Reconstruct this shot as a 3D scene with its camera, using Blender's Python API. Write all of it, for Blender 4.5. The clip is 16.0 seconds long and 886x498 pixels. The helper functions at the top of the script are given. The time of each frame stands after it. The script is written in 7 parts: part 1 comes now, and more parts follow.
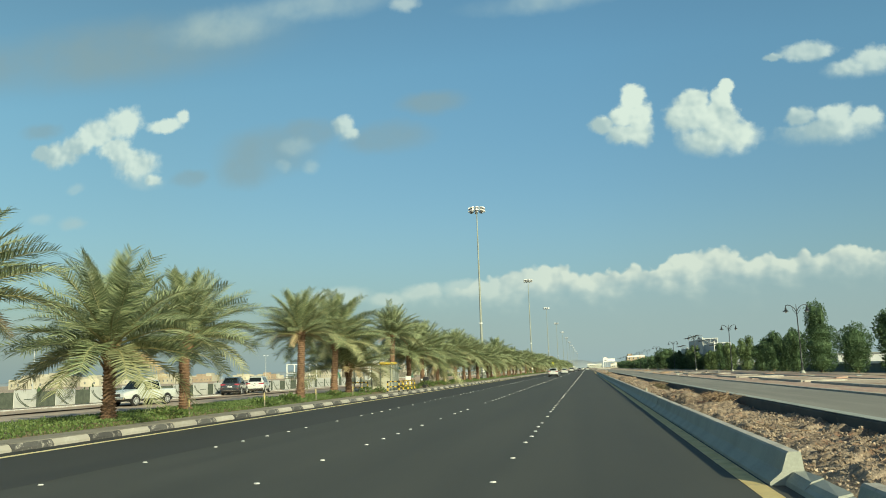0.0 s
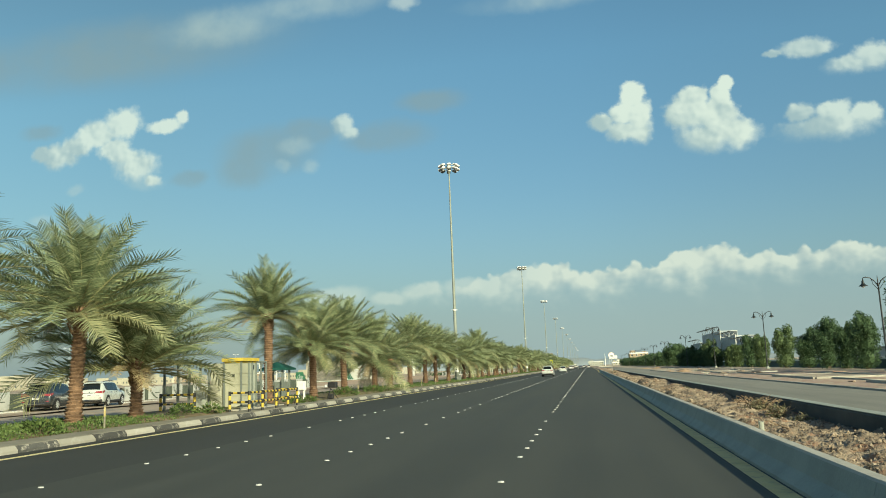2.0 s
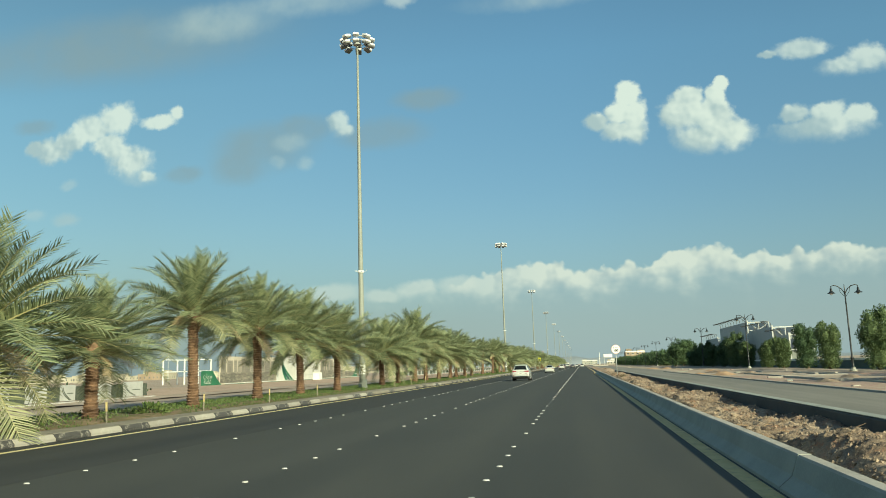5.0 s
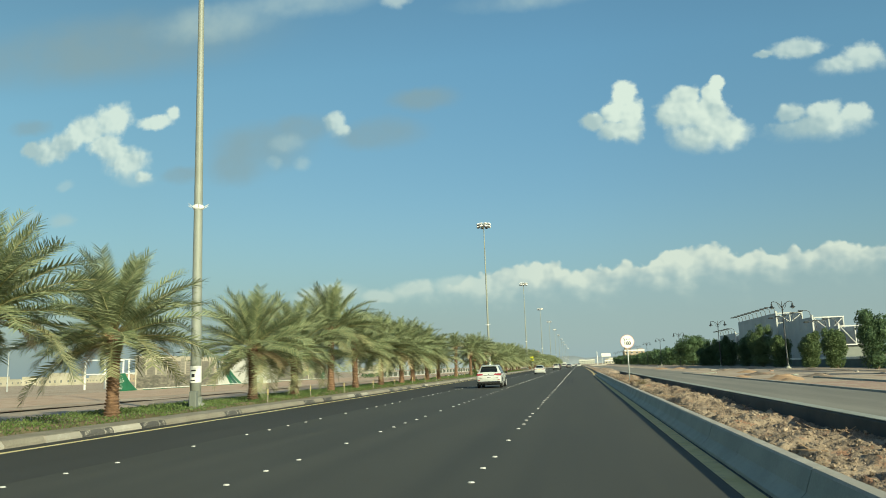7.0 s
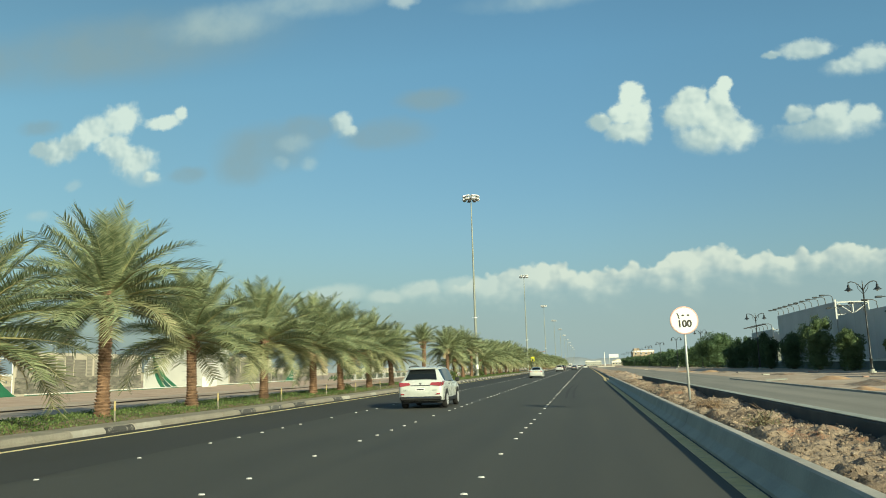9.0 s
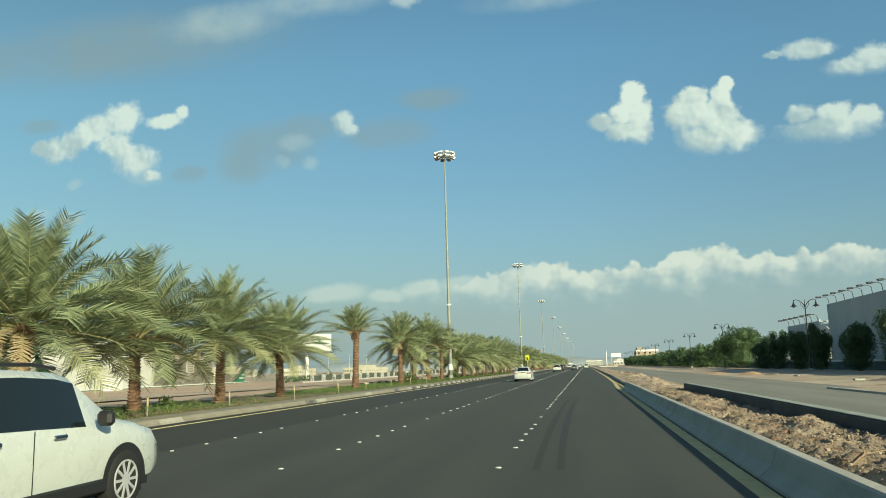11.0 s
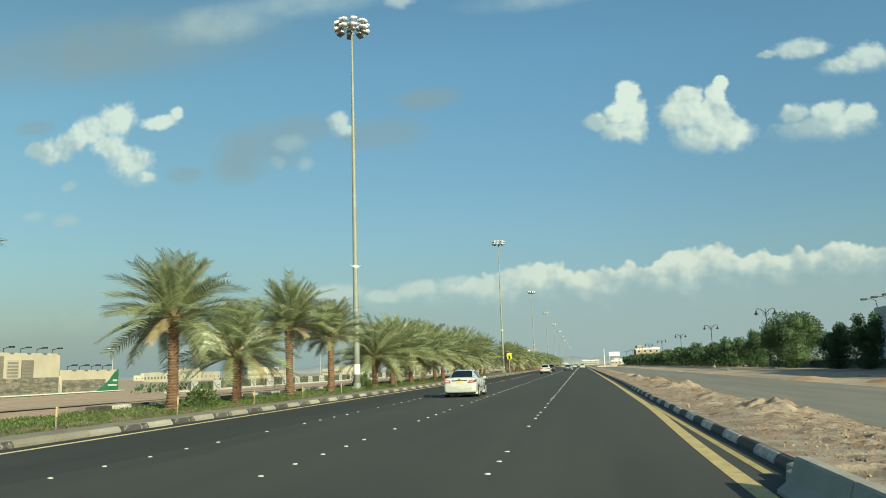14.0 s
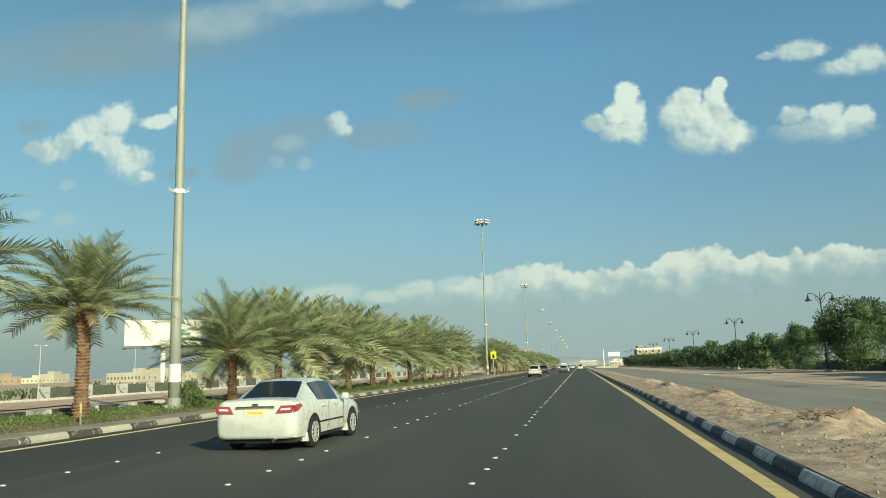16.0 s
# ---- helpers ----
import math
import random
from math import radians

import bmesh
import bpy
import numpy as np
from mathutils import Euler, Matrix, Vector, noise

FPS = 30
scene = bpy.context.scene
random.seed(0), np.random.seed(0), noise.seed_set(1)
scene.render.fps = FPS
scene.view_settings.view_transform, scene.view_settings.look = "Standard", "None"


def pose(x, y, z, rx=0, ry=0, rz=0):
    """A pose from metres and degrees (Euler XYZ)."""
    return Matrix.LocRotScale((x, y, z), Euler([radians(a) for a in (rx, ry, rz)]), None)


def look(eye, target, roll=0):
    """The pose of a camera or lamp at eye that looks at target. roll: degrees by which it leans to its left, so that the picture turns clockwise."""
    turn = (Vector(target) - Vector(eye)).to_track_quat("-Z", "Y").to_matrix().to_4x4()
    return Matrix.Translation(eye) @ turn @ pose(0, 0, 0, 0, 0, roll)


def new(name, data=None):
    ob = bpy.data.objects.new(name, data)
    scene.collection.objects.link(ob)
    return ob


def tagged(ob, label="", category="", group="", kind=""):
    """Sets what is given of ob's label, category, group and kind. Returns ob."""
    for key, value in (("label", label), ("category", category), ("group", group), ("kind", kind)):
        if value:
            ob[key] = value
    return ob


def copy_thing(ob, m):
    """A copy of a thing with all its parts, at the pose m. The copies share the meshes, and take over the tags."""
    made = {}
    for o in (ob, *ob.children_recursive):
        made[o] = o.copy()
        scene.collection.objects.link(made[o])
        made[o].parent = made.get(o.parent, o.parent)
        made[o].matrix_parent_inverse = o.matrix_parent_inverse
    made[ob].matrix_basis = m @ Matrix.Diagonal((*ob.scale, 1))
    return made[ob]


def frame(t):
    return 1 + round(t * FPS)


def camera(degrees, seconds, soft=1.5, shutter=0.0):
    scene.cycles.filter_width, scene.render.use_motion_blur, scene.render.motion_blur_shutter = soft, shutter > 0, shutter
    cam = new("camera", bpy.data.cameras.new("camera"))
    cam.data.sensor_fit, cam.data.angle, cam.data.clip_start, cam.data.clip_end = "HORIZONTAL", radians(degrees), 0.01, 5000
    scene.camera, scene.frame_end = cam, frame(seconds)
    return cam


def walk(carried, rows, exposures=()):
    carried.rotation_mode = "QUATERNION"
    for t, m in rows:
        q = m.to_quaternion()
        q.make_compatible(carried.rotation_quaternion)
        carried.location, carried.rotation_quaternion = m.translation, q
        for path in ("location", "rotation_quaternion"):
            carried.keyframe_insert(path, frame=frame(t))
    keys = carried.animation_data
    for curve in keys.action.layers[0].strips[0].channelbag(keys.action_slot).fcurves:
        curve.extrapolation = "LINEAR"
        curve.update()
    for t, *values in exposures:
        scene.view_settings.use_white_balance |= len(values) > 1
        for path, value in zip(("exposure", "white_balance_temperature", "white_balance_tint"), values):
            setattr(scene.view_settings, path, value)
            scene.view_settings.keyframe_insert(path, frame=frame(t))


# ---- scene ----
cam = camera(60.38, 16.0, soft=0.95)
EYE = 1.571
# seconds, across, along, pitch, lean, turn
PATH = [
    (0, -0.070, 0.20, 9.177, 1.816, 10.589),
    (0.5, -0.092, 7.11, 9.156, 1.825, 10.667),
    (1, -0.116, 13.89, 9.138, 1.940, 10.733),
    (1.5, -0.142, 20.52, 9.140, 2.156, 10.742),
    (2, -0.175, 26.99, 9.072, 2.183, 10.668),
    (2.5, -0.198, 33.48, 9.009, 2.043, 10.535),
    (3, -0.199, 40.12, 9.093, 2.166, 10.542),
    (3.5, -0.185, 46.90, 9.065, 2.157, 10.452),
    (4, -0.158, 53.72, 8.990, 2.008, 10.303),
    (4.5, -0.126, 60.42, 8.929, 1.837, 10.241),
    (7, 0.095, 92.28, 8.899, 1.997, 9.990),
    (7.5, 0.103, 98.76, 8.992, 1.967, 10.191),
    (8, 0.109, 105.27, 8.975, 1.931, 10.249),
    (8.5, 0.115, 111.79, 8.943, 1.795, 10.311),
    (9, 0.117, 118.31, 8.961, 1.748, 10.445),
    (11.5, -0.055, 150.45, 8.907, 1.609, 10.484),
    (12, -0.068, 157.02, 8.967, 1.688, 10.425),
    (12.5, -0.070, 163.53, 8.949, 1.736, 10.343),
    (13, -0.053, 170.06, 8.938, 1.820, 10.254),
    (13.5, -0.029, 176.59, 8.917, 1.896, 10.230),
    (14, -0.005, 183.10, 8.926, 1.900, 10.210),
    (14.5, 0.015, 189.57, 8.989, 1.813, 10.126),
    (15, 0.032, 196.05, 8.940, 1.677, 10.092),
    (15.5, 0.048, 202.56, 8.960, 1.679, 10.096),
    (16, 0.067, 209.14, 8.941, 1.700, 10.072),
]
walk(cam, [(t, pose(x, y, EYE, 90 + pitch, lean, turn)) for t, x, y, pitch, lean, turn in PATH],
     ((0, 0.5, 6250, -10), (16, 0.5, 6250, -10)))

# ---------------------------------------------------------------- light
SUN_ELEVATION, SUN_TURN = radians(21), radians(139.5)   # turn: clockwise from straight ahead
world = bpy.data.worlds.new("sky")
scene.world = world
world.use_nodes = True


class Tree:
    """Small wrapper for building node trees."""

    def __init__(self, tree):
        self.tree = tree

    def node(self, kind, **settings):
        n = self.tree.nodes.new(kind)
        for key, value in settings.items():
            setattr(n, key, value)
        return n

    def put(self, socket, value):
        if isinstance(value, bpy.types.NodeSocket):
            self.tree.links.new(value, socket)
        elif value is not None:
            socket.default_value = value

    def math(self, op, a, b=None, c=None, clamp=False):
        n = self.node("ShaderNodeMath", operation=op, use_clamp=clamp)
        for socket, value in zip(n.inputs, (a, b, c)):
            self.put(socket, value)
        return n.outputs[0]

    def vec(self, op, a, b=None, scale=None):
        n = self.node("ShaderNodeVectorMath", operation=op)
        self.put(n.inputs[0], a)
        if b is not None:
            self.put(n.inputs[1], b)
        if scale is not None:
            self.put(n.inputs["Scale"], scale)
        return n.outputs["Value"] if op in ("LENGTH", "DOT_PRODUCT", "DISTANCE") else n.outputs[0]

    def noise(self, vector, scale, detail=4.0, rough=0.55, out="Fac"):
        n = self.node("ShaderNodeTexNoise")
        self.put(n.inputs["Vector"], vector)
        n.inputs["Scale"].default_value, n.inputs["Detail"].default_value = scale, detail
        n.inputs["Roughness"].default_value = rough
        return n.outputs[out]

    def remap(self, value, a, b, c=0.0, d=1.0, smooth=True):
        n = self.node("ShaderNodeMapRange", interpolation_type="SMOOTHSTEP" if smooth else "LINEAR")
        for i, v in enumerate((value, a, b, c, d)):
            self.put(n.inputs[i], v)
        return n.outputs[0]

    def mix(self, fac, a, b):
        n = self.node("ShaderNodeMix", data_type="RGBA")
        self.put(n.inputs[0], fac)
        for socket, value in ((n.inputs[6], a), (n.inputs[7], b)):
            self.put(socket, (*value, 1.0) if isinstance(value, tuple) and len(value) == 3 else value)
        return n.outputs[2]


# crest of the cloud bank: across, up
CREST = ((-0.40, 0.100), (-0.291, 0.1035), (-0.243, 0.1074), (-0.196, 0.1150), (-0.174, 0.106), (-0.135, 0.1153), (-0.089, 0.1275), (-0.026, 0.1285), (-0.008, 0.1220), (0.021, 0.1205), (0.053, 0.118),
         (0.068, 0.1285), (0.092, 0.1235), (0.114, 0.1321), (0.139, 0.1405), (0.164, 0.1450), (0.19, 0.1365), (0.21, 0.1310), (0.234, 0.1350), (0.25, 0.1290), (0.27, 0.1318), (0.288, 0.1245), (0.311, 0.140), (0.33, 0.1365), (0.345, 0.1300), (0.40, 0.124))


def build_sky():
    t = Tree(world.node_tree)
    for n in list(world.node_tree.nodes):
        world.node_tree.nodes.remove(n)
    sky = t.node("ShaderNodeTexSky", sky_type="NISHITA")
    sky.sun_disc = False
    sky.sun_elevation, sky.sun_rotation = SUN_ELEVATION, SUN_TURN
    sky.altitude, sky.air_density, sky.dust_density, sky.ozone_density = 20, SKY_AIR, SKY_DUST, SKY_OZONE
    gen = t.node("ShaderNodeTexCoord").outputs["Generated"]
    sep = t.node("ShaderNodeSeparateXYZ")
    t.put(sep.inputs[0], gen)
    x, y, z = sep.outputs
    ahead = t.math("MAXIMUM", y, 0.02)
    u, v = t.math("DIVIDE", x, ahead), t.math("DIVIDE", z, ahead)
    comb = t.node("ShaderNodeCombineXYZ")
    t.put(comb.inputs[0], u)
    t.put(comb.inputs[1], v)
    flat = comb.outputs[0]
    warp = t.vec("SUBTRACT", t.noise(flat, 14, 3, 0.55, "Color"), (0.5, 0.5, 0.5))
    warp2 = t.vec("SUBTRACT", t.noise(flat, 45, 5, 0.65, "Color"), (0.5, 0.5, 0.5))
    place = t.vec("ADD", t.vec("ADD", flat, t.vec("SCALE", warp, scale=0.016)), t.vec("SCALE", warp2, scale=0.012))

    def puffs(spots, soft):
        """Union of soft round puffs (across, up, half-width, half-height), as seen from the road."""
        best = None
        for cu, cv, ru, rv in spots:
            off = t.vec("MULTIPLY", t.vec("SUBTRACT", place, (cu - 0.0055, cv + 0.0005, 0)), (1.17 / ru, 1.17 / rv, 0))
            d = t.math("SUBTRACT", 1.0, t.vec("LENGTH", off))
            best = d if best is None else t.math("SMOOTH_MAX", best, d, 0.34)
        return best, t.remap(best, -soft, soft)

    def billows(at):
        """Height of the round heads that a heap cloud is made of, large and small."""
        heads = None
        for scale, share in ((38, 0.62), (95, 0.38)):
            n = t.node("ShaderNodeTexVoronoi", feature="SMOOTH_F1", voronoi_dimensions="2D")
            t.put(n.inputs["Vector"], at)
            n.inputs["Scale"].default_value, n.inputs["Smoothness"].default_value = scale, 0.6
            h = t.math("MULTIPLY", n.outputs["Distance"], -share)
            heads = h if heads is None else t.math("ADD", heads, h)
        return t.math("ADD", heads, 0.45)

    heads = billows(place)
    facing = t.math("SUBTRACT", heads, billows(t.vec("ADD", place, (0.0055, 0.0040, 0))))
    broad = t.noise(flat, 9, 4, 0.55)
    curl = t.noise(flat, 26, 3, 0.5)
    color = sky.outputs[0]
    # a thin veil of haze low down
    low = t.remap(v, 0.0, 0.24, 1.0, 0.0)
    color = t.mix(t.math("MULTIPLY", low, SKY_HAZE), color, HAZE)
    tone_n = t.node("ShaderNodeMix", data_type="RGBA", blend_type="MULTIPLY")
    tone_n.inputs[0].default_value = 1.0
    t.put(tone_n.inputs[6], color)
    t.put(tone_n.inputs[7], t.mix(t.remap(v, 0.06, 0.42, smooth=False), SKY_LOW, SKY_HIGH))
    color = tone_n.outputs[2]
    thin = t.node("ShaderNodeMix", data_type="RGBA", blend_type="MULTIPLY")     # deeper blue towards the left
    thin.inputs[0].default_value = 1.0
    t.put(thin.inputs[6], color)
    t.put(thin.inputs[7], t.mix(t.remap(u, -0.62, 0.0, smooth=False), (0.92, 0.87, 0.81), (1.0, 1.0, 1.0)))
    color = thin.outputs[2]
    # paler dust haze lying on the horizon
    color = t.mix(t.remap(v, 0.0, 0.12, 0.7, 0.0), color, t.mix(t.remap(u, -0.62, -0.05, smooth=False), DUST_HAZE_LEFT, DUST_HAZE))
    # grey thin shreds, in shade
    shade_a = [(-0.70, 0.50, 0.30, 0.055), (-0.425, 0.322, 0.078, 0.036), (-0.25, 0.326, 0.065, 0.022), (-0.187, 0.371, 0.048, 0.018),
               (-0.80, 0.385, 0.035, 0.013), (-0.55, 0.292, 0.03, 0.013), (-0.366, 0.343, 0.05, 0.022), (-0.46, 0.300, 0.05, 0.03)]
    _, m = puffs(shade_a, 0.55)
    color = t.mix(t.math("MULTIPLY", m, t.remap(broad, 0.3, 0.7, 0.35, 0.66)), color, CLOUD_GREY)
    wisps = [(-0.36, 0.537, 0.13, 0.022), (-0.03, 0.502, 0.10, 0.016), (-0.50, 0.52, 0.10, 0.03), (-0.385, 0.325, 0.026, 0.013), (-0.405, 0.298, 0.011, 0.009),
             (-0.363, 0.294, 0.013, 0.009), (-0.740, 0.236, 0.022, 0.010), (-0.792, 0.245, 0.022, 0.009), (-0.736, 0.290, 0.014, 0.008), (-0.62, 0.290, 0.03, 0.012)]
    _, m = puffs(wisps, 0.6)
    color = t.mix(t.math("MULTIPLY", m, t.remap(broad, 0.3, 0.65, 0.12, 0.5)), color, CLOUD_SOFT)
    # relief of the cloud tops, lit from behind on the right
    n1 = t.noise(flat, 17, 3, 0.5)
    n2 = t.noise(t.vec("ADD", flat, (0.013, 0.006, 0)), 17, 3, 0.5)
    relief = t.math("SUBTRACT", n1, n2)
    # the bank along the horizon
    crest_line = t.node("ShaderNodeFloatCurve")
    t.put(crest_line.inputs["Value"], t.remap(u, -0.40, 0.40, smooth=False))
    curve = crest_line.mapping.curves[0]
    curve.points[0].location, curve.points[1].location = (0.0, CREST[0][1] * 5), (1.0, CREST[-1][1] * 5)
    for cu, cv in CREST[1:-1]:
        curve.points.new((cu + 0.40) / 0.80, cv * 5)
    crest_line.mapping.update()
    edge = t.math("MULTIPLY", crest_line.outputs[0], 0.2)
    bump = t.math("MULTIPLY", t.math("SUBTRACT", t.noise(flat, 30, 3, 0.5), 0.5), 0.016)
    bump2 = t.math("MULTIPLY", t.math("ADD", heads, 0.02), 0.020)
    over = t.math("SUBTRACT", t.math("ADD", t.math("ADD", edge, bump), bump2), v)
    crest = t.remap(over, -0.002, 0.005)
    ridge = t.math("ADD", t.math("MULTIPLY", u, 0.040), 0.1225)
    depth = t.math("ADD", t.math("SUBTRACT", ridge, v), t.math("MULTIPLY", t.math("SUBTRACT", t.noise(t.vec("MULTIPLY", flat, (1.0, 1.7, 1.0)), 24, 4, 0.55), 0.5), 0.030))
    body = t.remap(t.math("SUBTRACT", depth, t.math("MULTIPLY", relief, 0.05)), -0.004, 0.048, 1.0, 0.0)
    side = t.remap(u, -0.32, 0.0, 0.05, 1.0)
    bank = t.math("MULTIPLY", t.math("MULTIPLY", crest, side), t.remap(v, 0.02, 0.085, 0.0, 1.0))
    swell = t.math("ADD", t.math("MULTIPLY", relief, 3.0), t.math("MULTIPLY", facing, 0.55))
    tone = t.mix(t.math("ADD", body, t.math("MULTIPLY", swell, t.math("ADD", body, 0.12)), clamp=True), CLOUD_BASE, CLOUD_BANK)
    color = t.mix(t.math("MULTIPLY", bank, t.remap(body, 0.0, 1.0, 0.42, 0.92)), color, tone)
    low_puffs = [(-0.205, 0.108, 0.035, 0.012), (-0.33, 0.106, 0.05, 0.014), (-0.255, 0.10, 0.03, 0.010), (-0.15, 0.108, 0.03, 0.012)]
    _, m = puffs(low_puffs, 0.4)
    color = t.mix(t.math("MULTIPLY", m, 0.42), color, CLOUD_BANK)
    # white heaps
    heap_a = [(0.089, 0.359, 0.017, 0.012), (0.085, 0.348, 0.018, 0.016), (0.074, 0.329, 0.022, 0.018), (0.095, 0.324, 0.018, 0.025), (0.044, 0.318, 0.020, 0.014), (0.072, 0.303, 0.024, 0.015), (0.094, 0.301, 0.014, 0.017)]
    heap_b = [(0.206, 0.354, 0.011, 0.010), (0.199, 0.339, 0.015, 0.017), (0.164, 0.340, 0.025, 0.019), (0.152, 0.321, 0.029, 0.026), (0.192, 0.314, 0.031, 0.029), (0.216, 0.289, 0.028, 0.020), (0.179, 0.288, 0.038, 0.020)]
    heap_c = [(0.291, 0.307, 0.018, 0.015), (0.330, 0.306, 0.024, 0.016), (0.368, 0.297, 0.022, 0.016), (0.323, 0.286, 0.053, 0.016)]
    heap_d = [(-0.660, 0.388, 0.034, 0.027), (-0.703, 0.373, 0.040, 0.023), (-0.767, 0.345, 0.035, 0.021), (-0.796, 0.350, 0.018, 0.013), (-0.735, 0.360, 0.030, 0.018), (-0.658, 0.333, 0.026, 0.018), (-0.673, 0.348, 0.029, 0.020), (-0.635, 0.318, 0.039, 0.023), (-0.606, 0.293, 0.014, 0.009),
              (-0.589, 0.376, 0.032, 0.012), (-0.564, 0.385, 0.010, 0.013)]
    heap_e = [(-0.313, 0.349, 0.018, 0.017), (-0.305, 0.337, 0.013, 0.010)]
    heap_f = [(-0.219, 0.523, 0.022, 0.012), (-0.735, 0.2355, 0.020, 0.008)]
    heap_g = [(0.310, 0.392, 0.036, 0.014), (0.268, 0.389, 0.014, 0.006), (0.356, 0.364, 0.029, 0.012), (0.388, 0.373, 0.026, 0.018)]
    for spots, share, soft_top, soft_low in ((heap_a, 0.95, 0.24, 0.50), (heap_b, 0.96, 0.22, 0.60), (heap_c, 0.80, 0.28, 0.85), (heap_d, 0.85, 0.34, 0.55), (heap_e, 0.7, 0.3, 0.7), (heap_f, 0.45, 0.5, 0.7), (heap_g, 0.75, 0.35, 0.75)):
        best, _ = puffs(spots, 0.17)
        best = t.math("ADD", best, t.math("ADD", t.math("MULTIPLY", t.math("ADD", heads, 0.05), 0.42), t.math("MULTIPLY", t.math("SUBTRACT", t.noise(flat, 110, 4, 0.6), 0.55), 0.5)))
        top = max(cv + rv for _, cv, _, rv in spots)
        low_v = min(cv - rv for _, cv, _, rv in spots)
        left = min(cu - ru for cu, _, ru, _ in spots)
        right = max(cu + ru for cu, _, ru, _ in spots)
        soft = t.remap(v, low_v, low_v + (top - low_v) * 0.6, soft_low, soft_top)
        m = t.remap(best, t.math("MULTIPLY", soft, -1.0), soft)
        lean = t.math("ADD", t.remap(u, left, right, -0.22, 0.30, smooth=False), t.remap(v, low_v, top, -0.18, 0.20, smooth=False))
        lit = t.remap(t.math("ADD", t.math("ADD", lean, t.math("MULTIPLY", relief, 1.0)), t.math("MULTIPLY", facing, 0.34)), -0.30, 0.22)
        tone = t.mix(lit, CLOUD_SHADE, CLOUD_WHITE)
        color = t.mix(t.math("MULTIPLY", m, share), color, tone)
    behind = t.remap(y, 0.05, 0.15)
    color = t.mix(behind, sky.outputs[0], color)
    bg = t.node("ShaderNodeBackground")
    t.put(bg.inputs[0], color)
    bg.inputs[1].default_value = SKY_STRENGTH
    out = t.node("ShaderNodeOutputWorld")
    t.put(out.inputs[0], bg.outputs[0])


SKY_STRENGTH, SKY_AIR, SKY_DUST, SKY_OZONE, SKY_HAZE = 0.077, 1.0, 1.0, 1.6, 0.5
HAZE = (3.2, 4.25, 4.8)
DUST_HAZE, DUST_HAZE_LEFT = (3.75, 4.4, 4.75), (2.9, 3.5, 3.75)
CLOUD_WHITE, CLOUD_SOFT, CLOUD_BASE, CLOUD_GREY, CLOUD_BANK, CLOUD_SHADE = (7.5, 7.6, 6.95), (5.1, 5.7, 5.7), (3.6, 4.25, 4.6), (2.7, 3.25, 3.5), (7.1, 7.0, 6.3), (4.3, 5.0, 5.2)
SKY_LOW, SKY_HIGH = (0.80, 0.78, 0.80), (1.12, 1.30, 1.29)
build_sky()
sun = bpy.data.lights.new("sun", "SUN")
sun.energy, sun.angle, sun.color = 4.8, radians(0.6), (1.0, 0.85, 0.62)
sun_ob = new("sun", sun)
sun_ob.matrix_world = look(Vector((math.sin(SUN_TURN) * math.cos(SUN_ELEVATION), math.cos(SUN_TURN) * math.cos(SUN_ELEVATION),
                                   math.sin(SUN_ELEVATION))) * 200, (0, 0, 0))

# ---------------------------------------------------------------- materials


def surface(name, low, high, scale=2.0, fine=25.0, rough=0.85, metal=0.0, bump=0.3, third=None, third_at=(0.55, 0.7), stretch=(1, 1, 1),
            random_tint=0.0, island=0.0, reach=0.02, coat=0.0):
    """Paint or stone or soil: two tones on a broad noise, a finer grain, relief, and a third tone in worn patches."""
    m = bpy.data.materials.new(name)
    m.use_nodes = True
    t = Tree(m.node_tree)
    b = m.node_tree.nodes["Principled BSDF"]
    where = t.vec("MULTIPLY", t.node("ShaderNodeTexCoord").outputs["Object"], stretch)
    big, small = t.noise(where, scale, 5, 0.6), t.noise(where, fine, 4, 0.65)
    both = t.math("ADD", t.math("MULTIPLY", big, 0.62), t.math("MULTIPLY", small, 0.38))
    color = t.mix(t.remap(both, 0.36, 0.64), low, high)
    if third:
        worn = t.math("ADD", t.math("MULTIPLY", t.noise(where, scale * 2.7, 6, 0.65), 0.7), t.math("MULTIPLY", small, 0.3))
        color = t.mix(t.remap(worn, *third_at), color, third)
    if random_tint:
        info = t.node("ShaderNodeObjectInfo").outputs["Random"]
        hsv = t.node("ShaderNodeHueSaturation")
        t.put(hsv.inputs["Color"], color)
        t.put(hsv.inputs["Value"], t.remap(info, 0, 1, 1 - random_tint, 1 + random_tint, smooth=False))
        color = hsv.outputs[0]
    if island:
        each = t.node("ShaderNodeNewGeometry").outputs["Random Per Island"]
        hsv = t.node("ShaderNodeHueSaturation")
        t.put(hsv.inputs["Color"], color)
        t.put(hsv.inputs["Value"], t.remap(each, 0, 1, 1 - island, 1 + island, smooth=False))
        color = hsv.outputs[0]
    t.put(b.inputs["Base Color"], color)
    t.put(b.inputs["Roughness"], t.remap(small, 0.3, 0.7, max(rough - 0.08, 0.02), min(rough + 0.08, 1.0)))
    b.inputs["Metallic"].default_value = metal
    b.inputs["Coat Weight"].default_value = coat
    if bump:
        bn = t.node("ShaderNodeBump")
        bn.inputs["Strength"].default_value, bn.inputs["Distance"].default_value = bump, reach
        t.put(bn.inputs["Height"], both)
        t.put(b.inputs["Normal"], bn.outputs[0])
    return m


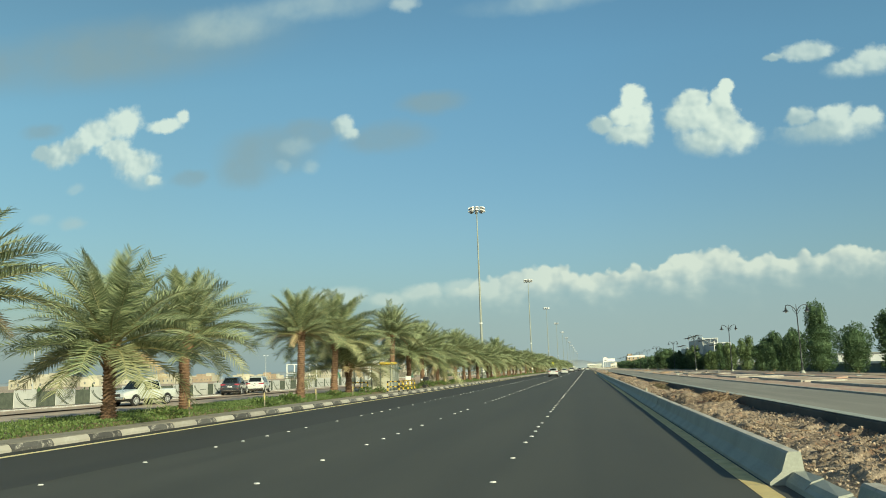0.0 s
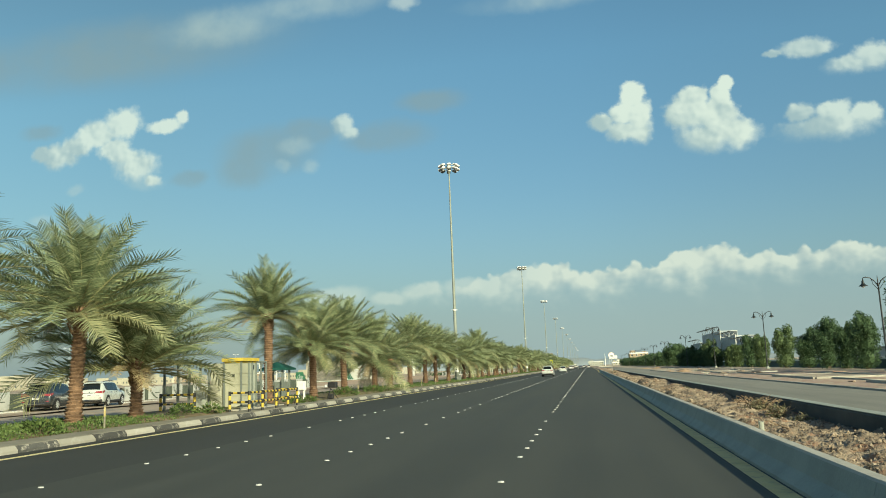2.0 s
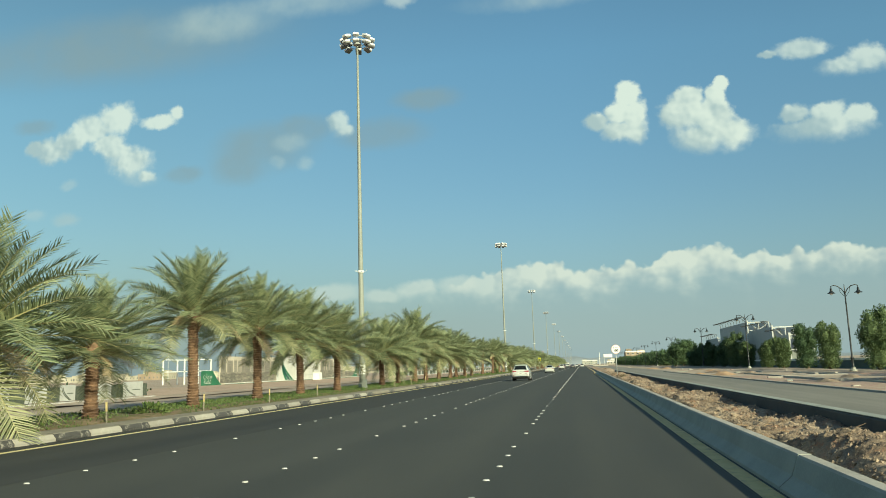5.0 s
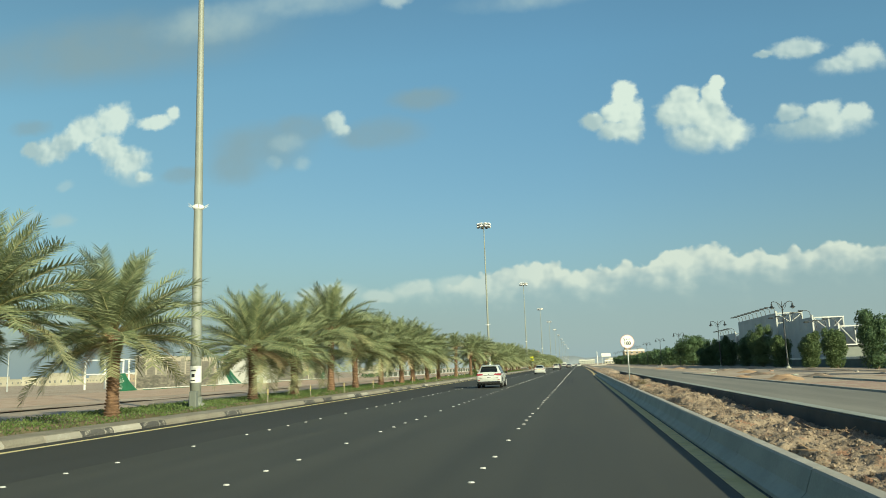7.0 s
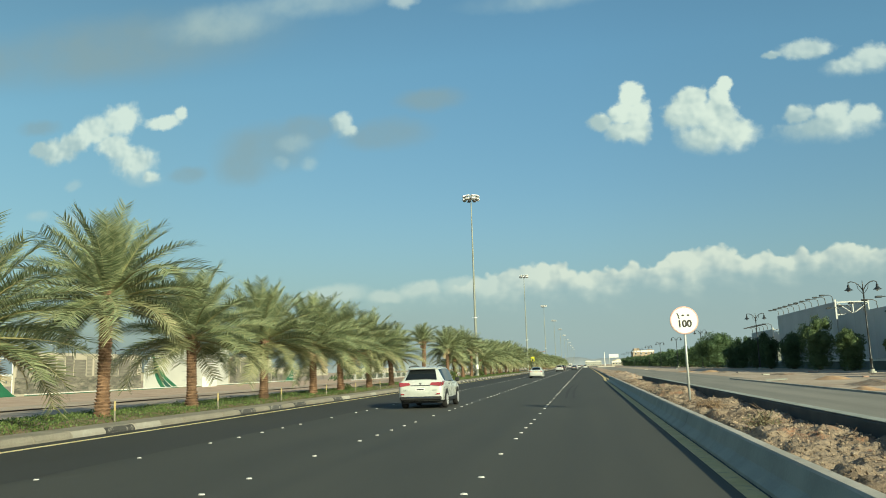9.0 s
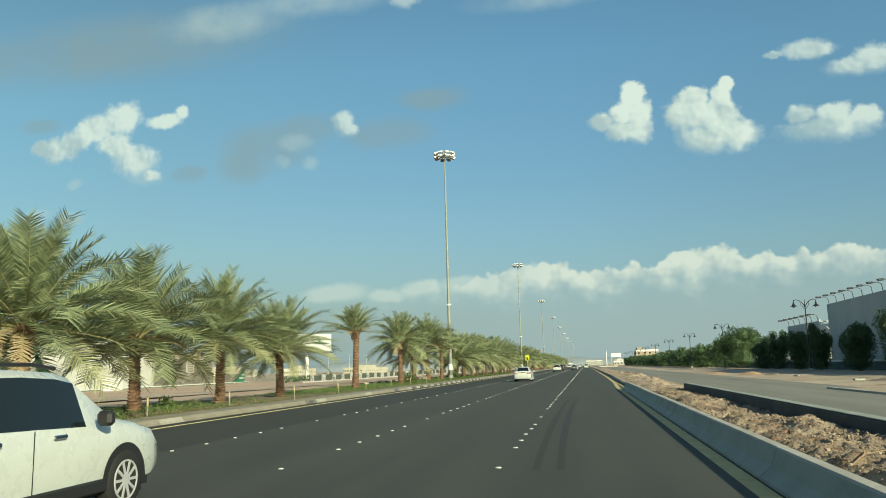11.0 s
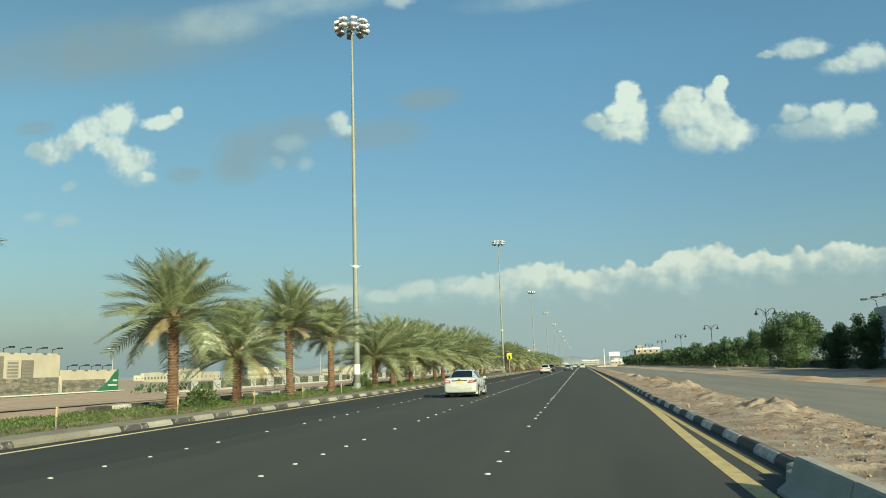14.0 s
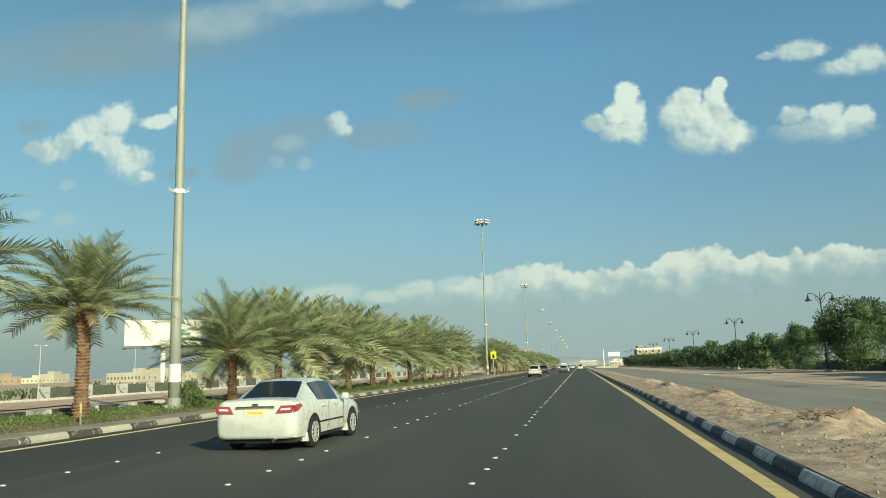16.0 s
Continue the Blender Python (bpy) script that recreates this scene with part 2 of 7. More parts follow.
def leafy(name, low, high, dry=None, dry_share=0.0, scale=1.2, rough=0.55, through_light=0.25):
    """Leaves: tone varies leaf by leaf and in patches, a little light comes through."""
    m = bpy.data.materials.new(name)
    m.use_nodes = True
    t = Tree(m.node_tree)
    b = m.node_tree.nodes["Principled BSDF"]
    geo = t.node("ShaderNodeNewGeometry")
    where = t.node("ShaderNodeTexCoord").outputs["Object"]
    mixf = t.math("ADD", t.math("MULTIPLY", geo.outputs["Random Per Island"], 0.5), t.math("MULTIPLY", t.noise(where, scale, 3), 0.5))
    color = t.mix(t.remap(mixf, 0.2, 0.8), low, high)
    if dry:
        info = t.node("ShaderNodeObjectInfo").outputs["Random"]
        pick = t.math("ADD", t.math("MULTIPLY", geo.outputs["Random Per Island"], 0.6), t.math("MULTIPLY", info, 0.4))
        color = t.mix(t.remap(pick, 1 - dry_share - 0.1, 1 - dry_share + 0.15), color, dry)
    t.put(b.inputs["Base Color"], color)
    b.inputs["Roughness"].default_value = rough
    b.inputs["Specular IOR Level"].default_value = 0.4
    trans = t.node("ShaderNodeBsdfTranslucent")
    t.put(trans.inputs[0], color)
    mixs = t.node("ShaderNodeMixShader")
    mixs.inputs[0].default_value = through_light
    t.put(mixs.inputs[1], b.outputs[0])
    t.put(mixs.inputs[2], trans.outputs[0])
    t.put(m.node_tree.nodes["Material Output"].inputs[0], mixs.outputs[0])
    return m


def plain(name, color, rough=0.5, metal=0.0, coat=0.0):
    return surface(name, tuple(c * 0.9 for c in color), color, 1.5, 40, rough, metal, 0.05, reach=0.002, coat=coat)


def asphalt(name, base, streak):
    """Asphalt with wheel-worn streaks along the road and patches of newer binder."""
    m = bpy.data.materials.new(name)
    m.use_nodes = True
    t = Tree(m.node_tree)
    b = m.node_tree.nodes["Principled BSDF"]
    where = t.node("ShaderNodeTexCoord").outputs["Object"]
    grain = t.noise(where, 60, 3, 0.7)
    along = t.noise(t.vec("MULTIPLY", where, (0.9, 0.02, 1)), 1.0, 4, 0.6)
    blot = t.noise(t.vec("MULTIPLY", where, (0.5, 0.12, 1)), 0.9, 5, 0.65)
    v = t.math("ADD", t.math("MULTIPLY", along, 0.45), t.math("ADD", t.math("MULTIPLY", blot, 0.3), t.math("MULTIPLY", grain, 0.25)))
    color = t.mix(t.remap(v, 0.36, 0.64), base, streak)
    t.put(b.inputs["Base Color"], color)
    t.put(b.inputs["Roughness"], t.remap(v, 0.3, 0.7, 0.78, 0.92))
    b.inputs["Specular IOR Level"].default_value = 0.35
    bn = t.node("ShaderNodeBump")
    bn.inputs["Strength"].default_value, bn.inputs["Distance"].default_value = 0.5, 0.006
    t.put(bn.inputs["Height"], grain)
    t.put(b.inputs["Normal"], bn.outputs[0])
    return m


ASPHALT = asphalt("asphalt_new", (0.050, 0.052, 0.046), (0.073, 0.075, 0.065))
ASPHALT_NEWEST = asphalt("asphalt_newest", (0.036, 0.038, 0.036), (0.050, 0.052, 0.048))
ASPHALT_OLD = asphalt("asphalt_old", (0.19, 0.18, 0.15), (0.28, 0.26, 0.215))
DUSTY_ROAD = surface("dusty_road", (0.35, 0.27, 0.195), (0.46, 0.36, 0.265), 0.25, 6.0, 0.95, bump=0.3, third=(0.26, 0.235, 0.20), third_at=(0.52, 0.66), stretch=(1, 0.2, 1))
SAND = surface("sand", (0.36, 0.28, 0.20), (0.50, 0.40, 0.295), 0.12, 3.0, 0.95, bump=0.6, third=(0.29, 0.175, 0.115), third_at=(0.52, 0.62), reach=0.05)
TAN_SAND = surface("tan_sand", (0.42, 0.295, 0.20), (0.54, 0.40, 0.285), 0.3, 5.0, 0.95, bump=0.4, third=(0.40, 0.245, 0.155), third_at=(0.5, 0.65), reach=0.03)
SANDY_EARTH = surface("sandy_earth", (0.22, 0.175, 0.13), (0.47, 0.39, 0.30), 1.3, 16.0, 0.95, bump=1.0, third=(0.35, 0.205, 0.13), third_at=(0.50, 0.63), reach=0.07)
EARTH = surface("earth", (0.155, 0.115, 0.08), (0.40, 0.315, 0.225), 0.8, 22.0, 0.95, bump=1.0, third=(0.29, 0.155, 0.092), third_at=(0.52, 0.64), reach=0.09)
ROCK = surface("rubble", (0.17, 0.125, 0.088), (0.42, 0.335, 0.245), 3, 30, 0.95, bump=0.8, random_tint=0.2, island=0.4)
PAVERS = surface("red_pavers", (0.36, 0.22, 0.165), (0.44, 0.30, 0.23), 0.5, 12, 0.9, bump=0.4, third=(0.46, 0.37, 0.26), third_at=(0.48, 0.58), stretch=(1, 0.35, 1))
CONCRETE = surface("concrete", (0.28, 0.292, 0.25), (0.38, 0.39, 0.335), 0.9, 30, 0.8, bump=0.25, third=(0.20, 0.20, 0.185), third_at=(0.6, 0.75))
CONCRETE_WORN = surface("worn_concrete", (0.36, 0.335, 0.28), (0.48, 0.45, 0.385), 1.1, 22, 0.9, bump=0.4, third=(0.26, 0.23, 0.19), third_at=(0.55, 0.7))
WALK_CONCRETE = surface("walk_concrete", (0.20, 0.18, 0.14), (0.31, 0.285, 0.23), 0.8, 18, 0.9, bump=0.4, third=(0.19, 0.165, 0.13), third_at=(0.54, 0.7))
KERB_WHITE = surface("kerb_white", (0.52, 0.51, 0.47), (0.66, 0.65, 0.61), 2.5, 30, 0.75, bump=0.3, third=(0.40, 0.38, 0.34), third_at=(0.47, 0.56), random_tint=0.1)
KERB_BLACK = surface("kerb_black", (0.042, 0.042, 0.040), (0.085, 0.084, 0.078), 2.5, 30, 0.75, bump=0.3, third=(0.30, 0.28, 0.25), third_at=(0.56, 0.66), random_tint=0.2)
KERB_BLACK_WORN = surface("kerb_black_worn", (0.05, 0.049, 0.045), (0.10, 0.096, 0.088), 1.7, 30, 0.8, bump=0.3, third=(0.34, 0.315, 0.265), third_at=(0.52, 0.64), random_tint=0.25)
KERB_WHITE_WORN = surface("kerb_white_worn", (0.31, 0.29, 0.245), (0.48, 0.455, 0.395), 1.7, 30, 0.8, bump=0.3, third=(0.36, 0.335, 0.28), third_at=(0.42, 0.52), random_tint=0.15)
YELLOW_LINE = surface("yellow_line", (0.40, 0.31, 0.12), (0.52, 0.42, 0.17), 1.5, 25, 0.8, bump=0.1, third=(0.14, 0.12, 0.09), third_at=(0.58, 0.72))
YELLOW_KERB = surface("kerb_yellow_line", (0.53, 0.41, 0.16), (0.64, 0.51, 0.24), 1.5, 25, 0.8, bump=0.1, third=(0.36, 0.29, 0.17), third_at=(0.5, 0.66))
STAKE_YELLOW = surface("stake_yellow", (0.42, 0.34, 0.15), (0.52, 0.43, 0.22), 3.0, 25, 0.8, bump=0.1)
YELLOW_PALE = surface("pale_yellow_line", (0.74, 0.61, 0.28), (0.85, 0.73, 0.40), 1.5, 25, 0.8, bump=0.0, third=(0.34, 0.29, 0.17), third_at=(0.64, 0.78))
STUD = plain("stud_white", (0.52, 0.52, 0.49), 0.5)
BARK = surface("palm_bark", (0.12, 0.074, 0.047), (0.245, 0.152, 0.092), 5, 30, 0.95, bump=0.9, third=(0.31, 0.225, 0.15), third_at=(0.60, 0.74), random_tint=0.2)
BOOT = surface("palm_leaf_base", (0.17, 0.108, 0.062), (0.34, 0.235, 0.13), 6, 30, 0.9, bump=0.6)
FROND = leafy("palm_green", (0.135, 0.18, 0.090), (0.37, 0.405, 0.22), None, 0, 1.5, 0.6, 0.26)
FROND_DRY = leafy("palm_dry", (0.32, 0.245, 0.135), (0.44, 0.36, 0.22), None, 0, 1.5, 0.7, 0.2)
FROND_OLD = leafy("palm_ageing", (0.18, 0.20, 0.10), (0.39, 0.39, 0.22), None, 0, 1.5, 0.6, 0.25)
RACHIS = plain("palm_midrib", (0.30, 0.28, 0.13), 0.5)
COVER = leafy("ground_cover", (0.06, 0.10, 0.026), (0.135, 0.185, 0.055), (0.24, 0.20, 0.09), 0.10, 0.5, 0.6, 0.2)
TREE_DARK = leafy("tree_leaf_dark", (0.046, 0.084, 0.036), (0.088, 0.140, 0.060), None, 0, 0.5, 0.7, 0.2)
TREE_LIGHT = leafy("tree_leaf_light", (0.080, 0.122, 0.048), (0.142, 0.192, 0.080), None, 0, 0.5, 0.7, 0.25)
WOOD = surface("tree_bark", (0.10, 0.075, 0.05), (0.18, 0.14, 0.10), 4, 30, 0.95, bump=0.6)
STEEL = surface("galvanised_steel", (0.40, 0.42, 0.41), (0.52, 0.54, 0.52), 1.0, 30, 0.5, 0.25, 0.05, reach=0.003)
MAST_PAINT = surface("mast_paint", (0.21, 0.23, 0.20), (0.27, 0.29, 0.255), 0.6, 20, 0.55, 0.0, 0.05, reach=0.003)
LAMP_WHITE = plain("lamp_white", (0.82, 0.83, 0.82), 0.35)
LAMP_DARK = plain("lamp_dark_glass", (0.16, 0.17, 0.17), 0.15)
LAMP_GLASS = plain("lamp_glass", (0.55, 0.58, 0.60), 0.1)
BLACK_IRON = plain("black_iron", (0.018, 0.022, 0.024), 0.45)
WHITE_PAINT = surface("white_paint", (0.66, 0.66, 0.62), (0.80, 0.80, 0.76), 0.4, 12, 0.6, bump=0.08)
SIGN_WHITE = plain("sign_white", (0.80, 0.80, 0.76), 0.4)
SIGN_BLACK = plain("sign_black", (0.02, 0.02, 0.02), 0.5)
SIGN_RIM = plain("sign_rim", (0.62, 0.38, 0.34), 0.5)
YELLOW = surface("yellow_paint", (0.46, 0.33, 0.04), (0.60, 0.45, 0.07), 3, 30, 0.6, bump=0.05, third=(0.25, 0.2, 0.1), third_at=(0.6, 0.75))
BLACK = plain("black_paint", (0.02, 0.02, 0.022), 0.5)
CREAM = surface("cream_panel", (0.34, 0.335, 0.245), (0.42, 0.41, 0.315), 1.2, 20, 0.6, bump=0.08)
CREAM_GREY = surface("grey_cream_panel", (0.32, 0.335, 0.285), (0.41, 0.425, 0.365), 1.2, 20, 0.6, bump=0.08)
GREY_STEEL = plain("grey_steel", (0.17, 0.19, 0.17), 0.5)
GREEN_ROOF = surface("green_roof", (0.010, 0.062, 0.052), (0.02, 0.095, 0.078), 1.5, 20, 0.6, bump=0.1)
GREEN_BOARD = surface("green_board", (0.02, 0.12, 0.06), (0.035, 0.17, 0.085), 0.5, 10, 0.5, bump=0.05)
BILLBOARD_WHITE = surface("billboard_white", (0.46, 0.48, 0.45), (0.54, 0.56, 0.53), 0.3, 8, 0.5, bump=0.03)
HOARD_WHITE = surface("hoarding_white", (0.50, 0.50, 0.45), (0.58, 0.58, 0.52), 0.3, 8, 0.5, bump=0.05)
HOARD_BEIGE = surface("hoarding_beige", (0.44, 0.40, 0.31), (0.53, 0.485, 0.38), 0.3, 8, 0.5, bump=0.05)
HOARD_DARK = surface("hoarding_print", (0.12, 0.11, 0.09), (0.33, 0.30, 0.235), 1.0, 5, 0.5, bump=0.0, third=(0.085, 0.09, 0.07), third_at=(0.44, 0.62), stretch=(1, 0.45, 1.6))
PANEL_GREY = surface("fence_panel", (0.38, 0.39, 0.37), (0.50, 0.51, 0.48), 0.8, 15, 0.5, bump=0.05, third=(0.36, 0.39, 0.36), third_at=(0.58, 0.66))
MESH_DARK = surface("fence_mesh", (0.055, 0.070, 0.052), (0.105, 0.12, 0.092), 3, 30, 0.8, bump=0.1)
PLASTER = surface("plaster", (0.40, 0.37, 0.285), (0.51, 0.475, 0.37), 0.2, 6, 0.9, bump=0.1, random_tint=0.15)
PLASTER_DULL = surface("plaster_dull", (0.30, 0.235, 0.165), (0.38, 0.30, 0.215), 0.3, 6.0, 0.9, bump=0.1)
HALL_GREY = surface("hall_cladding", (0.34, 0.36, 0.37), (0.42, 0.44, 0.45), 0.25, 9, 0.6, bump=0.1, stretch=(1, 1, 0.3))
TRUSS_PAINT = surface("truss_paint", (0.46, 0.47, 0.45), (0.58, 0.59, 0.56), 0.4, 12, 0.6, bump=0.05)
TEAL_WALL = surface("teal_wall", (0.05, 0.085, 0.085), (0.085, 0.125, 0.12), 0.5, 9, 0.7, bump=0.1)
WINDOW_DARK = plain("dark_pane", (0.03, 0.04, 0.05), 0.08)
# villa panes: distance haze is put into the colour as a lighter grey
WINDOW_HAZED = plain("hazed_pane", (0.15, 0.16, 0.155), 0.3)
CAR_WHITE = surface("car_white", (0.50, 0.525, 0.495), (0.54, 0.565, 0.53), 0.6, 5, 0.3, 0, 0.0, coat=0.5)
CAR_GREY = surface("car_dark_grey", (0.035, 0.042, 0.05), (0.05, 0.058, 0.066), 0.6, 20, 0.3, 0.3, 0.0, coat=0.8)
CAR_SILVER = surface("car_grey", (0.10, 0.11, 0.12), (0.14, 0.15, 0.16), 0.6, 20, 0.3, 0.4, 0.0, coat=0.8)
CAR_GLASS = plain("car_glass", (0.012, 0.016, 0.018), 0.05)
CAR_TRIM = plain("car_trim", (0.018, 0.018, 0.019), 0.55)
TYRE = plain("tyre", (0.014, 0.014, 0.014), 0.85)
ALLOY = plain("alloy", (0.55, 0.56, 0.57), 0.35, 0.3)
RIM_DARK = plain("rim_dark", (0.08, 0.082, 0.085), 0.4, 0.3)
CHROME = plain("chrome", (0.62, 0.63, 0.64), 0.15, 1.0)
TAIL_RED = plain("tail_lamp_red", (0.30, 0.045, 0.055), 0.12, 0, 0.8)
PLATE = plain("number_plate", (0.72, 0.64, 0.40), 0.5)
PLATE_WHITE = plain("number_plate_white", (0.75, 0.75, 0.72), 0.5)
HILL = surface("hill", (0.23, 0.27, 0.30), (0.28, 0.32, 0.345), 0.004, 0.05, 1.0, bump=0.0)

# ---------------------------------------------------------------- building helpers


def mesh_of(name, verts, faces, material, smooth=False):
    me = bpy.data.meshes.new(name)
    me.from_pydata([tuple(v) for v in verts], [], [tuple(f) for f in faces])
    me.materials.append(material)
    if smooth:
        me.polygons.foreach_set("use_smooth", [True] * len(me.polygons))
    me.update()
    return me


def part(name, bm, material, parent=None, label="", smooth=False):
    """Links a bmesh (or a ready mesh) as one mesh object under a thing or a part."""
    if isinstance(bm, bpy.types.Mesh):
        me = bm
    else:
        me = bpy.data.meshes.new(name)
        bm.to_mesh(me)
        bm.free()
        me.materials.append(material)
        if smooth:
            me.polygons.foreach_set("use_smooth", [True] * len(me.polygons))
    ob = new(name, me)
    if parent is not None:
        ob.parent = parent
    if label:
        tagged(ob, label)
    return ob


def thing(name, label, category, group="", place=(0, 0, 0), turn=0.0, kind=""):
    ob = new(name)
    ob.empty_display_size = 0.2
    ob.matrix_basis = pose(*place, 0, 0, turn)
    return tagged(ob, label, category, group, kind)


def box(bm, x0, x1, y0, y1, z0, z1, bevel=0.0, m=None):
    made = bmesh.ops.create_cube(bm, size=1.0, matrix=Matrix.LocRotScale(((x0 + x1) / 2, (y0 + y1) / 2, (z0 + z1) / 2), None,
                                                                        (abs(x1 - x0), abs(y1 - y0), abs(z1 - z0))))
    if bevel:
        edges = list({e for v in made["verts"] for e in v.link_edges})
        made = bmesh.ops.bevel(bm, geom=edges, offset=bevel, segments=1, affect="EDGES")
    if m is not None:
        bmesh.ops.transform(bm, matrix=m, verts=made["verts"])
    return bm


def boxes(*specs, bevel=0.0):
    bm = bmesh.new()
    for s in specs:
        box(bm, *s, bevel=bevel)
    return bm


def tube(bm, points, radii, sides=8, cap=True):
    """A round bar through points, with a radius at each."""
    rings = []
    pts = [Vector(p) for p in points]
    for i, p in enumerate(pts):
        d = (pts[min(i + 1, len(pts) - 1)] - pts[max(i - 1, 0)]).normalized()
        side = d.cross(Vector((0, 1, 0.01)) if abs(d.y) < 0.9 else Vector((1, 0, 0))).normalized()
        up = side.cross(d)
        r = radii[i] if isinstance(radii, (list, tuple)) else radii
        rings.append([bm.verts.new(p + (side * math.cos(a) + up * math.sin(a)) * r) for a in (2 * math.pi * k / sides for k in range(sides))])
    for a, b in zip(rings, rings[1:]):
        for k in range(sides):
            bm.faces.new((a[k], a[(k + 1) % sides], b[(k + 1) % sides], b[k]))
    if cap:
        bm.faces.new(rings[0][::-1])
        bm.faces.new(rings[-1])
    return bm


def lathe(bm, profile, sides=16, at=(0, 0, 0), axis="z"):
    """A turned shape from (radius, height) pairs."""
    rings = []
    for r, h in profile:
        ring = []
        for k in range(sides):
            a = 2 * math.pi * k / sides
            c, s = r * math.cos(a), r * math.sin(a)
            v = {"z": (c, s, h), "y": (c, h, s), "x": (h, c, s)}[axis]
            ring.append(bm.verts.new(Vector(at) + Vector(v)))
        rings.append(ring)
    for a, b in zip(rings, rings[1:]):
        for k in range(sides):
            bm.faces.new((a[k], a[(k + 1) % sides], b[(k + 1) % sides], b[k]))
    bm.faces.new(rings[0][::-1])
    bm.faces.new(rings[-1])
    bmesh.ops.recalc_face_normals(bm, faces=bm.faces)
    return bm


def extrude_profile(profile, y0, y1):
    """A closed (x, z) outline drawn along the road."""
    bm = bmesh.new()
    a = [bm.verts.new((x, y0, z)) for x, z in profile]
    b = [bm.verts.new((x, y1, z)) for x, z in profile]
    n = len(profile)
    for i in range(n):
        bm.faces.new((a[i], a[(i + 1) % n], b[(i + 1) % n], b[i]))
    bm.faces.new(a[::-1])
    bm.faces.new(b)
    bmesh.ops.recalc_face_normals(bm, faces=bm.faces)
    return bm


def sheet(x0, x1, y0, y1, z, nx=1, ny=1, relief=None):
    """A level sheet, with a relief function (x, y) -> height if wanted."""
    xs, ys = np.linspace(x0, x1, nx + 1), np.linspace(y0, y1, ny + 1)
    verts = [(x, y, z + (relief(x, y) if relief else 0.0)) for y in ys for x in xs]
    faces = [(j * (nx + 1) + i, j * (nx + 1) + i + 1, (j + 1) * (nx + 1) + i + 1, (j + 1) * (nx + 1) + i) for j in range(ny) for i in range(nx)]
    return verts, faces


def lump(x, y, size, seed=0.0):
    return noise.noise(Vector((x / size, y / size, seed)))


def structure(name, bm, material, label, category, smooth=False):
    ob = part(name, bm, material, None, "", smooth)
    return tagged(ob, label, category, "", "structure")


# ---------------------------------------------------------------- the plan, in metres
FAR = 1500                                     # the road is built as far as this
EDGE_LEFT, EDGE_RIGHT = -12.98, 1.985           # yellow edge lines
LANES = (-1.47, -5.06, -8.72)                  # rows of studs
KERB_LEFT = -13.75
PALM_ROW, MAST_ROW, LAMP_ROW, TREE_ROW = -16.8, -16.65, 25.84, 28.7
BARRIER_FROM, BARRIER_TO = 10.9, 192.9

# ---------------------------------------------------------------- ground and roads
v, f = sheet(-4000, 4000, -600, 4600, -0.10, 20, 20)
structure("ground", mesh_of("ground", v, f, SAND), SAND, "pale sandy desert ground reaching the horizon", "ground")
structure("road", boxes((KERB_LEFT, 2.88, -60, FAR, -0.09, 0.0), (2.882, 3.12, 194.2, FAR, -0.09, 0.0)), ASPHALT, "dark freshly laid asphalt road of four lanes", "road")
structure("service_road_right", boxes((4.95, 12.0, -60, 186, -0.09, 0.02), (6.2, 13.8, 186, 900, -0.09, 0.02)), ASPHALT_OLD, "worn grey asphalt service road beside the rubble strip", "road")
structure("service_road_left", boxes((-31.0, -20.6, -60, 1200, -0.09, -0.03)), DUSTY_ROAD, "dusty tan asphalt service road behind the palms", "road")


def verge(x, y):
    return 0.05 * lump(x, y, 1.6) + 0.03 * lump(x, y, 0.5, 3)


v, f = sheet(12.0, 25.0, -30, 140, 0.03, 26, 200, lambda x, y: 0.03 * lump(x, y, 4) if 12.2 < x < 24.8 else 0)
structure("pavement_right", mesh_of("pavement_right", v, f, PAVERS), PAVERS, "dusty red paved strip beyond the service road", "pavement")
v, f = sheet(12.0, 25.0, 140, 186, 0.02, 20, 60, lambda x, y: 0.05 * lump(x, y, 4) if 12.2 < x < 24.8 else 0)
structure("sand_flat_right", mesh_of("sand_flat_right", v, f, SAND), SAND, "bare sandy flat beyond the service road", "ground")
v, f = sheet(13.8, 25.0, 186, 520, 0.02, 20, 300, lambda x, y: 0.06 * lump(x, y, 4) + 0.03 * lump(x, y, 1.2) if 14 < x < 24.8 else 0)
structure("far_sand_flat_right", mesh_of("far_sand_flat_right", v, f, SAND), SAND, "rutted sandy flat beyond the service road", "ground")
v, f = sheet(25.0, 60.0, -30, 500, 0.04, 20, 160, lambda x, y: 0.05 * lump(x, y, 5))
structure("verge_right", mesh_of("verge_right", v, f, SAND), SAND, "sandy verge under the clipped trees", "ground")
v, f = sheet(-31.0, -23.5, 186, 214, -0.02, 12, 20, lambda x, y: 0.03 * lump(x, y, 3) + 0.02 if -30.9 < x < -23.7 else -0.01)
structure("sand_spill_left", mesh_of("sand_spill_left", v, f, TAN_SAND), TAN_SAND, "orange-tan sand blown over the service road", "ground")
v, f = sheet(-31.0, -20.95, 214, 700, -0.02, 16, 240, lambda x, y: 0.04 * lump(x, y, 3) + 0.03 if -30.9 < x < -21.1 and 214.5 < y < 699 else -0.01)
structure("sand_apron_left", mesh_of("sand_apron_left", v, f, TAN_SAND), TAN_SAND, "orange-tan sand spread over the end of the service road", "ground")
v, f = sheet(-63.5, -36.02, -40, 700, -0.06, 20, 300, lambda x, y: 0.05 * lump(x, y, 4) + 0.03 if x < -36.2 and x > -63.3 else 0)
structure("sand_field_left", mesh_of("sand_field_left", v, f, TAN_SAND), TAN_SAND, "bare orange-tan sand field before the hoardings", "ground")
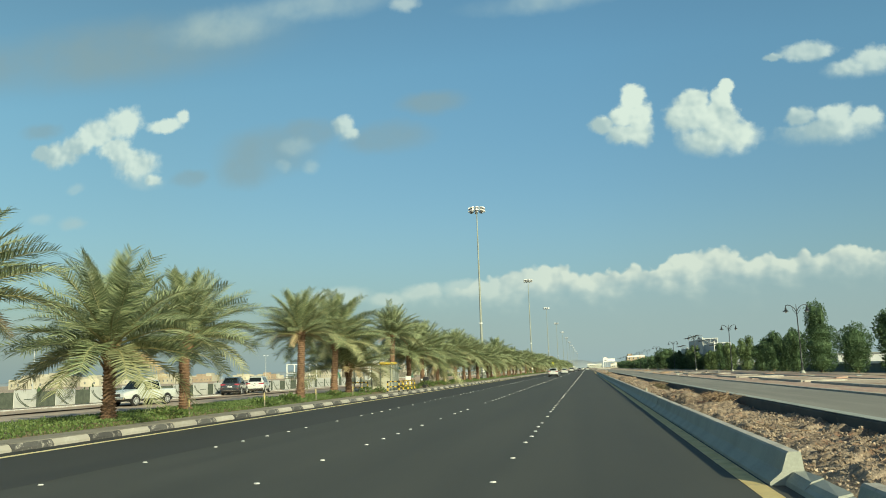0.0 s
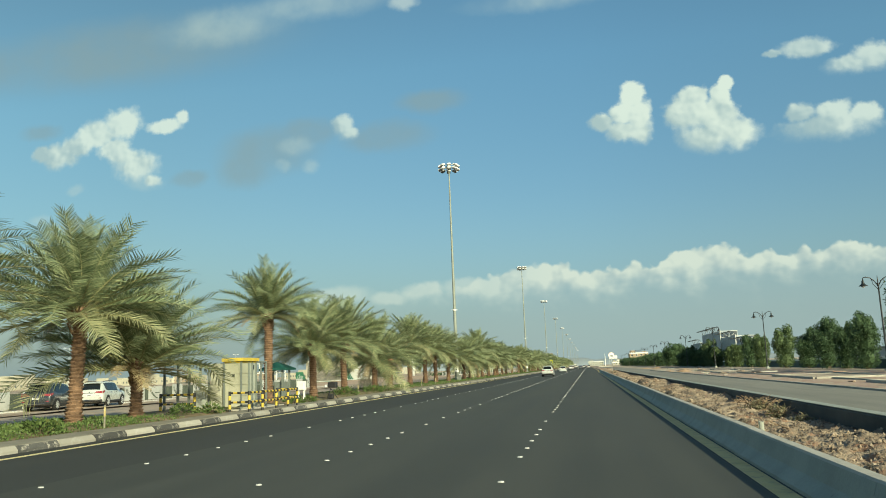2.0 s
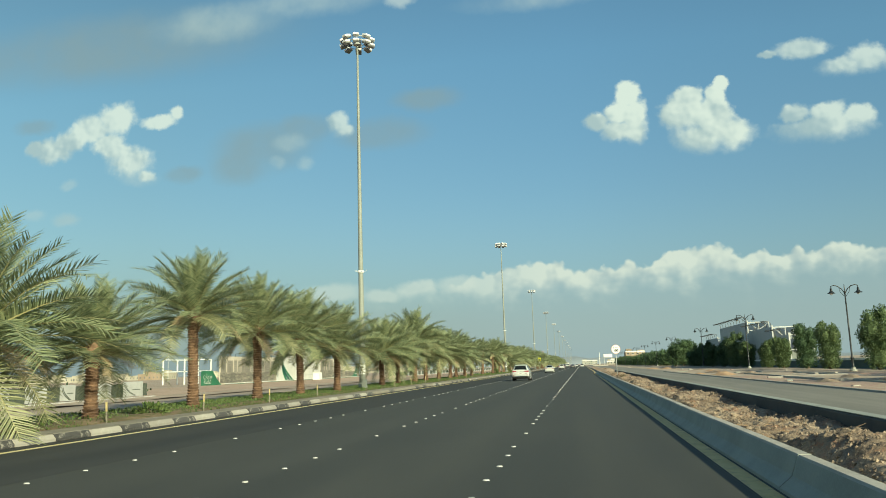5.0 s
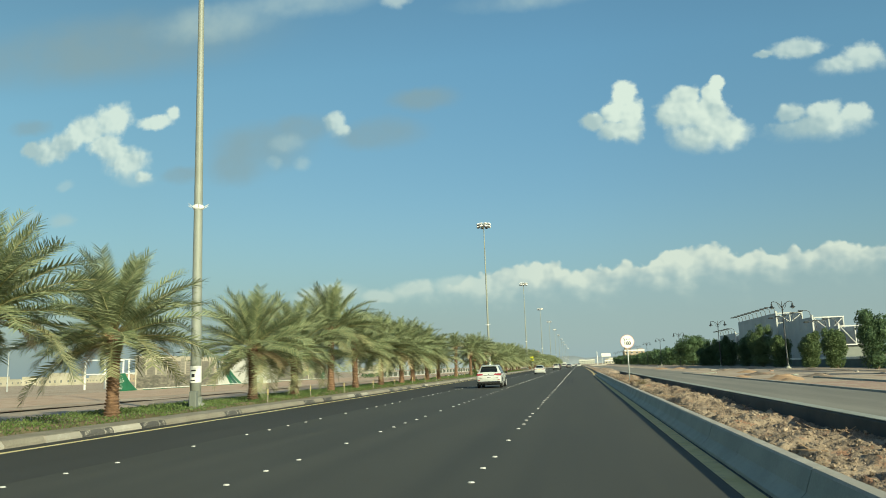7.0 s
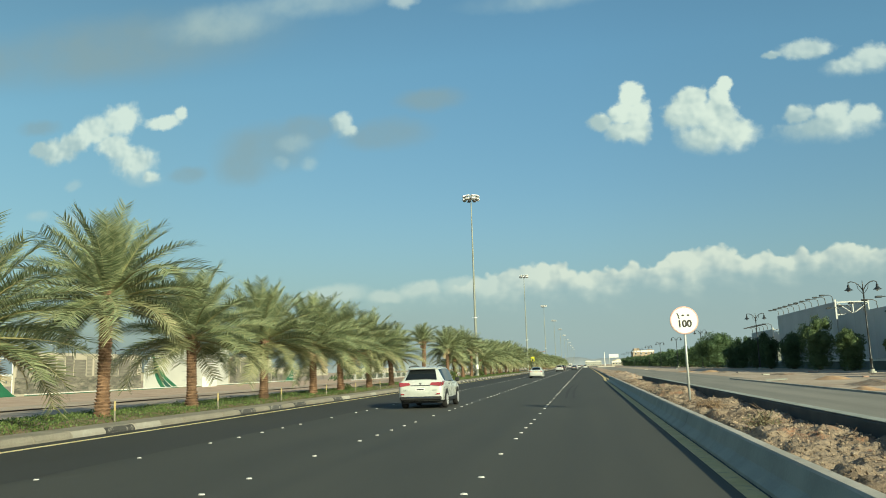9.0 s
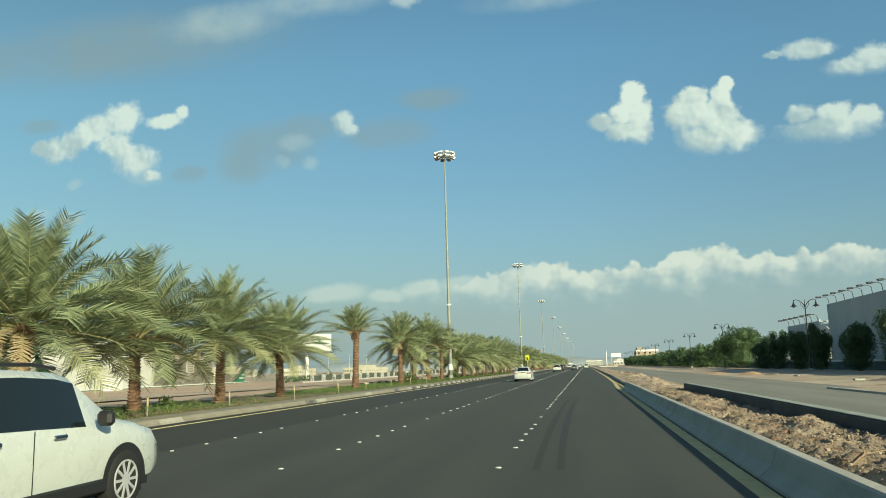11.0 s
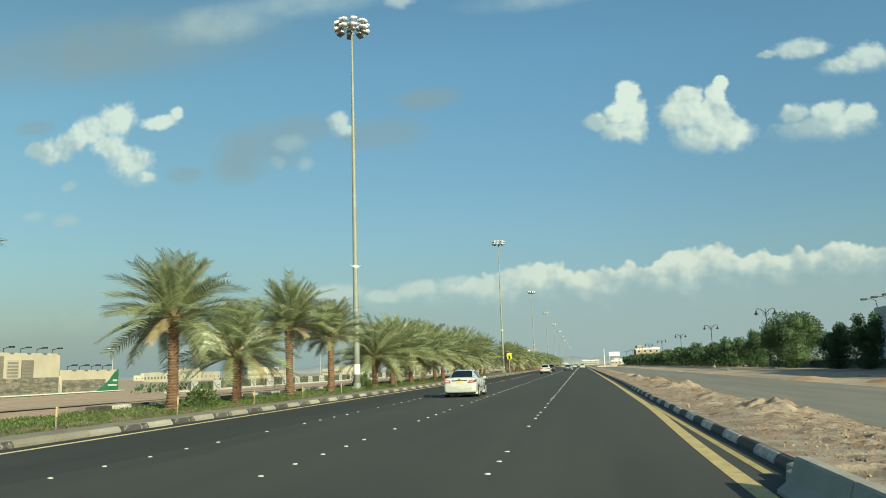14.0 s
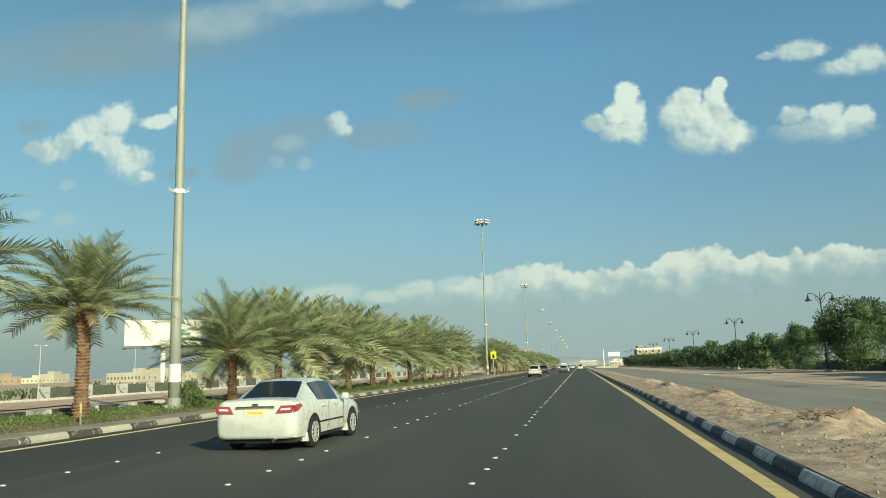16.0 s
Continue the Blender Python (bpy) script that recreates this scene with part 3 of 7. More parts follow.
v, f = sheet(-36.0, -31.0, -40, 1200, -0.06, 8, 400, lambda x, y: 0.10 + 0.08 * lump(x, y, 3) if x > -35.9 else 0.1)
structure("verge_left", mesh_of("verge_left", v, f, SAND), SAND, "bare sandy strip in front of the site fence", "ground")

# edge lines
v, f = sheet(EDGE_LEFT - 0.12, EDGE_LEFT + 0.11, -40, 900, 0.004, 1, 120)
structure("edge_line_left", mesh_of("edge_line_left", v, f, YELLOW_PALE), YELLOW_PALE, "worn yellow painted edge line on the asphalt", "road marking")
v, f = [], []          # the right line swings out where the barrier ends
for k in range(471):
    y = -40 + 2.0 * k
    s, far = min(1.0, max(0.0, (y - 193) / 21)), min(1.0, max(0.0, (y - 212) / 34))
    x = EDGE_RIGHT + 0.31 * s * s * (3 - 2 * s) + 0.13 * far
    half = 0.125
    v += [(x - half, y, 0.004), (x + half, y, 0.004)]
    if k:
        f.append((2 * k - 2, 2 * k - 1, 2 * k + 1, 2 * k))
structure("edge_line_right", mesh_of("edge_line_right", v, f, YELLOW_KERB), YELLOW_KERB, "yellow painted edge line beside barrier and kerb", "road marking")
v, f = sheet(2.36, 2.49, 194.5, 212, 0.004, 1, 12)
structure("old_edge_line", mesh_of("old_edge_line", v, f, YELLOW_LINE), YELLOW_LINE, "second faded yellow line beside the kerb", "road marking")
# the outermost lane was laid last and is darker
v, f = sheet(KERB_LEFT + 0.01, -8.95, -40, 900, 0.0025, 1, 60)
structure("new_lane", mesh_of("new_lane", v, f, ASPHALT_NEWEST), ASPHALT_NEWEST, "darker newly laid asphalt of the lane beside the palms", "road")
# road studs: five close together, one alone, in a repeat of 11.83 m
bm = bmesh.new()
bmesh.ops.create_cone(bm, cap_ends=True, segments=8, radius1=0.046, radius2=0.034, depth=0.018, matrix=Matrix.Translation((0, 0, 0.009)))
bmesh.ops.scale(bm, vec=(1.15, 0.8, 1), verts=bm.verts)
stud_mesh = bpy.data.meshes.new("road_stud")
bm.to_mesh(stud_mesh)
bm.free()
stud_mesh.materials.append(STUD)
PERIOD, FIRST = 11.83, 11.34
far_studs = ([], [])
stud_v = [v.co.copy() for v in stud_mesh.vertices]
stud_f = [tuple(p.vertices) for p in stud_mesh.polygons]
rnd = random.Random(4)
studs = []
for lane in LANES:
    for k in range(-1, 60):
        for off in (-0.5, -0.375, -0.25, -0.125, 0.0, 0.25):
            y = FIRST + PERIOD * (k + off)
            if y < 3 or rnd.random() < 0.05:
                continue
            x = lane + rnd.uniform(-0.02, 0.02)
            if y < 196:
                studs.append((x, y))
            else:
                b = len(far_studs[0])
                far_studs[0].extend(c + Vector((x, y, 0)) for c in stud_v)
                far_studs[1].extend(tuple(i + b for i in p) for p in stud_f)
for x, y in studs:
    ob = tagged(new("road_stud", stud_mesh), "small white ceramic road stud on the asphalt", "road stud", "lane studs")
    ob.location = (x, y, 0.0)
tagged(part("far_road_studs", mesh_of("far_road_studs", *far_studs, STUD), STUD), "white road studs in rows far along the road", "road stud", "", "stuff")

# two curved tyre marks, and a scrap of paper at the edge line
RUBBER = asphalt("tyre_rubber", (0.038, 0.038, 0.036), (0.05, 0.05, 0.047))
for x0, bend in ((-0.98, 0.12), (-0.62, 0.14)):
    rows = []
    for k in range(13):
        y = 156.0 + 24.0 * k / 12
        x = x0 + bend * ((k - 6) / 6) ** 2
        w = 0.09 * (1 - 0.5 * abs(k - 5) / 7)
        rows.append(((x - w, y, 0.003), (x + w, y, 0.003)))
    v = [p for r in rows for p in r]
    f = [(2 * k, 2 * k + 1, 2 * k + 3, 2 * k + 2) for k in range(12)]
    structure("tyre_mark", mesh_of("tyre_mark", v, f, RUBBER), RUBBER, "faint dark curved tyre mark on the asphalt", "road marking")
bm = bmesh.new()
bmesh.ops.create_grid(bm, x_segments=6, y_segments=6, size=0.16)
for vert in bm.verts:
    vert.co.z = 0.02 + 0.045 * abs(lump(vert.co.x, vert.co.y, 0.09, 3))
    vert.co.x += 0.03 * lump(vert.co.x, vert.co.y, 0.1, 5)
bmesh.ops.solidify(bm, geom=bm.faces[:], thickness=0.004)
scrap = tagged(part("paper_scrap", bm, WHITE_PAINT), "crumpled white paper scrap lying by the edge line", "litter")
scrap.location = (2.07, 187.6, 0.004)

# ---------------------------------------------------------------- kerbs, barrier, rubble
left_walk = structure("kerb_walk_left", boxes((-15.1, -14.06, -30, 900, 0.0, 0.19)), WALK_CONCRETE, "worn concrete strip along the top of the kerb", "pavement")
right_kerb = new("kerb_right")
tagged(right_kerb, "black and white painted concrete kerb at the road edge", "kerb", "", "structure")
left_kerb = new("kerb_left")
tagged(left_kerb, "chipped black and white concrete kerb along the palms", "kerb", "", "structure")


def kerb_block(name, length, width, height, slope, material, bare_top=False):
    """A kerb stone with a battered face towards the road (+x side) and rounded top edges."""
    prof = [(0, 0), (0, height * 0.35), (-slope * 0.75, height * 0.9), (-slope * 1.15, height), (-width + 0.02, height), (-width, height - 0.02), (-width, 0)]
    bm = extrude_profile(prof, 0.012, length - 0.012)
    me = bpy.data.meshes.new(name)
    bm.to_mesh(me)
    bm.free()
    me.materials.append(material)
    me.materials.append(WALK_CONCRETE)
    if bare_top:
        me.polygons.foreach_set("material_index", [1 if p.normal.z > 0.8 else 0 for p in me.polygons])
    return me


def kerb_swing(y):
    """How far the right kerb has drawn away from the barrier's line."""
    s = min(1.0, max(0.0, (y - 210) / 40))
    return 0.26 * s * s * (3 - 2 * s)


def kerb_row(parent, x, y0, count, step, meshes, flip, rng, far_from):
    """Blocks one by one near by, the rest joined."""
    rest = ([], [], [])
    for i in range(count):
        y = y0 + i * step
        me = meshes[i % 2]
        if len(meshes) > 2 and 105 < y < 205 and rng.random() < 0.7:
            me = meshes[2]
        m = Matrix.Translation((x + (kerb_swing(y) if flip else 0.0) + rng.uniform(-0.012, 0.012), y, rng.uniform(-0.008, 0.008))) @ Euler((0, 0, rng.uniform(-0.006, 0.006))).to_matrix().to_4x4()
        if flip:
            m = m @ Matrix.Translation((0, step, 0)) @ Matrix.Rotation(math.pi, 4, "Z")
        if y < far_from:
            ob = new("kerb_stone", me)
            ob.parent = parent
            ob.matrix_basis = m
        else:
            b = len(rest[0])
            rest[0].extend(m @ v.co for v in me.vertices)
            rest[1].extend(tuple(k + b for k in p.vertices) for p in me.polygons)
            rest[2].extend([i % 2] * len(me.polygons))
    me = mesh_of("far_kerb", rest[0], rest[1], meshes[0].materials[0])
    me.materials.append(meshes[1].materials[0])
    me.polygons.foreach_set("material_index", rest[2])
    ob = part("far_kerb_stones", me, None, parent)
    tagged(ob, "kerb stones farther along", "", "", "stuff")


rnd = random.Random(8)
left_meshes = [kerb_block("kerb_stone_black", 1.48, 0.32, 0.2, 0.12, KERB_BLACK_WORN, True), kerb_block("kerb_stone_white", 1.48, 0.32, 0.2, 0.12, KERB_WHITE_WORN, True), kerb_block("kerb_stone_bare", 1.48, 0.32, 0.2, 0.12, WALK_CONCRETE, True)]
kerb_row(left_kerb, KERB_LEFT, -1.1, 420, 1.49, left_meshes, False, rnd, 290)
right_meshes = [kerb_block("kerb_stone_black_r", 1.44, 0.27, 0.155, 0.07, KERB_BLACK), kerb_block("kerb_stone_white_r", 1.44, 0.27, 0.155, 0.07, KERB_WHITE)]
kerb_row(right_kerb, 2.75, 194.1, 320, 1.44, right_meshes, True, rnd, 330)
# the kerb along the back of the planted strip
far_kerb = new("kerb_far_left")
tagged(far_kerb, "black and white kerb along the back of the planted strip", "kerb", "", "structure")
kerb_row(far_kerb, -20.62, 213, 130, 1.49, [kerb_block("kerb_stone_black_f", 1.48, 0.32, 0.44, 0.05, KERB_BLACK), kerb_block("kerb_stone_white_f", 1.48, 0.32, 0.44, 0.05, KERB_WHITE)], False, rnd, 210)

# barrier: short precast lengths, thin top, spread foot
BARRIER_PROFILE = [(2.15, 0.0), (2.155, 0.045), (2.17, 0.055), (2.285, 0.15), (2.31, 0.18), (2.385, 0.395), (2.41, 0.42), (2.545, 0.42), (2.56, 0.405), (2.60, 0.0)]


barrier = tagged(new("concrete_barrier"), "low grey precast concrete barrier along the road edge", "barrier")


def barrier_length(y0, y1):
    """One precast length; upward faces along its top take a paler concrete."""
    ob = part("barrier_segment", extrude_profile(BARRIER_PROFILE, y0, y1), CONCRETE, barrier)
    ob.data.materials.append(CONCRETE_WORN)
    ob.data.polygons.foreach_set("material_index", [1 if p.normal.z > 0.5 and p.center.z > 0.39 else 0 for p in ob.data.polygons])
    return ob


rnd = random.Random(3)
y = BARRIER_FROM
seg = 6.0
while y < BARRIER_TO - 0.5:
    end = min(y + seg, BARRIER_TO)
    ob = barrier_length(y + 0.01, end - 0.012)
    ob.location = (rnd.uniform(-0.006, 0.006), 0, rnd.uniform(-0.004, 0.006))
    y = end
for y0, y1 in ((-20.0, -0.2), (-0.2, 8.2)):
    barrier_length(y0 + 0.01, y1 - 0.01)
# broken stub between two lengths, and at the far end
stub = tagged(new("broken_barrier_stub"), "broken low stub of concrete barrier with ragged top", "barrier")
for y0, y1, z in ((8.2, 9.1, 0.12), (9.1, 10.1, 0.15), (10.1, 10.9, 0.17)):
    bm = extrude_profile([(2.33, 0), (2.345, 0.06), (2.40, z * 0.7), (2.44, z), (2.58, z + 0.03), (2.63, 0)], y0, y1)
    for vert in bm.verts:
        if vert.co.z > 0.1:
            vert.co.z += 0.04 * lump(vert.co.x * 9, vert.co.y, 0.5, 2)
    part("stub_piece", bm, CONCRETE, stub)
stub2 = tagged(new("broken_barrier_stub"), "broken concrete stub where the barrier ends at the kerb", "barrier")
part("stub_piece", extrude_profile([(2.40, 0), (2.42, 0.17), (2.5, 0.2), (2.70, 0.24), (2.76, 0)], 192.95, 193.5), CONCRETE, stub2)
part("stub_piece", extrude_profile([(2.55, 0), (2.57, 0.18), (2.62, 0.2), (2.82, 0.22), (2.86, 0)], 193.5, 194.08), CONCRETE, stub2)

# the bank of dug earth between barrier and service road


HEAPS = ((5.4, 226.5, 0.34, 0.8), (4.3, 225.2, 0.2, 0.7), (5.0, 205.0, 0.3, 1.0), (4.6, 212.0, 0.2, 0.7), (3.8, 190.0, 0.32, 1.0), (5.2, 240.0, 0.25, 0.9), (4.6, 252.0, 0.25, 0.9), (4.9, 266.0, 0.25, 1.0))


MOUNDS = ((3.5, 31.8, 0.42, 1.0), (3.2, 27.6, 0.30, 0.9), (3.9, 48.8, 0.25, 1.2), (4.1, 26.8, 0.26, 0.7), (3.7, 60.0, 0.25, 1.3), (3.6, 78.0, 0.3, 1.2), (3.9, 96.0, 0.28, 1.3),
          (3.5, 117.0, 0.32, 1.1), (4.0, 126.0, 0.25, 1.0), (3.6, 138.0, 0.2, 1.2), (3.6, 152.0, 0.34, 1.2), (4.2, 160.0, 0.25, 0.9), (3.5, 171.0, 0.3, 1.0))


def bank_height(x, y):
    if y < 183:
        across = max(0.0, min((x - 2.55) / 0.5, (5.05 - x) / 0.45, 1.0))
        heap = 0.19 + 0.18 * max(0.0, lump(x, y, 3.2, 1) + 0.25) + 0.12 * lump(x, y, 0.9, 5) + 0.08 * lump(x, y, 0.32, 7) + 0.055 * lump(x, y, 0.15, 9) + 0.045 * lump(x, y, 0.075, 11)
        heap += 0.75 * sum(h * math.exp(-((x - hx) / (r * 0.7)) ** 2 - ((y - hy) / (r * 1.5)) ** 2) for hx, hy, h, r in MOUNDS if abs(y - hy) < 5)
        return max(0.02, across * heap + 0.05 * (1 - across))
    across = max(0.0, min((x - 3.0) / 1.5, 1.0)) * max(0.0, min((6.6 - x) / 1.6, 1.0))
    heap = sum(h * math.exp(-((x - hx) / r) ** 2 - ((y - hy) / (r * 1.4)) ** 2) for hx, hy, h, r in HEAPS)
    level = 0.163 - 0.05 * max(0.0, x - 3.0) if y > 194 else 0.09 - 0.02 * max(0.0, x - 3.0)
    return level + across * (0.10 + 0.07 * lump(x, y, 4, 1) + 0.06 * lump(x, y, 0.8, 5) + 0.06 * lump(x, y, 0.3, 7) + 0.045 * lump(x, y, 0.13, 9)) + heap * (1 + 0.7 * lump(x, y, 0.4, 3))


v, f = sheet(2.63, 4.70, -12, 183.7, 0.0, 44, 4200, bank_height)
structure("earth_bank", mesh_of("earth_bank", v, f, EARTH, True), EARTH, "dug-up reddish earth heaped behind the barrier", "earth")
v, f = sheet(2.87, 6.6, 183.7, 420, 0.0, 50, 3000, bank_height)
v = [(x + kerb_swing(y) * (6.6 - x) / 3.7, y, z) for x, y, z in v]
structure("earth_strip", mesh_of("earth_strip", v, f, SANDY_EARTH, True), SANDY_EARTH, "bare sandy earth between kerb and service road", "earth")
prof = [(4.70, -0.05), (4.70, 0.49), (4.74, 0.52), (4.92, 0.52), (4.95, 0.49), (4.95, -0.05)]
# concrete kerb; the shade on its side is put in as near-black colour
structure("retaining_kerb", extrude_profile(prof, -20, 183.7), surface("kerb_shade_paint", (0.045, 0.05, 0.05), (0.09, 0.09, 0.085), 0.7, 20, 0.9, bump=0.3, third=(0.2, 0.18, 0.15), third_at=(0.62, 0.72)),
          "retaining kerb of the service road, its shaded side painted dark", "kerb")
structure("retaining_kerb_cap", boxes((4.72, 4.97, -20, 183.6, 0.522, 0.535)), CONCRETE, "pale concrete top of the retaining kerb", "kerb")


def stone_mesh(seed):
    rng = random.Random(seed)
    bm = bmesh.new()
    bmesh.ops.create_icosphere(bm, subdivisions=1, radius=0.5)
    for vert in bm.verts:
        vert.co *= 1 + 0.55 * noise.noise(vert.co * 1.7 + Vector((seed * 3.1, 0, 0)))
    bmesh.ops.scale(bm, vec=(1, rng.uniform(0.6, 1), rng.uniform(0.45, 0.8)), verts=bm.verts)
    me = bpy.data.meshes.new("stone")
    bm.to_mesh(me)
    bm.free()
    me.materials.append(ROCK)
    return me


stones = [stone_mesh(s) for s in range(6)]
rnd = random.Random(12)
for i in range(260):
    if i < 190:
        x, y, s = rnd.uniform(2.75, 4.6), rnd.uniform(8, 175), rnd.choice((0.05, 0.06, 0.07, 0.09, 0.14))
    else:
        x, y, s = rnd.uniform(3.0, 6.3), rnd.uniform(186, 260), rnd.choice((0.04, 0.05, 0.06, 0.07, 0.12))
    ob = tagged(new("stone", stones[i % 6]), "rough brown stone lying in the dug earth", "stone", "rubble stones")
    ob.matrix_basis = Matrix.LocRotScale((x, y, bank_height(x, y) + s * 0.12), Euler((rnd.uniform(-0.4, 0.4), rnd.uniform(-0.4, 0.4), rnd.uniform(0, 6))), (s, s, s))
# gravel and clods
gv, gf = [], []
base = [Vector(c) for c in ((0.55, 0.05, 0.1), (-0.1, 0.5, -0.05), (-0.5, -0.1, 0.05), (0.1, -0.45, 0.0), (0.05, 0.1, 0.42), (0.0, -0.05, -0.4))]
bf = [(0, 1, 4), (1, 2, 4), (2, 3, 4), (3, 0, 4), (1, 0, 5), (2, 1, 5), (3, 2, 5), (0, 3, 5)]
for i in range(110000):
    if i < 84000:
        y = 6 + 175 * rnd.random() ** 1.1
        x, s = rnd.uniform(2.68, 4.66), 0.012 + 0.066 * rnd.random() ** 3.4
    else:
        x, y, s = rnd.uniform(3.0, 6.5), 184 + 130 * rnd.random() ** 1.3, 0.010 + 0.062 * rnd.random() ** 5
    m = Matrix.LocRotScale((x, y, bank_height(x, y) + s * 0.1), Euler((rnd.uniform(0, 6), rnd.uniform(0, 6), 0)), (s, s, s))
    b = len(gv)
    gv.extend(m @ c for c in base)
    gf.extend(tuple(k + b for k in p) for p in bf)
tagged(part("gravel", mesh_of("gravel", gv, gf, ROCK), ROCK), "loose gravel and clods strewn over the dug earth", "gravel", "", "stuff")


# a crumpled scrap of paper and a long bare branch near the barrier's end
bm = bmesh.new()
bmesh.ops.create_grid(bm, x_segments=6, y_segments=6, size=0.5)
for vert in bm.verts:
    vert.co.z = 0.12 + 0.22 * noise.noise(vert.co * 3.1) + 0.12 * noise.noise(vert.co * 7.0)
bmesh.ops.solidify(bm, geom=bm.faces[:], thickness=0.02)
scrap = tagged(part("paper_scrap", bm, surface("dirty_paper", (0.5, 0.5, 0.47), (0.72, 0.71, 0.68), 4, 20, 0.9, bump=0.2)), "crumpled dirty white paper scrap lying on the asphalt", "litter")
scrap.matrix_basis = Matrix.LocRotScale((2.06, 187.4, 0.0), Euler((0, 0, 0.5)), (0.24, 0.34, 0.3))


# dry sticks lying about
STICK = surface("dry_wood", (0.20, 0.13, 0.08), (0.34, 0.25, 0.16), 3, 30, 0.9, bump=0.3)
for i in range(140):
    y = rnd.uniform(8, 180) if i < 100 else rnd.uniform(186, 260)
    x = rnd.uniform(2.8, 4.5) if i < 100 else rnd.uniform(3.0, 6.2)
    ln, a = rnd.uniform(0.2, 0.7), rnd.uniform(0, 6.283)
    bm = bmesh.new()
    tube(bm, [(0, 0, 0), (ln * 0.5, 0.06 * ln, 0.10 * ln * rnd.random()), (ln, -0.05 * ln, 0.25 * ln * rnd.random())], [0.012, 0.010, 0.004], 5)
    tube(bm, [(ln * 0.5, 0.06 * ln, 0.03), (ln * 0.75, 0.25 * ln, 0.12)], [0.010, 0.004], 4)
    ob = tagged(part("dry_stick", bm, STICK), "dry broken branch lying on the earth", "branch", "dry sticks")
    ob.matrix_basis = pose(x, y, bank_height(x, y) + 0.02, 0, -8 if i % 5 == 0 else 0, math.degrees(a))


bm = bmesh.new()
tube(bm, [(3.5, 186.1, bank_height(3.5, 186.1) + 0.03), (4.1, 186.0, bank_height(4.1, 186.0) + 0.07), (4.75, 185.4, bank_height(4.75, 185.4) + 0.04)], [0.03, 0.025, 0.012], 6)
tube(bm, [(4.1, 186.0, bank_height(4.1, 186.0) + 0.07), (4.4, 186.3, bank_height(4.4, 186.3) + 0.04)], [0.016, 0.006], 5)
tagged(part("long_branch", bm, STICK), "long bare dry branch lying across the dug earth", "branch")


def dry_bush(x, y, r, h, seed, count=46):
    """A heap of bare dry twigs."""
    rng = random.Random(seed)
    ob = tagged(new("dry_bush"), "tangle of bare dry brown twigs on the dug earth", "dry bush", "dry bushes")
    ob.location = (x, y, bank_height(x, y) - 0.03)
    for k in range(count):
        a, lean = rng.uniform(0, 6.283), rng.uniform(0.2, 1.0)
        o = Vector((rng.gauss(0, 0.3), rng.gauss(0, 0.3), 0)) * r
        d = Vector((math.cos(a) * lean * r, math.sin(a) * lean * r, h * rng.uniform(0.4, 1.0) * (1.15 - 0.7 * lean)))
        bm = bmesh.new()
        mid = o + d * 0.55 + Vector((rng.gauss(0, 0.06), rng.gauss(0, 0.06), 0.05))
        tube(bm, [o, mid, o + d], [0.012, 0.009, 0.004], 4)
        side = Vector((rng.gauss(0, 0.12), rng.gauss(0, 0.12), rng.uniform(0.0, 0.12)))
        tube(bm, [mid, mid + side], [0.007, 0.003], 4)
        part("twig", bm, STICK, ob)


for i, (x, y, r, h) in enumerate(((4.0, 26.2, 0.75, 0.42), (4.3, 29.5, 0.5, 0.35), (4.0, 48.2, 0.6, 0.4), (4.2, 36.0, 0.45, 0.3), (3.5, 141.0, 0.5, 0.35), (5.0, 218.4, 0.8, 0.35), (4.6, 225.6, 0.8, 0.3), (5.0, 239.5, 0.7, 0.3))):
    dry_bush(x, y, r, h, 500 + i, 46 if y < 200 else 18)
post = tagged(new("pipe_stub"), "short grey pipe stub standing in the dug earth", "pipe")
post.location = (2.95, 42.5, bank_height(2.95, 42.5) - 0.12)
bm = bmesh.new()
lathe(bm, [(0.0, 0.0), (0.05, 0.0), (0.05, 0.36), (0.042, 0.36), (0.042, 0.2), (0.0, 0.2)], 12)
part("pipe", bm, CONCRETE, post)


def weed(x, y, r, h, seed):
    """A dusty grey-green weed: thin stems with small leaves."""
    rng = random.Random(seed)
    ob = tagged(new("weed"), "dusty grey-green weed growing on the dug earth", "weed", "weeds")
    ob.location = (x, y, bank_height(x, y) - 0.03)
    verts, faces = [], []
    for k in range(30):
        bm = bmesh.new()
        a, lean = rng.uniform(0, 6.283), rng.uniform(0.1, 1.0)
        d = Vector((math.cos(a) * lean * r, math.sin(a) * lean * r, h * rng.uniform(0.5, 1.0) * (1.1 - 0.6 * lean)))
        tube(bm, [(0, 0, 0), d * 0.5 + Vector((0, 0, 0.06)), d], [0.010, 0.007, 0.003], 4)
        part("stem", bm, STICK, ob)
        for j in range(24):
            p = d * rng.uniform(0.25, 1.0) + Vector((rng.gauss(0, 0.05), rng.gauss(0, 0.05), rng.gauss(0, 0.04)))
            q = Vector((rng.gauss(0, 1), rng.gauss(0, 1), rng.gauss(0.3, 1))).normalized()
            side = q.cross(Vector((rng.gauss(0, 1), rng.gauss(0, 1), rng.gauss(0, 1)))).normalized()
            s = rng.uniform(0.03, 0.07)
            b = len(verts)
            verts += [p, p + q * s * 0.5 + side * s * 0.25, p + q * s, p + q * s * 0.5 - side * s * 0.25]
            faces.append((b, b + 1, b + 2, b + 3))
    part("foliage", mesh_of("foliage", verts, faces, WEED), WEED, ob)


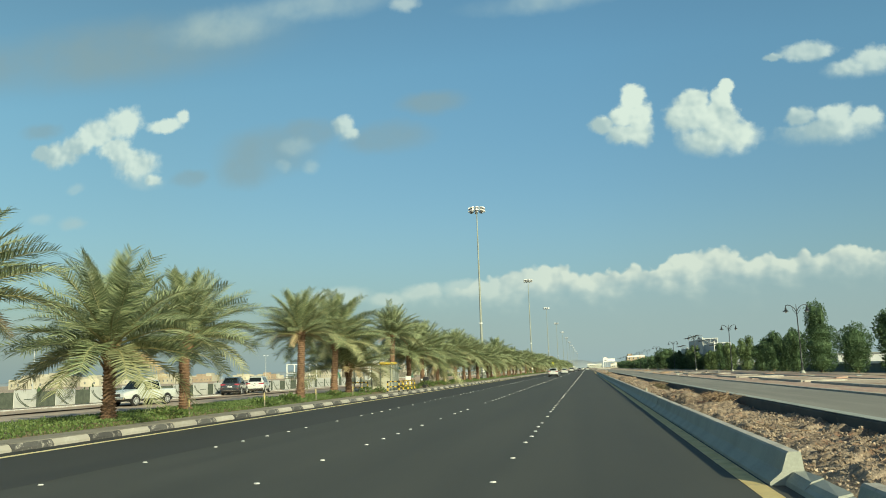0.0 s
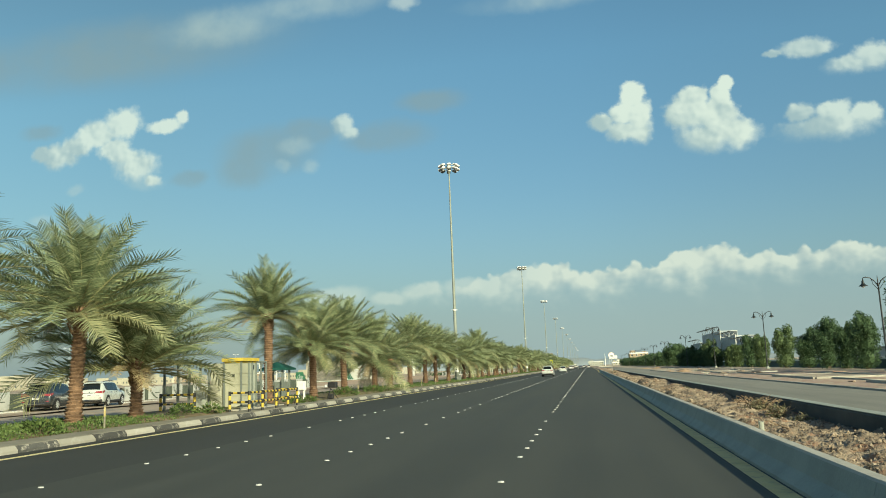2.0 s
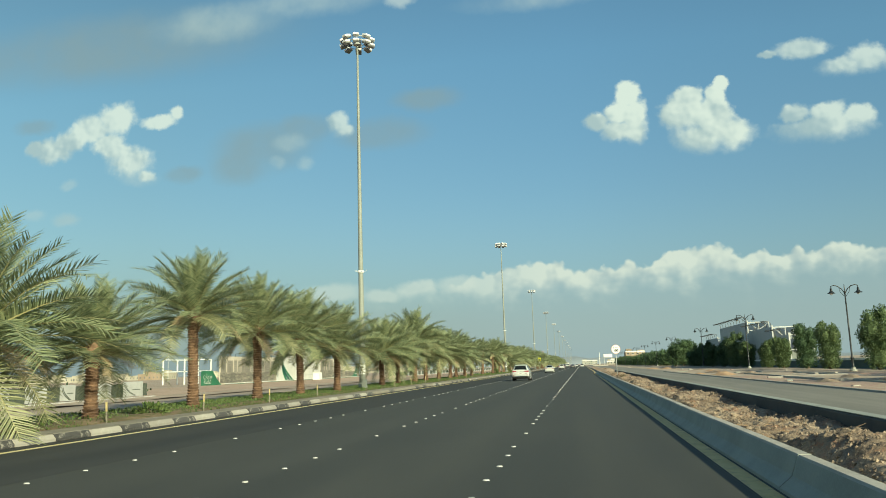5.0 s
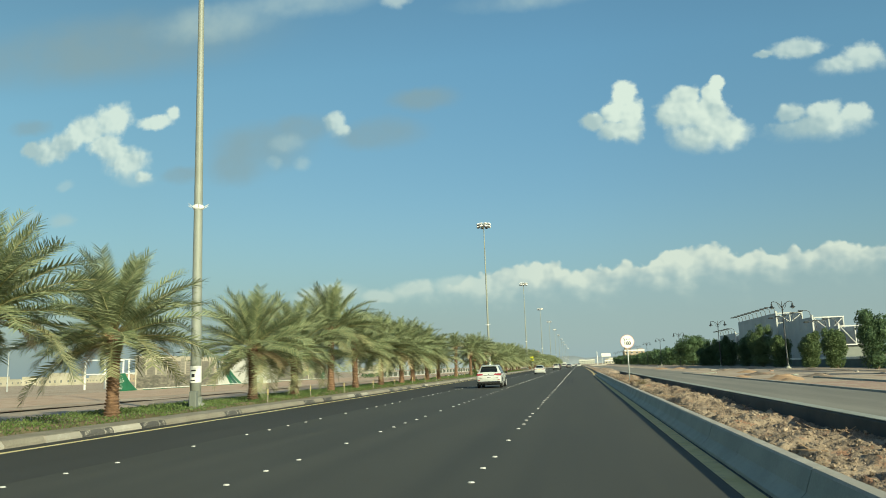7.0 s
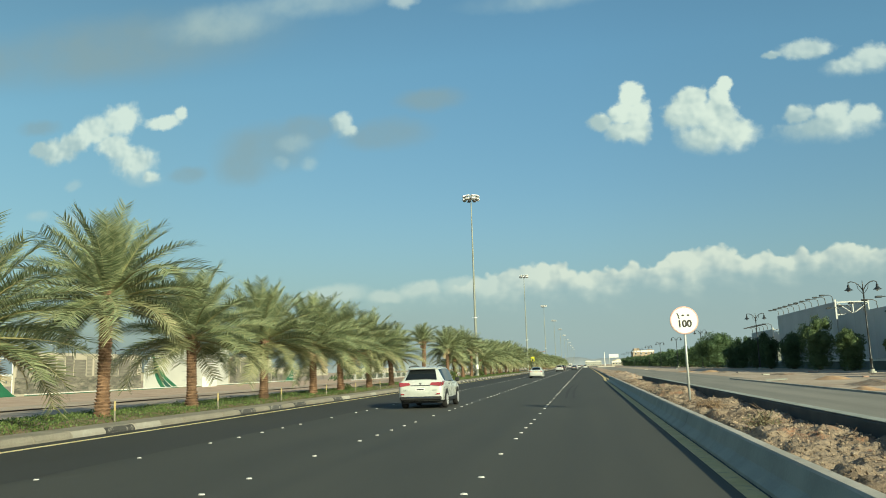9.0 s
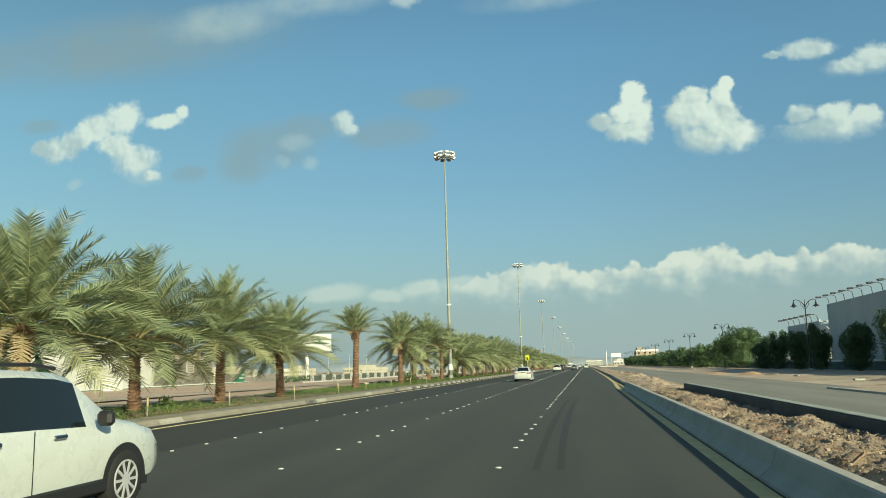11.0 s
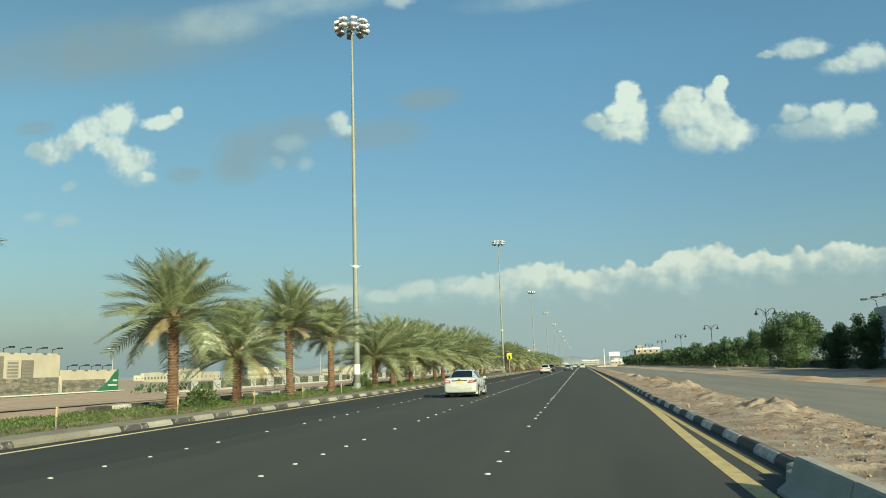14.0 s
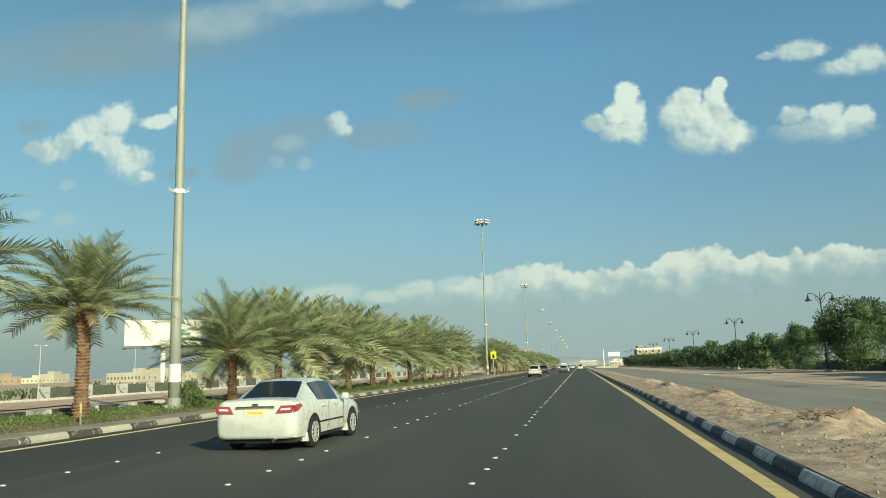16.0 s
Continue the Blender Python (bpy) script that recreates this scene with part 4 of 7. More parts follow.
WEED = leafy("weed_leaf", (0.12, 0.115, 0.065), (0.23, 0.205, 0.125), None, 0, 2.0, 0.7, 0.15)
for i, (x, y, r, h) in enumerate(((4.2, 46.5, 0.42, 0.38), (4.0, 47.8, 0.36, 0.34), (4.3, 45.0, 0.26, 0.24), (3.3, 133.6, 0.45, 0.4), (3.9, 62.0, 0.3, 0.3))):
    weed(x, y, r, h, 700 + i)

# ---------------------------------------------------------------- planted strip
def strip_height(x, y):
    inner = max(0.0, min((-15.3 - x) / 0.4, (x + 20.4) / 0.6, 1.0))
    return 0.16 + inner * (0.10 + 0.07 * lump(x, y, 1.3, 2) + 0.04 * lump(x, y, 0.5, 4))


def greenness(x, y):
    g = (0.62 if y > 195 or y < 52 else 0.42) + 0.50 * lump(x, y, 5.0, 6) + 0.25 * lump(x, y, 1.4, 8)
    if 54 < y < 74:
        g -= 0.75
    elif 74 <= y < 100:
        g -= 0.30
    elif 180 < y < 190:
        g -= 0.3
    return g


SOIL = surface("planted_soil", (0.17, 0.12, 0.07), (0.27, 0.20, 0.125), 0.8, 12, 0.95, bump=0.6, third=(0.10, 0.11, 0.035), third_at=(0.45, 0.6))
v, f = sheet(-20.6, -15.1, -20, 420, 0.0, 20, 1100, strip_height)
structure("planted_strip", mesh_of("planted_strip", v, f, SOIL, True), SOIL, "soil strip planted with palms and ground cover", "ground")
v, f = sheet(-20.6, -15.1, 420, 1200, 0.2, 2, 40)
structure("far_planted_strip", mesh_of("far_planted_strip", v, f, SOIL), SOIL, "planted strip far along the road", "ground")


def leaf_cloud(points, size, rng, up=0.0, aspect=0.55):
    """Folded leaves, one small kite each, at points with an outward direction."""
    n = len(points)
    verts, faces = [], []
    for i, (p, d) in enumerate(points):
        d = (Vector(d) + Vector((rng.gauss(0, 0.55), rng.gauss(0, 0.55), rng.gauss(0, 0.55) + up))).normalized()
        side = d.cross(Vector((rng.gauss(0, 1), rng.gauss(0, 1), rng.gauss(0, 1)))).normalized()
        s = size * rng.uniform(0.6, 1.35)
        a = Vector(p)
        b = i * 4
        verts += [a, a + d * s * 0.5 + side * s * aspect * 0.5, a + d * s, a + d * s * 0.5 - side * s * aspect * 0.5]
        faces.append((b, b + 1, b + 2, b + 3))
    return verts, faces


rnd = random.Random(21)
pts = []
while len(pts) < 150000:
    y = 10 + 300 * rnd.random() ** 1.3
    x = rnd.uniform(-20.4, -15.15)
    if rnd.random() < greenness(x, y) * 1.5:
        pts.append(((x, y, strip_height(x, y) + rnd.uniform(-0.02, 0.07)), (0, 0, 1)))
v, f = leaf_cloud(pts, 0.078, rnd, 0.0, 0.55)
tagged(part("ground_cover", mesh_of("ground_cover", v, f, COVER), COVER), "low green ground cover plants under the palms", "ground cover", "", "stuff")


def shrub(x, y, r, h, material, seed):
    rng = random.Random(seed)
    ob = thing("shrub", "small green shrub growing at the foot of the palms", "shrub", "verge shrubs", (x, y, strip_height(x, y) - 0.03))
    pts = []
    for _ in range(int(420 * r * h / 0.3)):
        a, e = rng.uniform(0, 6.283), math.asin(rng.random())
        k = rng.uniform(0.55, 1.0) * (1 + 0.3 * noise.noise(Vector((math.cos(a) * 2, math.sin(a) * 2, seed))))
        d = Vector((math.cos(a) * math.cos(e), math.sin(a) * math.cos(e), math.sin(e)))
        pts.append(((d.x * r * k, d.y * r * k, d.z * h * k), d))
    v, f = leaf_cloud(pts, 0.13, rng)
    part("foliage", mesh_of("foliage", v, f, material), material, ob)
    bm = bmesh.new()
    for k in range(4):
        a = k * 1.6 + seed
        tube(bm, [(0, 0, 0), (math.cos(a) * r * 0.4, math.sin(a) * r * 0.4, h * 0.7)], [0.02, 0.006], 4)
    part("stems", bm, WOOD, ob)


for i, (x, y, r, h) in enumerate(((-15.5, 56.6, 0.45, 0.4), (-15.4, 65.4, 0.5, 0.4), (-15.0, 66.6, 0.42, 0.35), (-16.0, 76.0, 0.9, 0.5), (-15.9, 82.5, 0.8, 0.45),
                                  (-16.4, 56.0, 0.6, 0.4), (-16.2, 94.0, 0.7, 0.4), (-16.4, 214.5, 0.8, 1.0), (-16.5, 239.8, 0.9, 1.1), (-15.9, 27.5, 0.8, 0.3), (-15.9, 47.0, 0.7, 0.4),
                                  (-17.5, 174.0, 0.4, 0.5), (-15.8, 36.0, 0.8, 0.4), (-15.8, 39.5, 0.7, 0.45))):
    shrub(x, y, r, h, COVER, 30 + i)

# ---------------------------------------------------------------- date palms


def frond_mesh(name, length, droop, twist, leaflets, material, seed, width=0.030, fold=0.40):
    """A feathered palm leaf: midrib along +x, rising then arching down, leaflets in a shallow V on both sides."""
    rng = random.Random(seed)
    n = 10
    spine, tangent = [], []
    p, ang = Vector((0, 0, 0)), 0.0
    for i in range(n + 1):
        s = i / n
        tangent.append(Vector((math.cos(ang), twist * s * 0.6, math.sin(ang))).normalized())
        spine.append(p.copy())
        p = p + tangent[-1] * (length / n)
        ang -= droop * (0.12 + 1.76 * s) / n
    verts, faces, index = [], [], []

    def at(s):
        k = min(int(s * n), n - 1)
        u = s * n - k
        return spine[k].lerp(spine[k + 1], u), tangent[k].lerp(tangent[min(k + 1, n)], u).normalized()

    for i in range(n + 1):
        s = i / n
        r = 0.030 * (1 - s) + 0.004
        t = tangent[i]
        side = t.cross(Vector((0, 0, 1))).normalized()
        up = side.cross(t)
        for a in (0.5, 2.6, 4.7):
            verts.append(spine[i] + side * math.cos(a) * r + up * math.sin(a) * r)
    for i in range(n):
        for k in range(3):
            faces.append((i * 3 + k, i * 3 + (k + 1) % 3, i * 3 + 3 + (k + 1) % 3, i * 3 + 3 + k))
            index.append(1)
    for side_sign in (-1, 1):
        for j in range(leaflets):
            s = 0.14 + 0.86 * (j + rng.uniform(-0.3, 0.3)) / leaflets
            s = min(max(s, 0.1), 0.995)
            p0, t = at(s)
            side = t.cross(Vector((0, 0, 1))).normalized() * side_sign
            up = side.cross(t) * side_sign
            ll = length * 0.128 * (0.72 + 0.72 * math.sin(math.pi * min(1.0, s * 0.56 + 0.22))) * rng.uniform(0.88, 1.10)
            lift = fold * rng.uniform(0.35, 1.1) * (0.2 if j % 3 == 0 else 1.0)
            sweep = 0.42 + 0.34 * s
            d = (side * 0.85 + t * sweep + up * lift).normalized()
            tip_drop = Vector((0, 0, -0.08 * ll - 0.03 * s))
            w = t * width * (1.05 - 0.4 * s)
            b = len(verts)
            verts += [p0 - w * 0.5, p0 + w * 0.5, p0 + d * ll * 0.6 + w * 0.45 + tip_drop * 0.3, p0 + d * ll + tip_drop, p0 + d * ll * 0.6 - w * 0.45 + tip_drop * 0.3]
            faces.append((b, b + 1, b + 2, b + 3, b + 4))
            index.append(0)
    me = mesh_of(name, verts, faces, material)
    me.materials.append(RACHIS)
    me.polygons.foreach_set("material_index", index)
    return me


def frond_set(leaflets, width, tag):
    green = [frond_mesh(f"frond_{tag}", 3.45 + 0.10 * k, 0.62 + 0.15 * k, (-0.25, 0.2, 0.0, 0.3, -0.1)[k], leaflets, FROND, 50 + k, width) for k in range(5)]
    upright = [frond_mesh(f"frond_{tag}_young", 2.95 + 0.2 * k, 0.36 + 0.14 * k, 0.1 * (k - 1), leaflets, FROND, 60 + k, width) for k in range(3)]
    old = [frond_mesh(f"frond_{tag}_old", 3.2 + 0.15 * k, 1.0 + 0.15 * k, 0.2 * (k - 1), leaflets, FROND_OLD, 70 + k, width) for k in range(3)]
    dry = [frond_mesh(f"frond_{tag}_dry", 2.6 + 0.2 * k, 1.1 + 0.2 * k, 0.2 * (k - 0.5), int(leaflets * 0.8), FROND_DRY, 80 + k, width, 0.3) for k in range(2)]
    return green, upright, old, dry


def trunk_mesh(height, seed, radius=0.20):
    """A palm stem: stacked rings of cut leaf bases, each flaring outwards, a wide foot, a shaggy head."""
    rng = random.Random(seed)
    sides, verts, faces = 12, [], []
    z, rows = -0.25, []
    while z < height:
        s = max(z, 0) / height
        r = radius * (1.22 - 0.3 * min(1, s * 4) + 0.10 * max(0, s - 0.85) * 6)
        rows += [(z, r * 0.87), (z + 0.085, r * 1.13)]
        z += 0.115
    rows += [(height + 0.05, radius * 1.25), (height + 0.35, radius * 0.9), (height + 0.55, radius * 0.3)]
    lean = (rng.uniform(-0.03, 0.03), rng.uniform(-0.03, 0.03))
    for j, (zz, r) in enumerate(rows):
        for k in range(sides):
            a = 2 * math.pi * (k + (j // 2) * 0.37) / sides
            q = r * (1 + rng.uniform(-0.07, 0.10))
            verts.append((q * math.cos(a) + lean[0] * zz, q * math.sin(a) + lean[1] * zz, zz + rng.uniform(-0.015, 0.015)))
    for j in range(len(rows) - 1):
        for k in range(sides):
            k2 = (k + 1) % sides
            faces.append((j * sides + k, j * sides + k2, (j + 1) * sides + k2, (j + 1) * sides + k))
    faces.append(tuple((len(rows) - 1) * sides + k for k in range(sides)))
    return mesh_of("palm_trunk", verts, faces, BARK)


def crown_poses(rng, count, low, size, dry=0.2):
    """Fronds in a spiral: young and upright in the middle, arching, then hanging and ageing below."""
    rows = []
    for i in range(count):
        s = i / (count - 1)
        pitch = 84 - (84 - low) * s ** 0.96 + rng.uniform(-7, 7)
        turn = i * 137.5 + rng.uniform(-14, 14)
        kind = "upright" if s < 0.32 else "green" if s < 0.86 else "old" if rng.random() > dry else "dry"
        k = size * rng.uniform(0.88, 1.1) * (0.86 if kind == "dry" else 0.98 + 0.14 * s)
        z = 0.42 * (1 - s) + 0.05
        r = 0.05 + 0.17 * s
        a = radians(turn)
        m = pose(r * math.cos(a), r * math.sin(a), z, 0, 0, turn) @ pose(0, 0, 0, rng.uniform(-28, 28), -pitch, 0) @ Matrix.Scale(k, 4)
        rows.append((kind, m))
    return rows


def boots_mesh(seed):
    """Stumps of cut leaf stalks under the crown."""
    rng = random.Random(seed)
    bm = bmesh.new()
    for i in range(26):
        a, z = i * 2.4, -0.55 + 0.75 * i / 26
        r0, out = 0.17, rng.uniform(0.10, 0.2)
        d = Vector((math.cos(a), math.sin(a), 0))
        p = d * r0 + Vector((0, 0, z))
        tube(bm, [p, p + d * out * 0.5 + Vector((0, 0, out * 0.6)), p + d * out + Vector((0, 0, out * 1.5))], [0.055, 0.05, 0.03], 4)
    me = bpy.data.meshes.new("leaf_bases")
    bm.to_mesh(me)
    bm.free()
    me.materials.append(BOOT)
    return me


CROWN_REACH = 4.03         # height of a full-grown crown over its trunk
NEAR_SET, FAR_SET = frond_set(54, 0.052, "near"), frond_set(24, 0.115, "far")
KINDS = ("green", "upright", "old", "dry")
boots = [boots_mesh(s) for s in range(3)]


def palm(y, top, seed, near, x=PALM_ROW, size=1.0, count=48, low=-6, dry=0.2, hang=0):
    rng = random.Random(seed)
    base = strip_height(x, y) if y < 420 else 0.2
    tall = top - base
    state = "short" if tall < 2.6 else "tall" if tall > 3.7 else "full-grown"
    ob = thing("date_palm", f"{state} date palm with grey-green arching fronds and ringed brown trunk", "palm tree", "palms along the road", (x, y, base), rng.uniform(0, 360))
    part("trunk", trunk_mesh(tall, seed, 0.23 if y < 300 else 0.21), None, ob)
    rows = crown_poses(rng, count, low, size, dry)
    if near and hang:          # older leaves hanging on the side away from the sun
        home = math.degrees(ob.rotation_euler.z)
        for k in range(hang):
            turn = rng.uniform(75, 215) - home
            a = radians(turn)
            rows.append(("green", pose(0.2 * math.cos(a), 0.2 * math.sin(a), 0.0, 0, 0, turn) @ pose(0, 0, 0, rng.uniform(-16, 16), rng.uniform(8, 28), 0) @ Matrix.Scale(size * rng.uniform(0.7, 0.9), 4)))
    if near:
        b = part("stump_collar", boots[seed % 3], None, ob)
        b.location = (0, 0, tall)
        for kind, m in rows:
            me = rng.choice(NEAR_SET[KINDS.index(kind)])
            fr = new("frond", me)
            fr.parent = ob
            fr.matrix_basis = Matrix.Translation((0, 0, tall)) @ m
    else:
        part("crown", far_crowns[seed % len(far_crowns)], None, ob).location = (0, 0, tall)
    return ob


def joined_crown(seed, size):
    rng = random.Random(seed)
    verts, faces, index = [], [], []
    mats = [FROND, RACHIS, FROND_OLD, FROND_DRY]
    for kind, m in crown_poses(rng, 66, -12, size):
        me = rng.choice(FAR_SET[KINDS.index(kind)])
        leaf = mats.index(me.materials[0])
        b = len(verts)
        verts.extend(m @ v.co for v in me.vertices)
        for p in me.polygons:
            faces.append(tuple(k + b for k in p.vertices))
            index.append(1 if p.material_index else leaf)
    me = mesh_of("palm_crown", verts, faces, mats[0])
    for mat in mats[1:]:
        me.materials.append(mat)
    me.polygons.foreach_set("material_index", index)
    return me


far_crowns = [joined_crown(s, 1.0 + 0.05 * (s % 3)) for s in range(4)]
# along the road, height of the trunk, height of the crown's top
ROW = [(17.3, 3.7, 7.1), (24.9, 2.65, 6.6), (30.6, 3.3, 6.7), (43.4, 3.95, 6.95), (49.7, 3.75, 7.55), (53.5, 1.95, 6.0), (65.0, 4.6, 7.85), (72.3, 3.2, 6.85), (78.5, 3.65, 7.4), (85.5, 2.6, 6.65),
       (91.3, 2.4, 5.4), (98.2, 4.05, 7.4), (104.8, 3.6, 7.1), (111.7, 3.4, 7.0), (118.0, 2.95, 6.65), (130.5, 2.75, 6.45), (136.8, 2.7, 6.55), (143.0, 4.2, 8.05), (149.7, 3.1, 6.85), (157.3, 3.15, 7.15),
       (164.4, 3.0, 7.05), (170.8, 2.85, 6.9), (177.4, 3.1, 6.65), (184.5, 2.7, 6.1), (199.4, 4.3, 6.5), (212.6, 3.9, 7.1), (218.9, 2.5, 5.65), (226.2, 4.2, 7.55), (232.9, 3.8, 6.8), (245.0, 2.55, 6.4)]
for i, (y, top, reach) in enumerate(ROW):
    low = 14 if y == 199.4 else 0 if y == 53.5 else -6 if y in (17.3, 43.4, 49.7, 65.0, 226.2, 232.9) else -22 if y in (130.5, 136.8, 212.6, 218.9, 85.5) else -16
    palm(y, top, 100 + i, True, PALM_ROW + 0.15 * math.sin(i * 2.3), (reach - top) / CROWN_REACH, 58 if reach - top < 2.8 else 70, low, 0.65 if y in (130.5, 17.3, 199.4) else 0.25, 0 if y in (53.5, 199.4) else 3)
rnd = random.Random(77)
y = 250.8
i = 0
while y < 760:
    if 326 < y < 352:
        y = 354.0
    palm(y, rnd.choice((2.4, 2.7, 2.9, 3.1, 3.6)), 300 + i, False, PALM_ROW + rnd.uniform(-0.2, 0.2), 1.0)
    y += rnd.choice((6.4, 6.8, 7.0, 7.2)) + (7 if i % 11 == 10 else 0)
    i += 1

# ---------------------------------------------------------------- clipped trees on the other side


def tree(x, y, lobes, seed, material, label, leaves=4600, size=0.23, trunk=True):
    """A clipped tree: stems, and a crown of many leaves over several lobes (across, along, up, radius, half-height)."""
    rng = random.Random(seed)
    ob = thing("clipped_tree", label, "tree", "trees along the service road", (x, y, 0.03))
    pts = []
    weight = [r * (r + h) for _, _, _, r, h in lobes]
    total = sum(weight)
    for (lx, ly, lz, r, h), w in zip(lobes, weight):
        for _ in range(int(leaves * w / total)):
            a, c = rng.uniform(0, 6.283), rng.uniform(-1, 1)
            s = math.sqrt(1 - c * c)
            d = Vector((math.cos(a) * s, math.sin(a) * s, c))
            k = (0.72 + 0.28 * rng.random() ** 0.5) * (1 + 0.34 * noise.noise(d * 2.2 + Vector((seed, ly, lz))) + 0.30 * noise.noise(d * 5 + Vector((ly, seed, 1))))
            p = Vector((lx + d.x * r * k, ly + d.y * r * k, lz + d.z * h * k))
            if p.z > 0.12:
                pts.append((p, d))
    v, f = leaf_cloud(pts, size, rng, 0.5, 0.6)
    for lx, ly, lz, r, h in lobes:     # dense inner twigs and leaves
        b = len(v)
        for j in range(5):
            for k in range(8):
                e, a = math.pi * (j + 0.5) / 5 - math.pi / 2, 2 * math.pi * k / 8
                q = 0.70 + 0.15 * noise.noise(Vector((a * 2, e * 2, seed + lz)))
                v.append(Vector((lx + math.cos(a) * math.cos(e) * r * q, ly + math.sin(a) * math.cos(e) * r * q, max(0.15, lz + math.sin(e) * h * q))))
        for j in range(4):
            for k in range(8):
                f.append((b + j * 8 + k, b + j * 8 + (k + 1) % 8, b + (j + 1) * 8 + (k + 1) % 8, b + (j + 1) * 8 + k))
    part("crown", mesh_of("crown", v, f, material), material, ob)
    bm = bmesh.new()
    for lx, ly, lz, r, h in lobes[:4]:
        tube(bm, [(rng.uniform(-0.15, 0.15), rng.uniform(-0.15, 0.15), -0.1), (lx * 0.4, ly * 0.4, lz * 0.5), (lx, ly, lz + h * 0.3)], [0.13, 0.09, 0.04], 6)
    part("trunk", bm, WOOD, ob)
    return ob


DARK = "dense dark green tree clipped to a rounded block"
SHAG = "shaggy yellow-green tree with an uneven clipped crown"


def block(h, w, rng):
    """Lobes of a clipped tree: a narrower skirt at the foot, a wider uneven head of several lobes."""
    out = [(0, 0, h * 0.20, w * 0.70, h * 0.22), (0, 0, h * 0.45, w * 0.80, h * 0.24)]
    n = 5
    for k in range(n):
        a = 6.283 * (k + rng.uniform(-0.3, 0.3)) / n
        r = w * rng.uniform(0.38, 0.52)
        out.append((math.cos(a) * (w - r) * 0.9, math.sin(a) * (w - r) * 1.05, h * rng.uniform(0.52, 0.76), r, h * rng.uniform(0.14, 0.21)))
    for k in range(3):
        r = w * rng.uniform(0.26, 0.40)
        out.append((rng.uniform(-0.5, 0.5) * w, rng.uniform(-0.65, 0.65) * w, h * rng.uniform(0.80, 0.92), r * 0.85, h * 0.14))
    return out


def round_crown(h, w, rng):
    out = [(0, 0, h * 0.28, w * 0.86, h * 0.30), (0, 0, h * 0.55, w * 0.9, h * 0.34)]
    for k in range(9):
        a, e = k * 2.4, rng.uniform(-0.1, 0.9)
        out.append((math.cos(a) * math.cos(e) * w * 0.62, math.sin(a) * math.cos(e) * w * 0.62, h * 0.5 + math.sin(e) * h * 0.32, w * 0.40, h * 0.17))
    return out


rnd = random.Random(41)
tree(TREE_ROW, 79.5, block(5.9, 1.7, rnd), 1, TREE_DARK, DARK, 6500, 0.19)
tree(TREE_ROW, 90.4, [(0, 0, 1.3, 1.25, 1.5), (0, 0, 3.5, 1.72, 1.8), (0, 0, 2.4, 1.45, 1.5)], 2, TREE_DARK, "smooth dark green tree clipped to a rounded column", 9000, 0.15)
tree(TREE_ROW, 103.0, [(0, 0, 1.4, 1.75, 1.6), (0, 0.1, 3.3, 2.05, 1.9), (0.1, 0.2, 4.8, 1.8, 1.2), (0, 1.3, 7.2, 1.05, 1.75), (0, -1.2, 7.0, 0.72, 1.5), (0, 1.6, 6.0, 1.0, 1.0)], 3, TREE_DARK,
     "tall dark green tree clipped into two upright heads", 12000, 0.17)
for i, (y, h, w, kind) in enumerate(((115.3, 6.0, 1.8, 0), (121.5, 5.0, 1.2, 0), (127.5, 6.2, 1.85, 0), (137.5, 5.1, 1.6, 0), (148.8, 6.2, 1.8, 1), (163.6, 5.4, 1.5, 1), (173.7, 5.9, 1.7, 0),
                                     (185.3, 4.3, 1.35, 1), (195.6, 4.2, 1.4, 1), (208.0, 4.4, 1.6, 1), (221.3, 6.3, 2.3, 1), (233.6, 5.2, 1.9, 0), (246.6, 5.5, 1.6, 0),
                                     (257.0, 5.3, 1.8, 0), (268.0, 5.6, 1.9, 0), (278.0, 5.0, 2.1, 0), (314.0, 6.0, 2.5, 0), (325.0, 5.2, 2.4, 0))):
    tree(TREE_ROW + rnd.uniform(-0.3, 0.3), y, block(h, w, rnd), 10 + i, (TREE_DARK, TREE_LIGHT)[kind], (DARK, SHAG)[kind], 9000, 0.17)
tree(TREE_ROW, 295.5, round_crown(8.3, 4.2, rnd), 55, TREE_DARK, "large round dense green tree", 18000, 0.22)
y, i = 335.0, 0
while y < 700:
    tree(TREE_ROW + rnd.uniform(-0.6, 0.8), y, block(rnd.uniform(4.0, 5.6), rnd.uniform(2.6, 3.4), rnd), 60 + i, TREE_DARK, DARK, 2200, 0.36)
    y += rnd.uniform(7.5, 9.5)
    i += 1

# ---------------------------------------------------------------- masts and lamps
MAST_TOP = 28.1


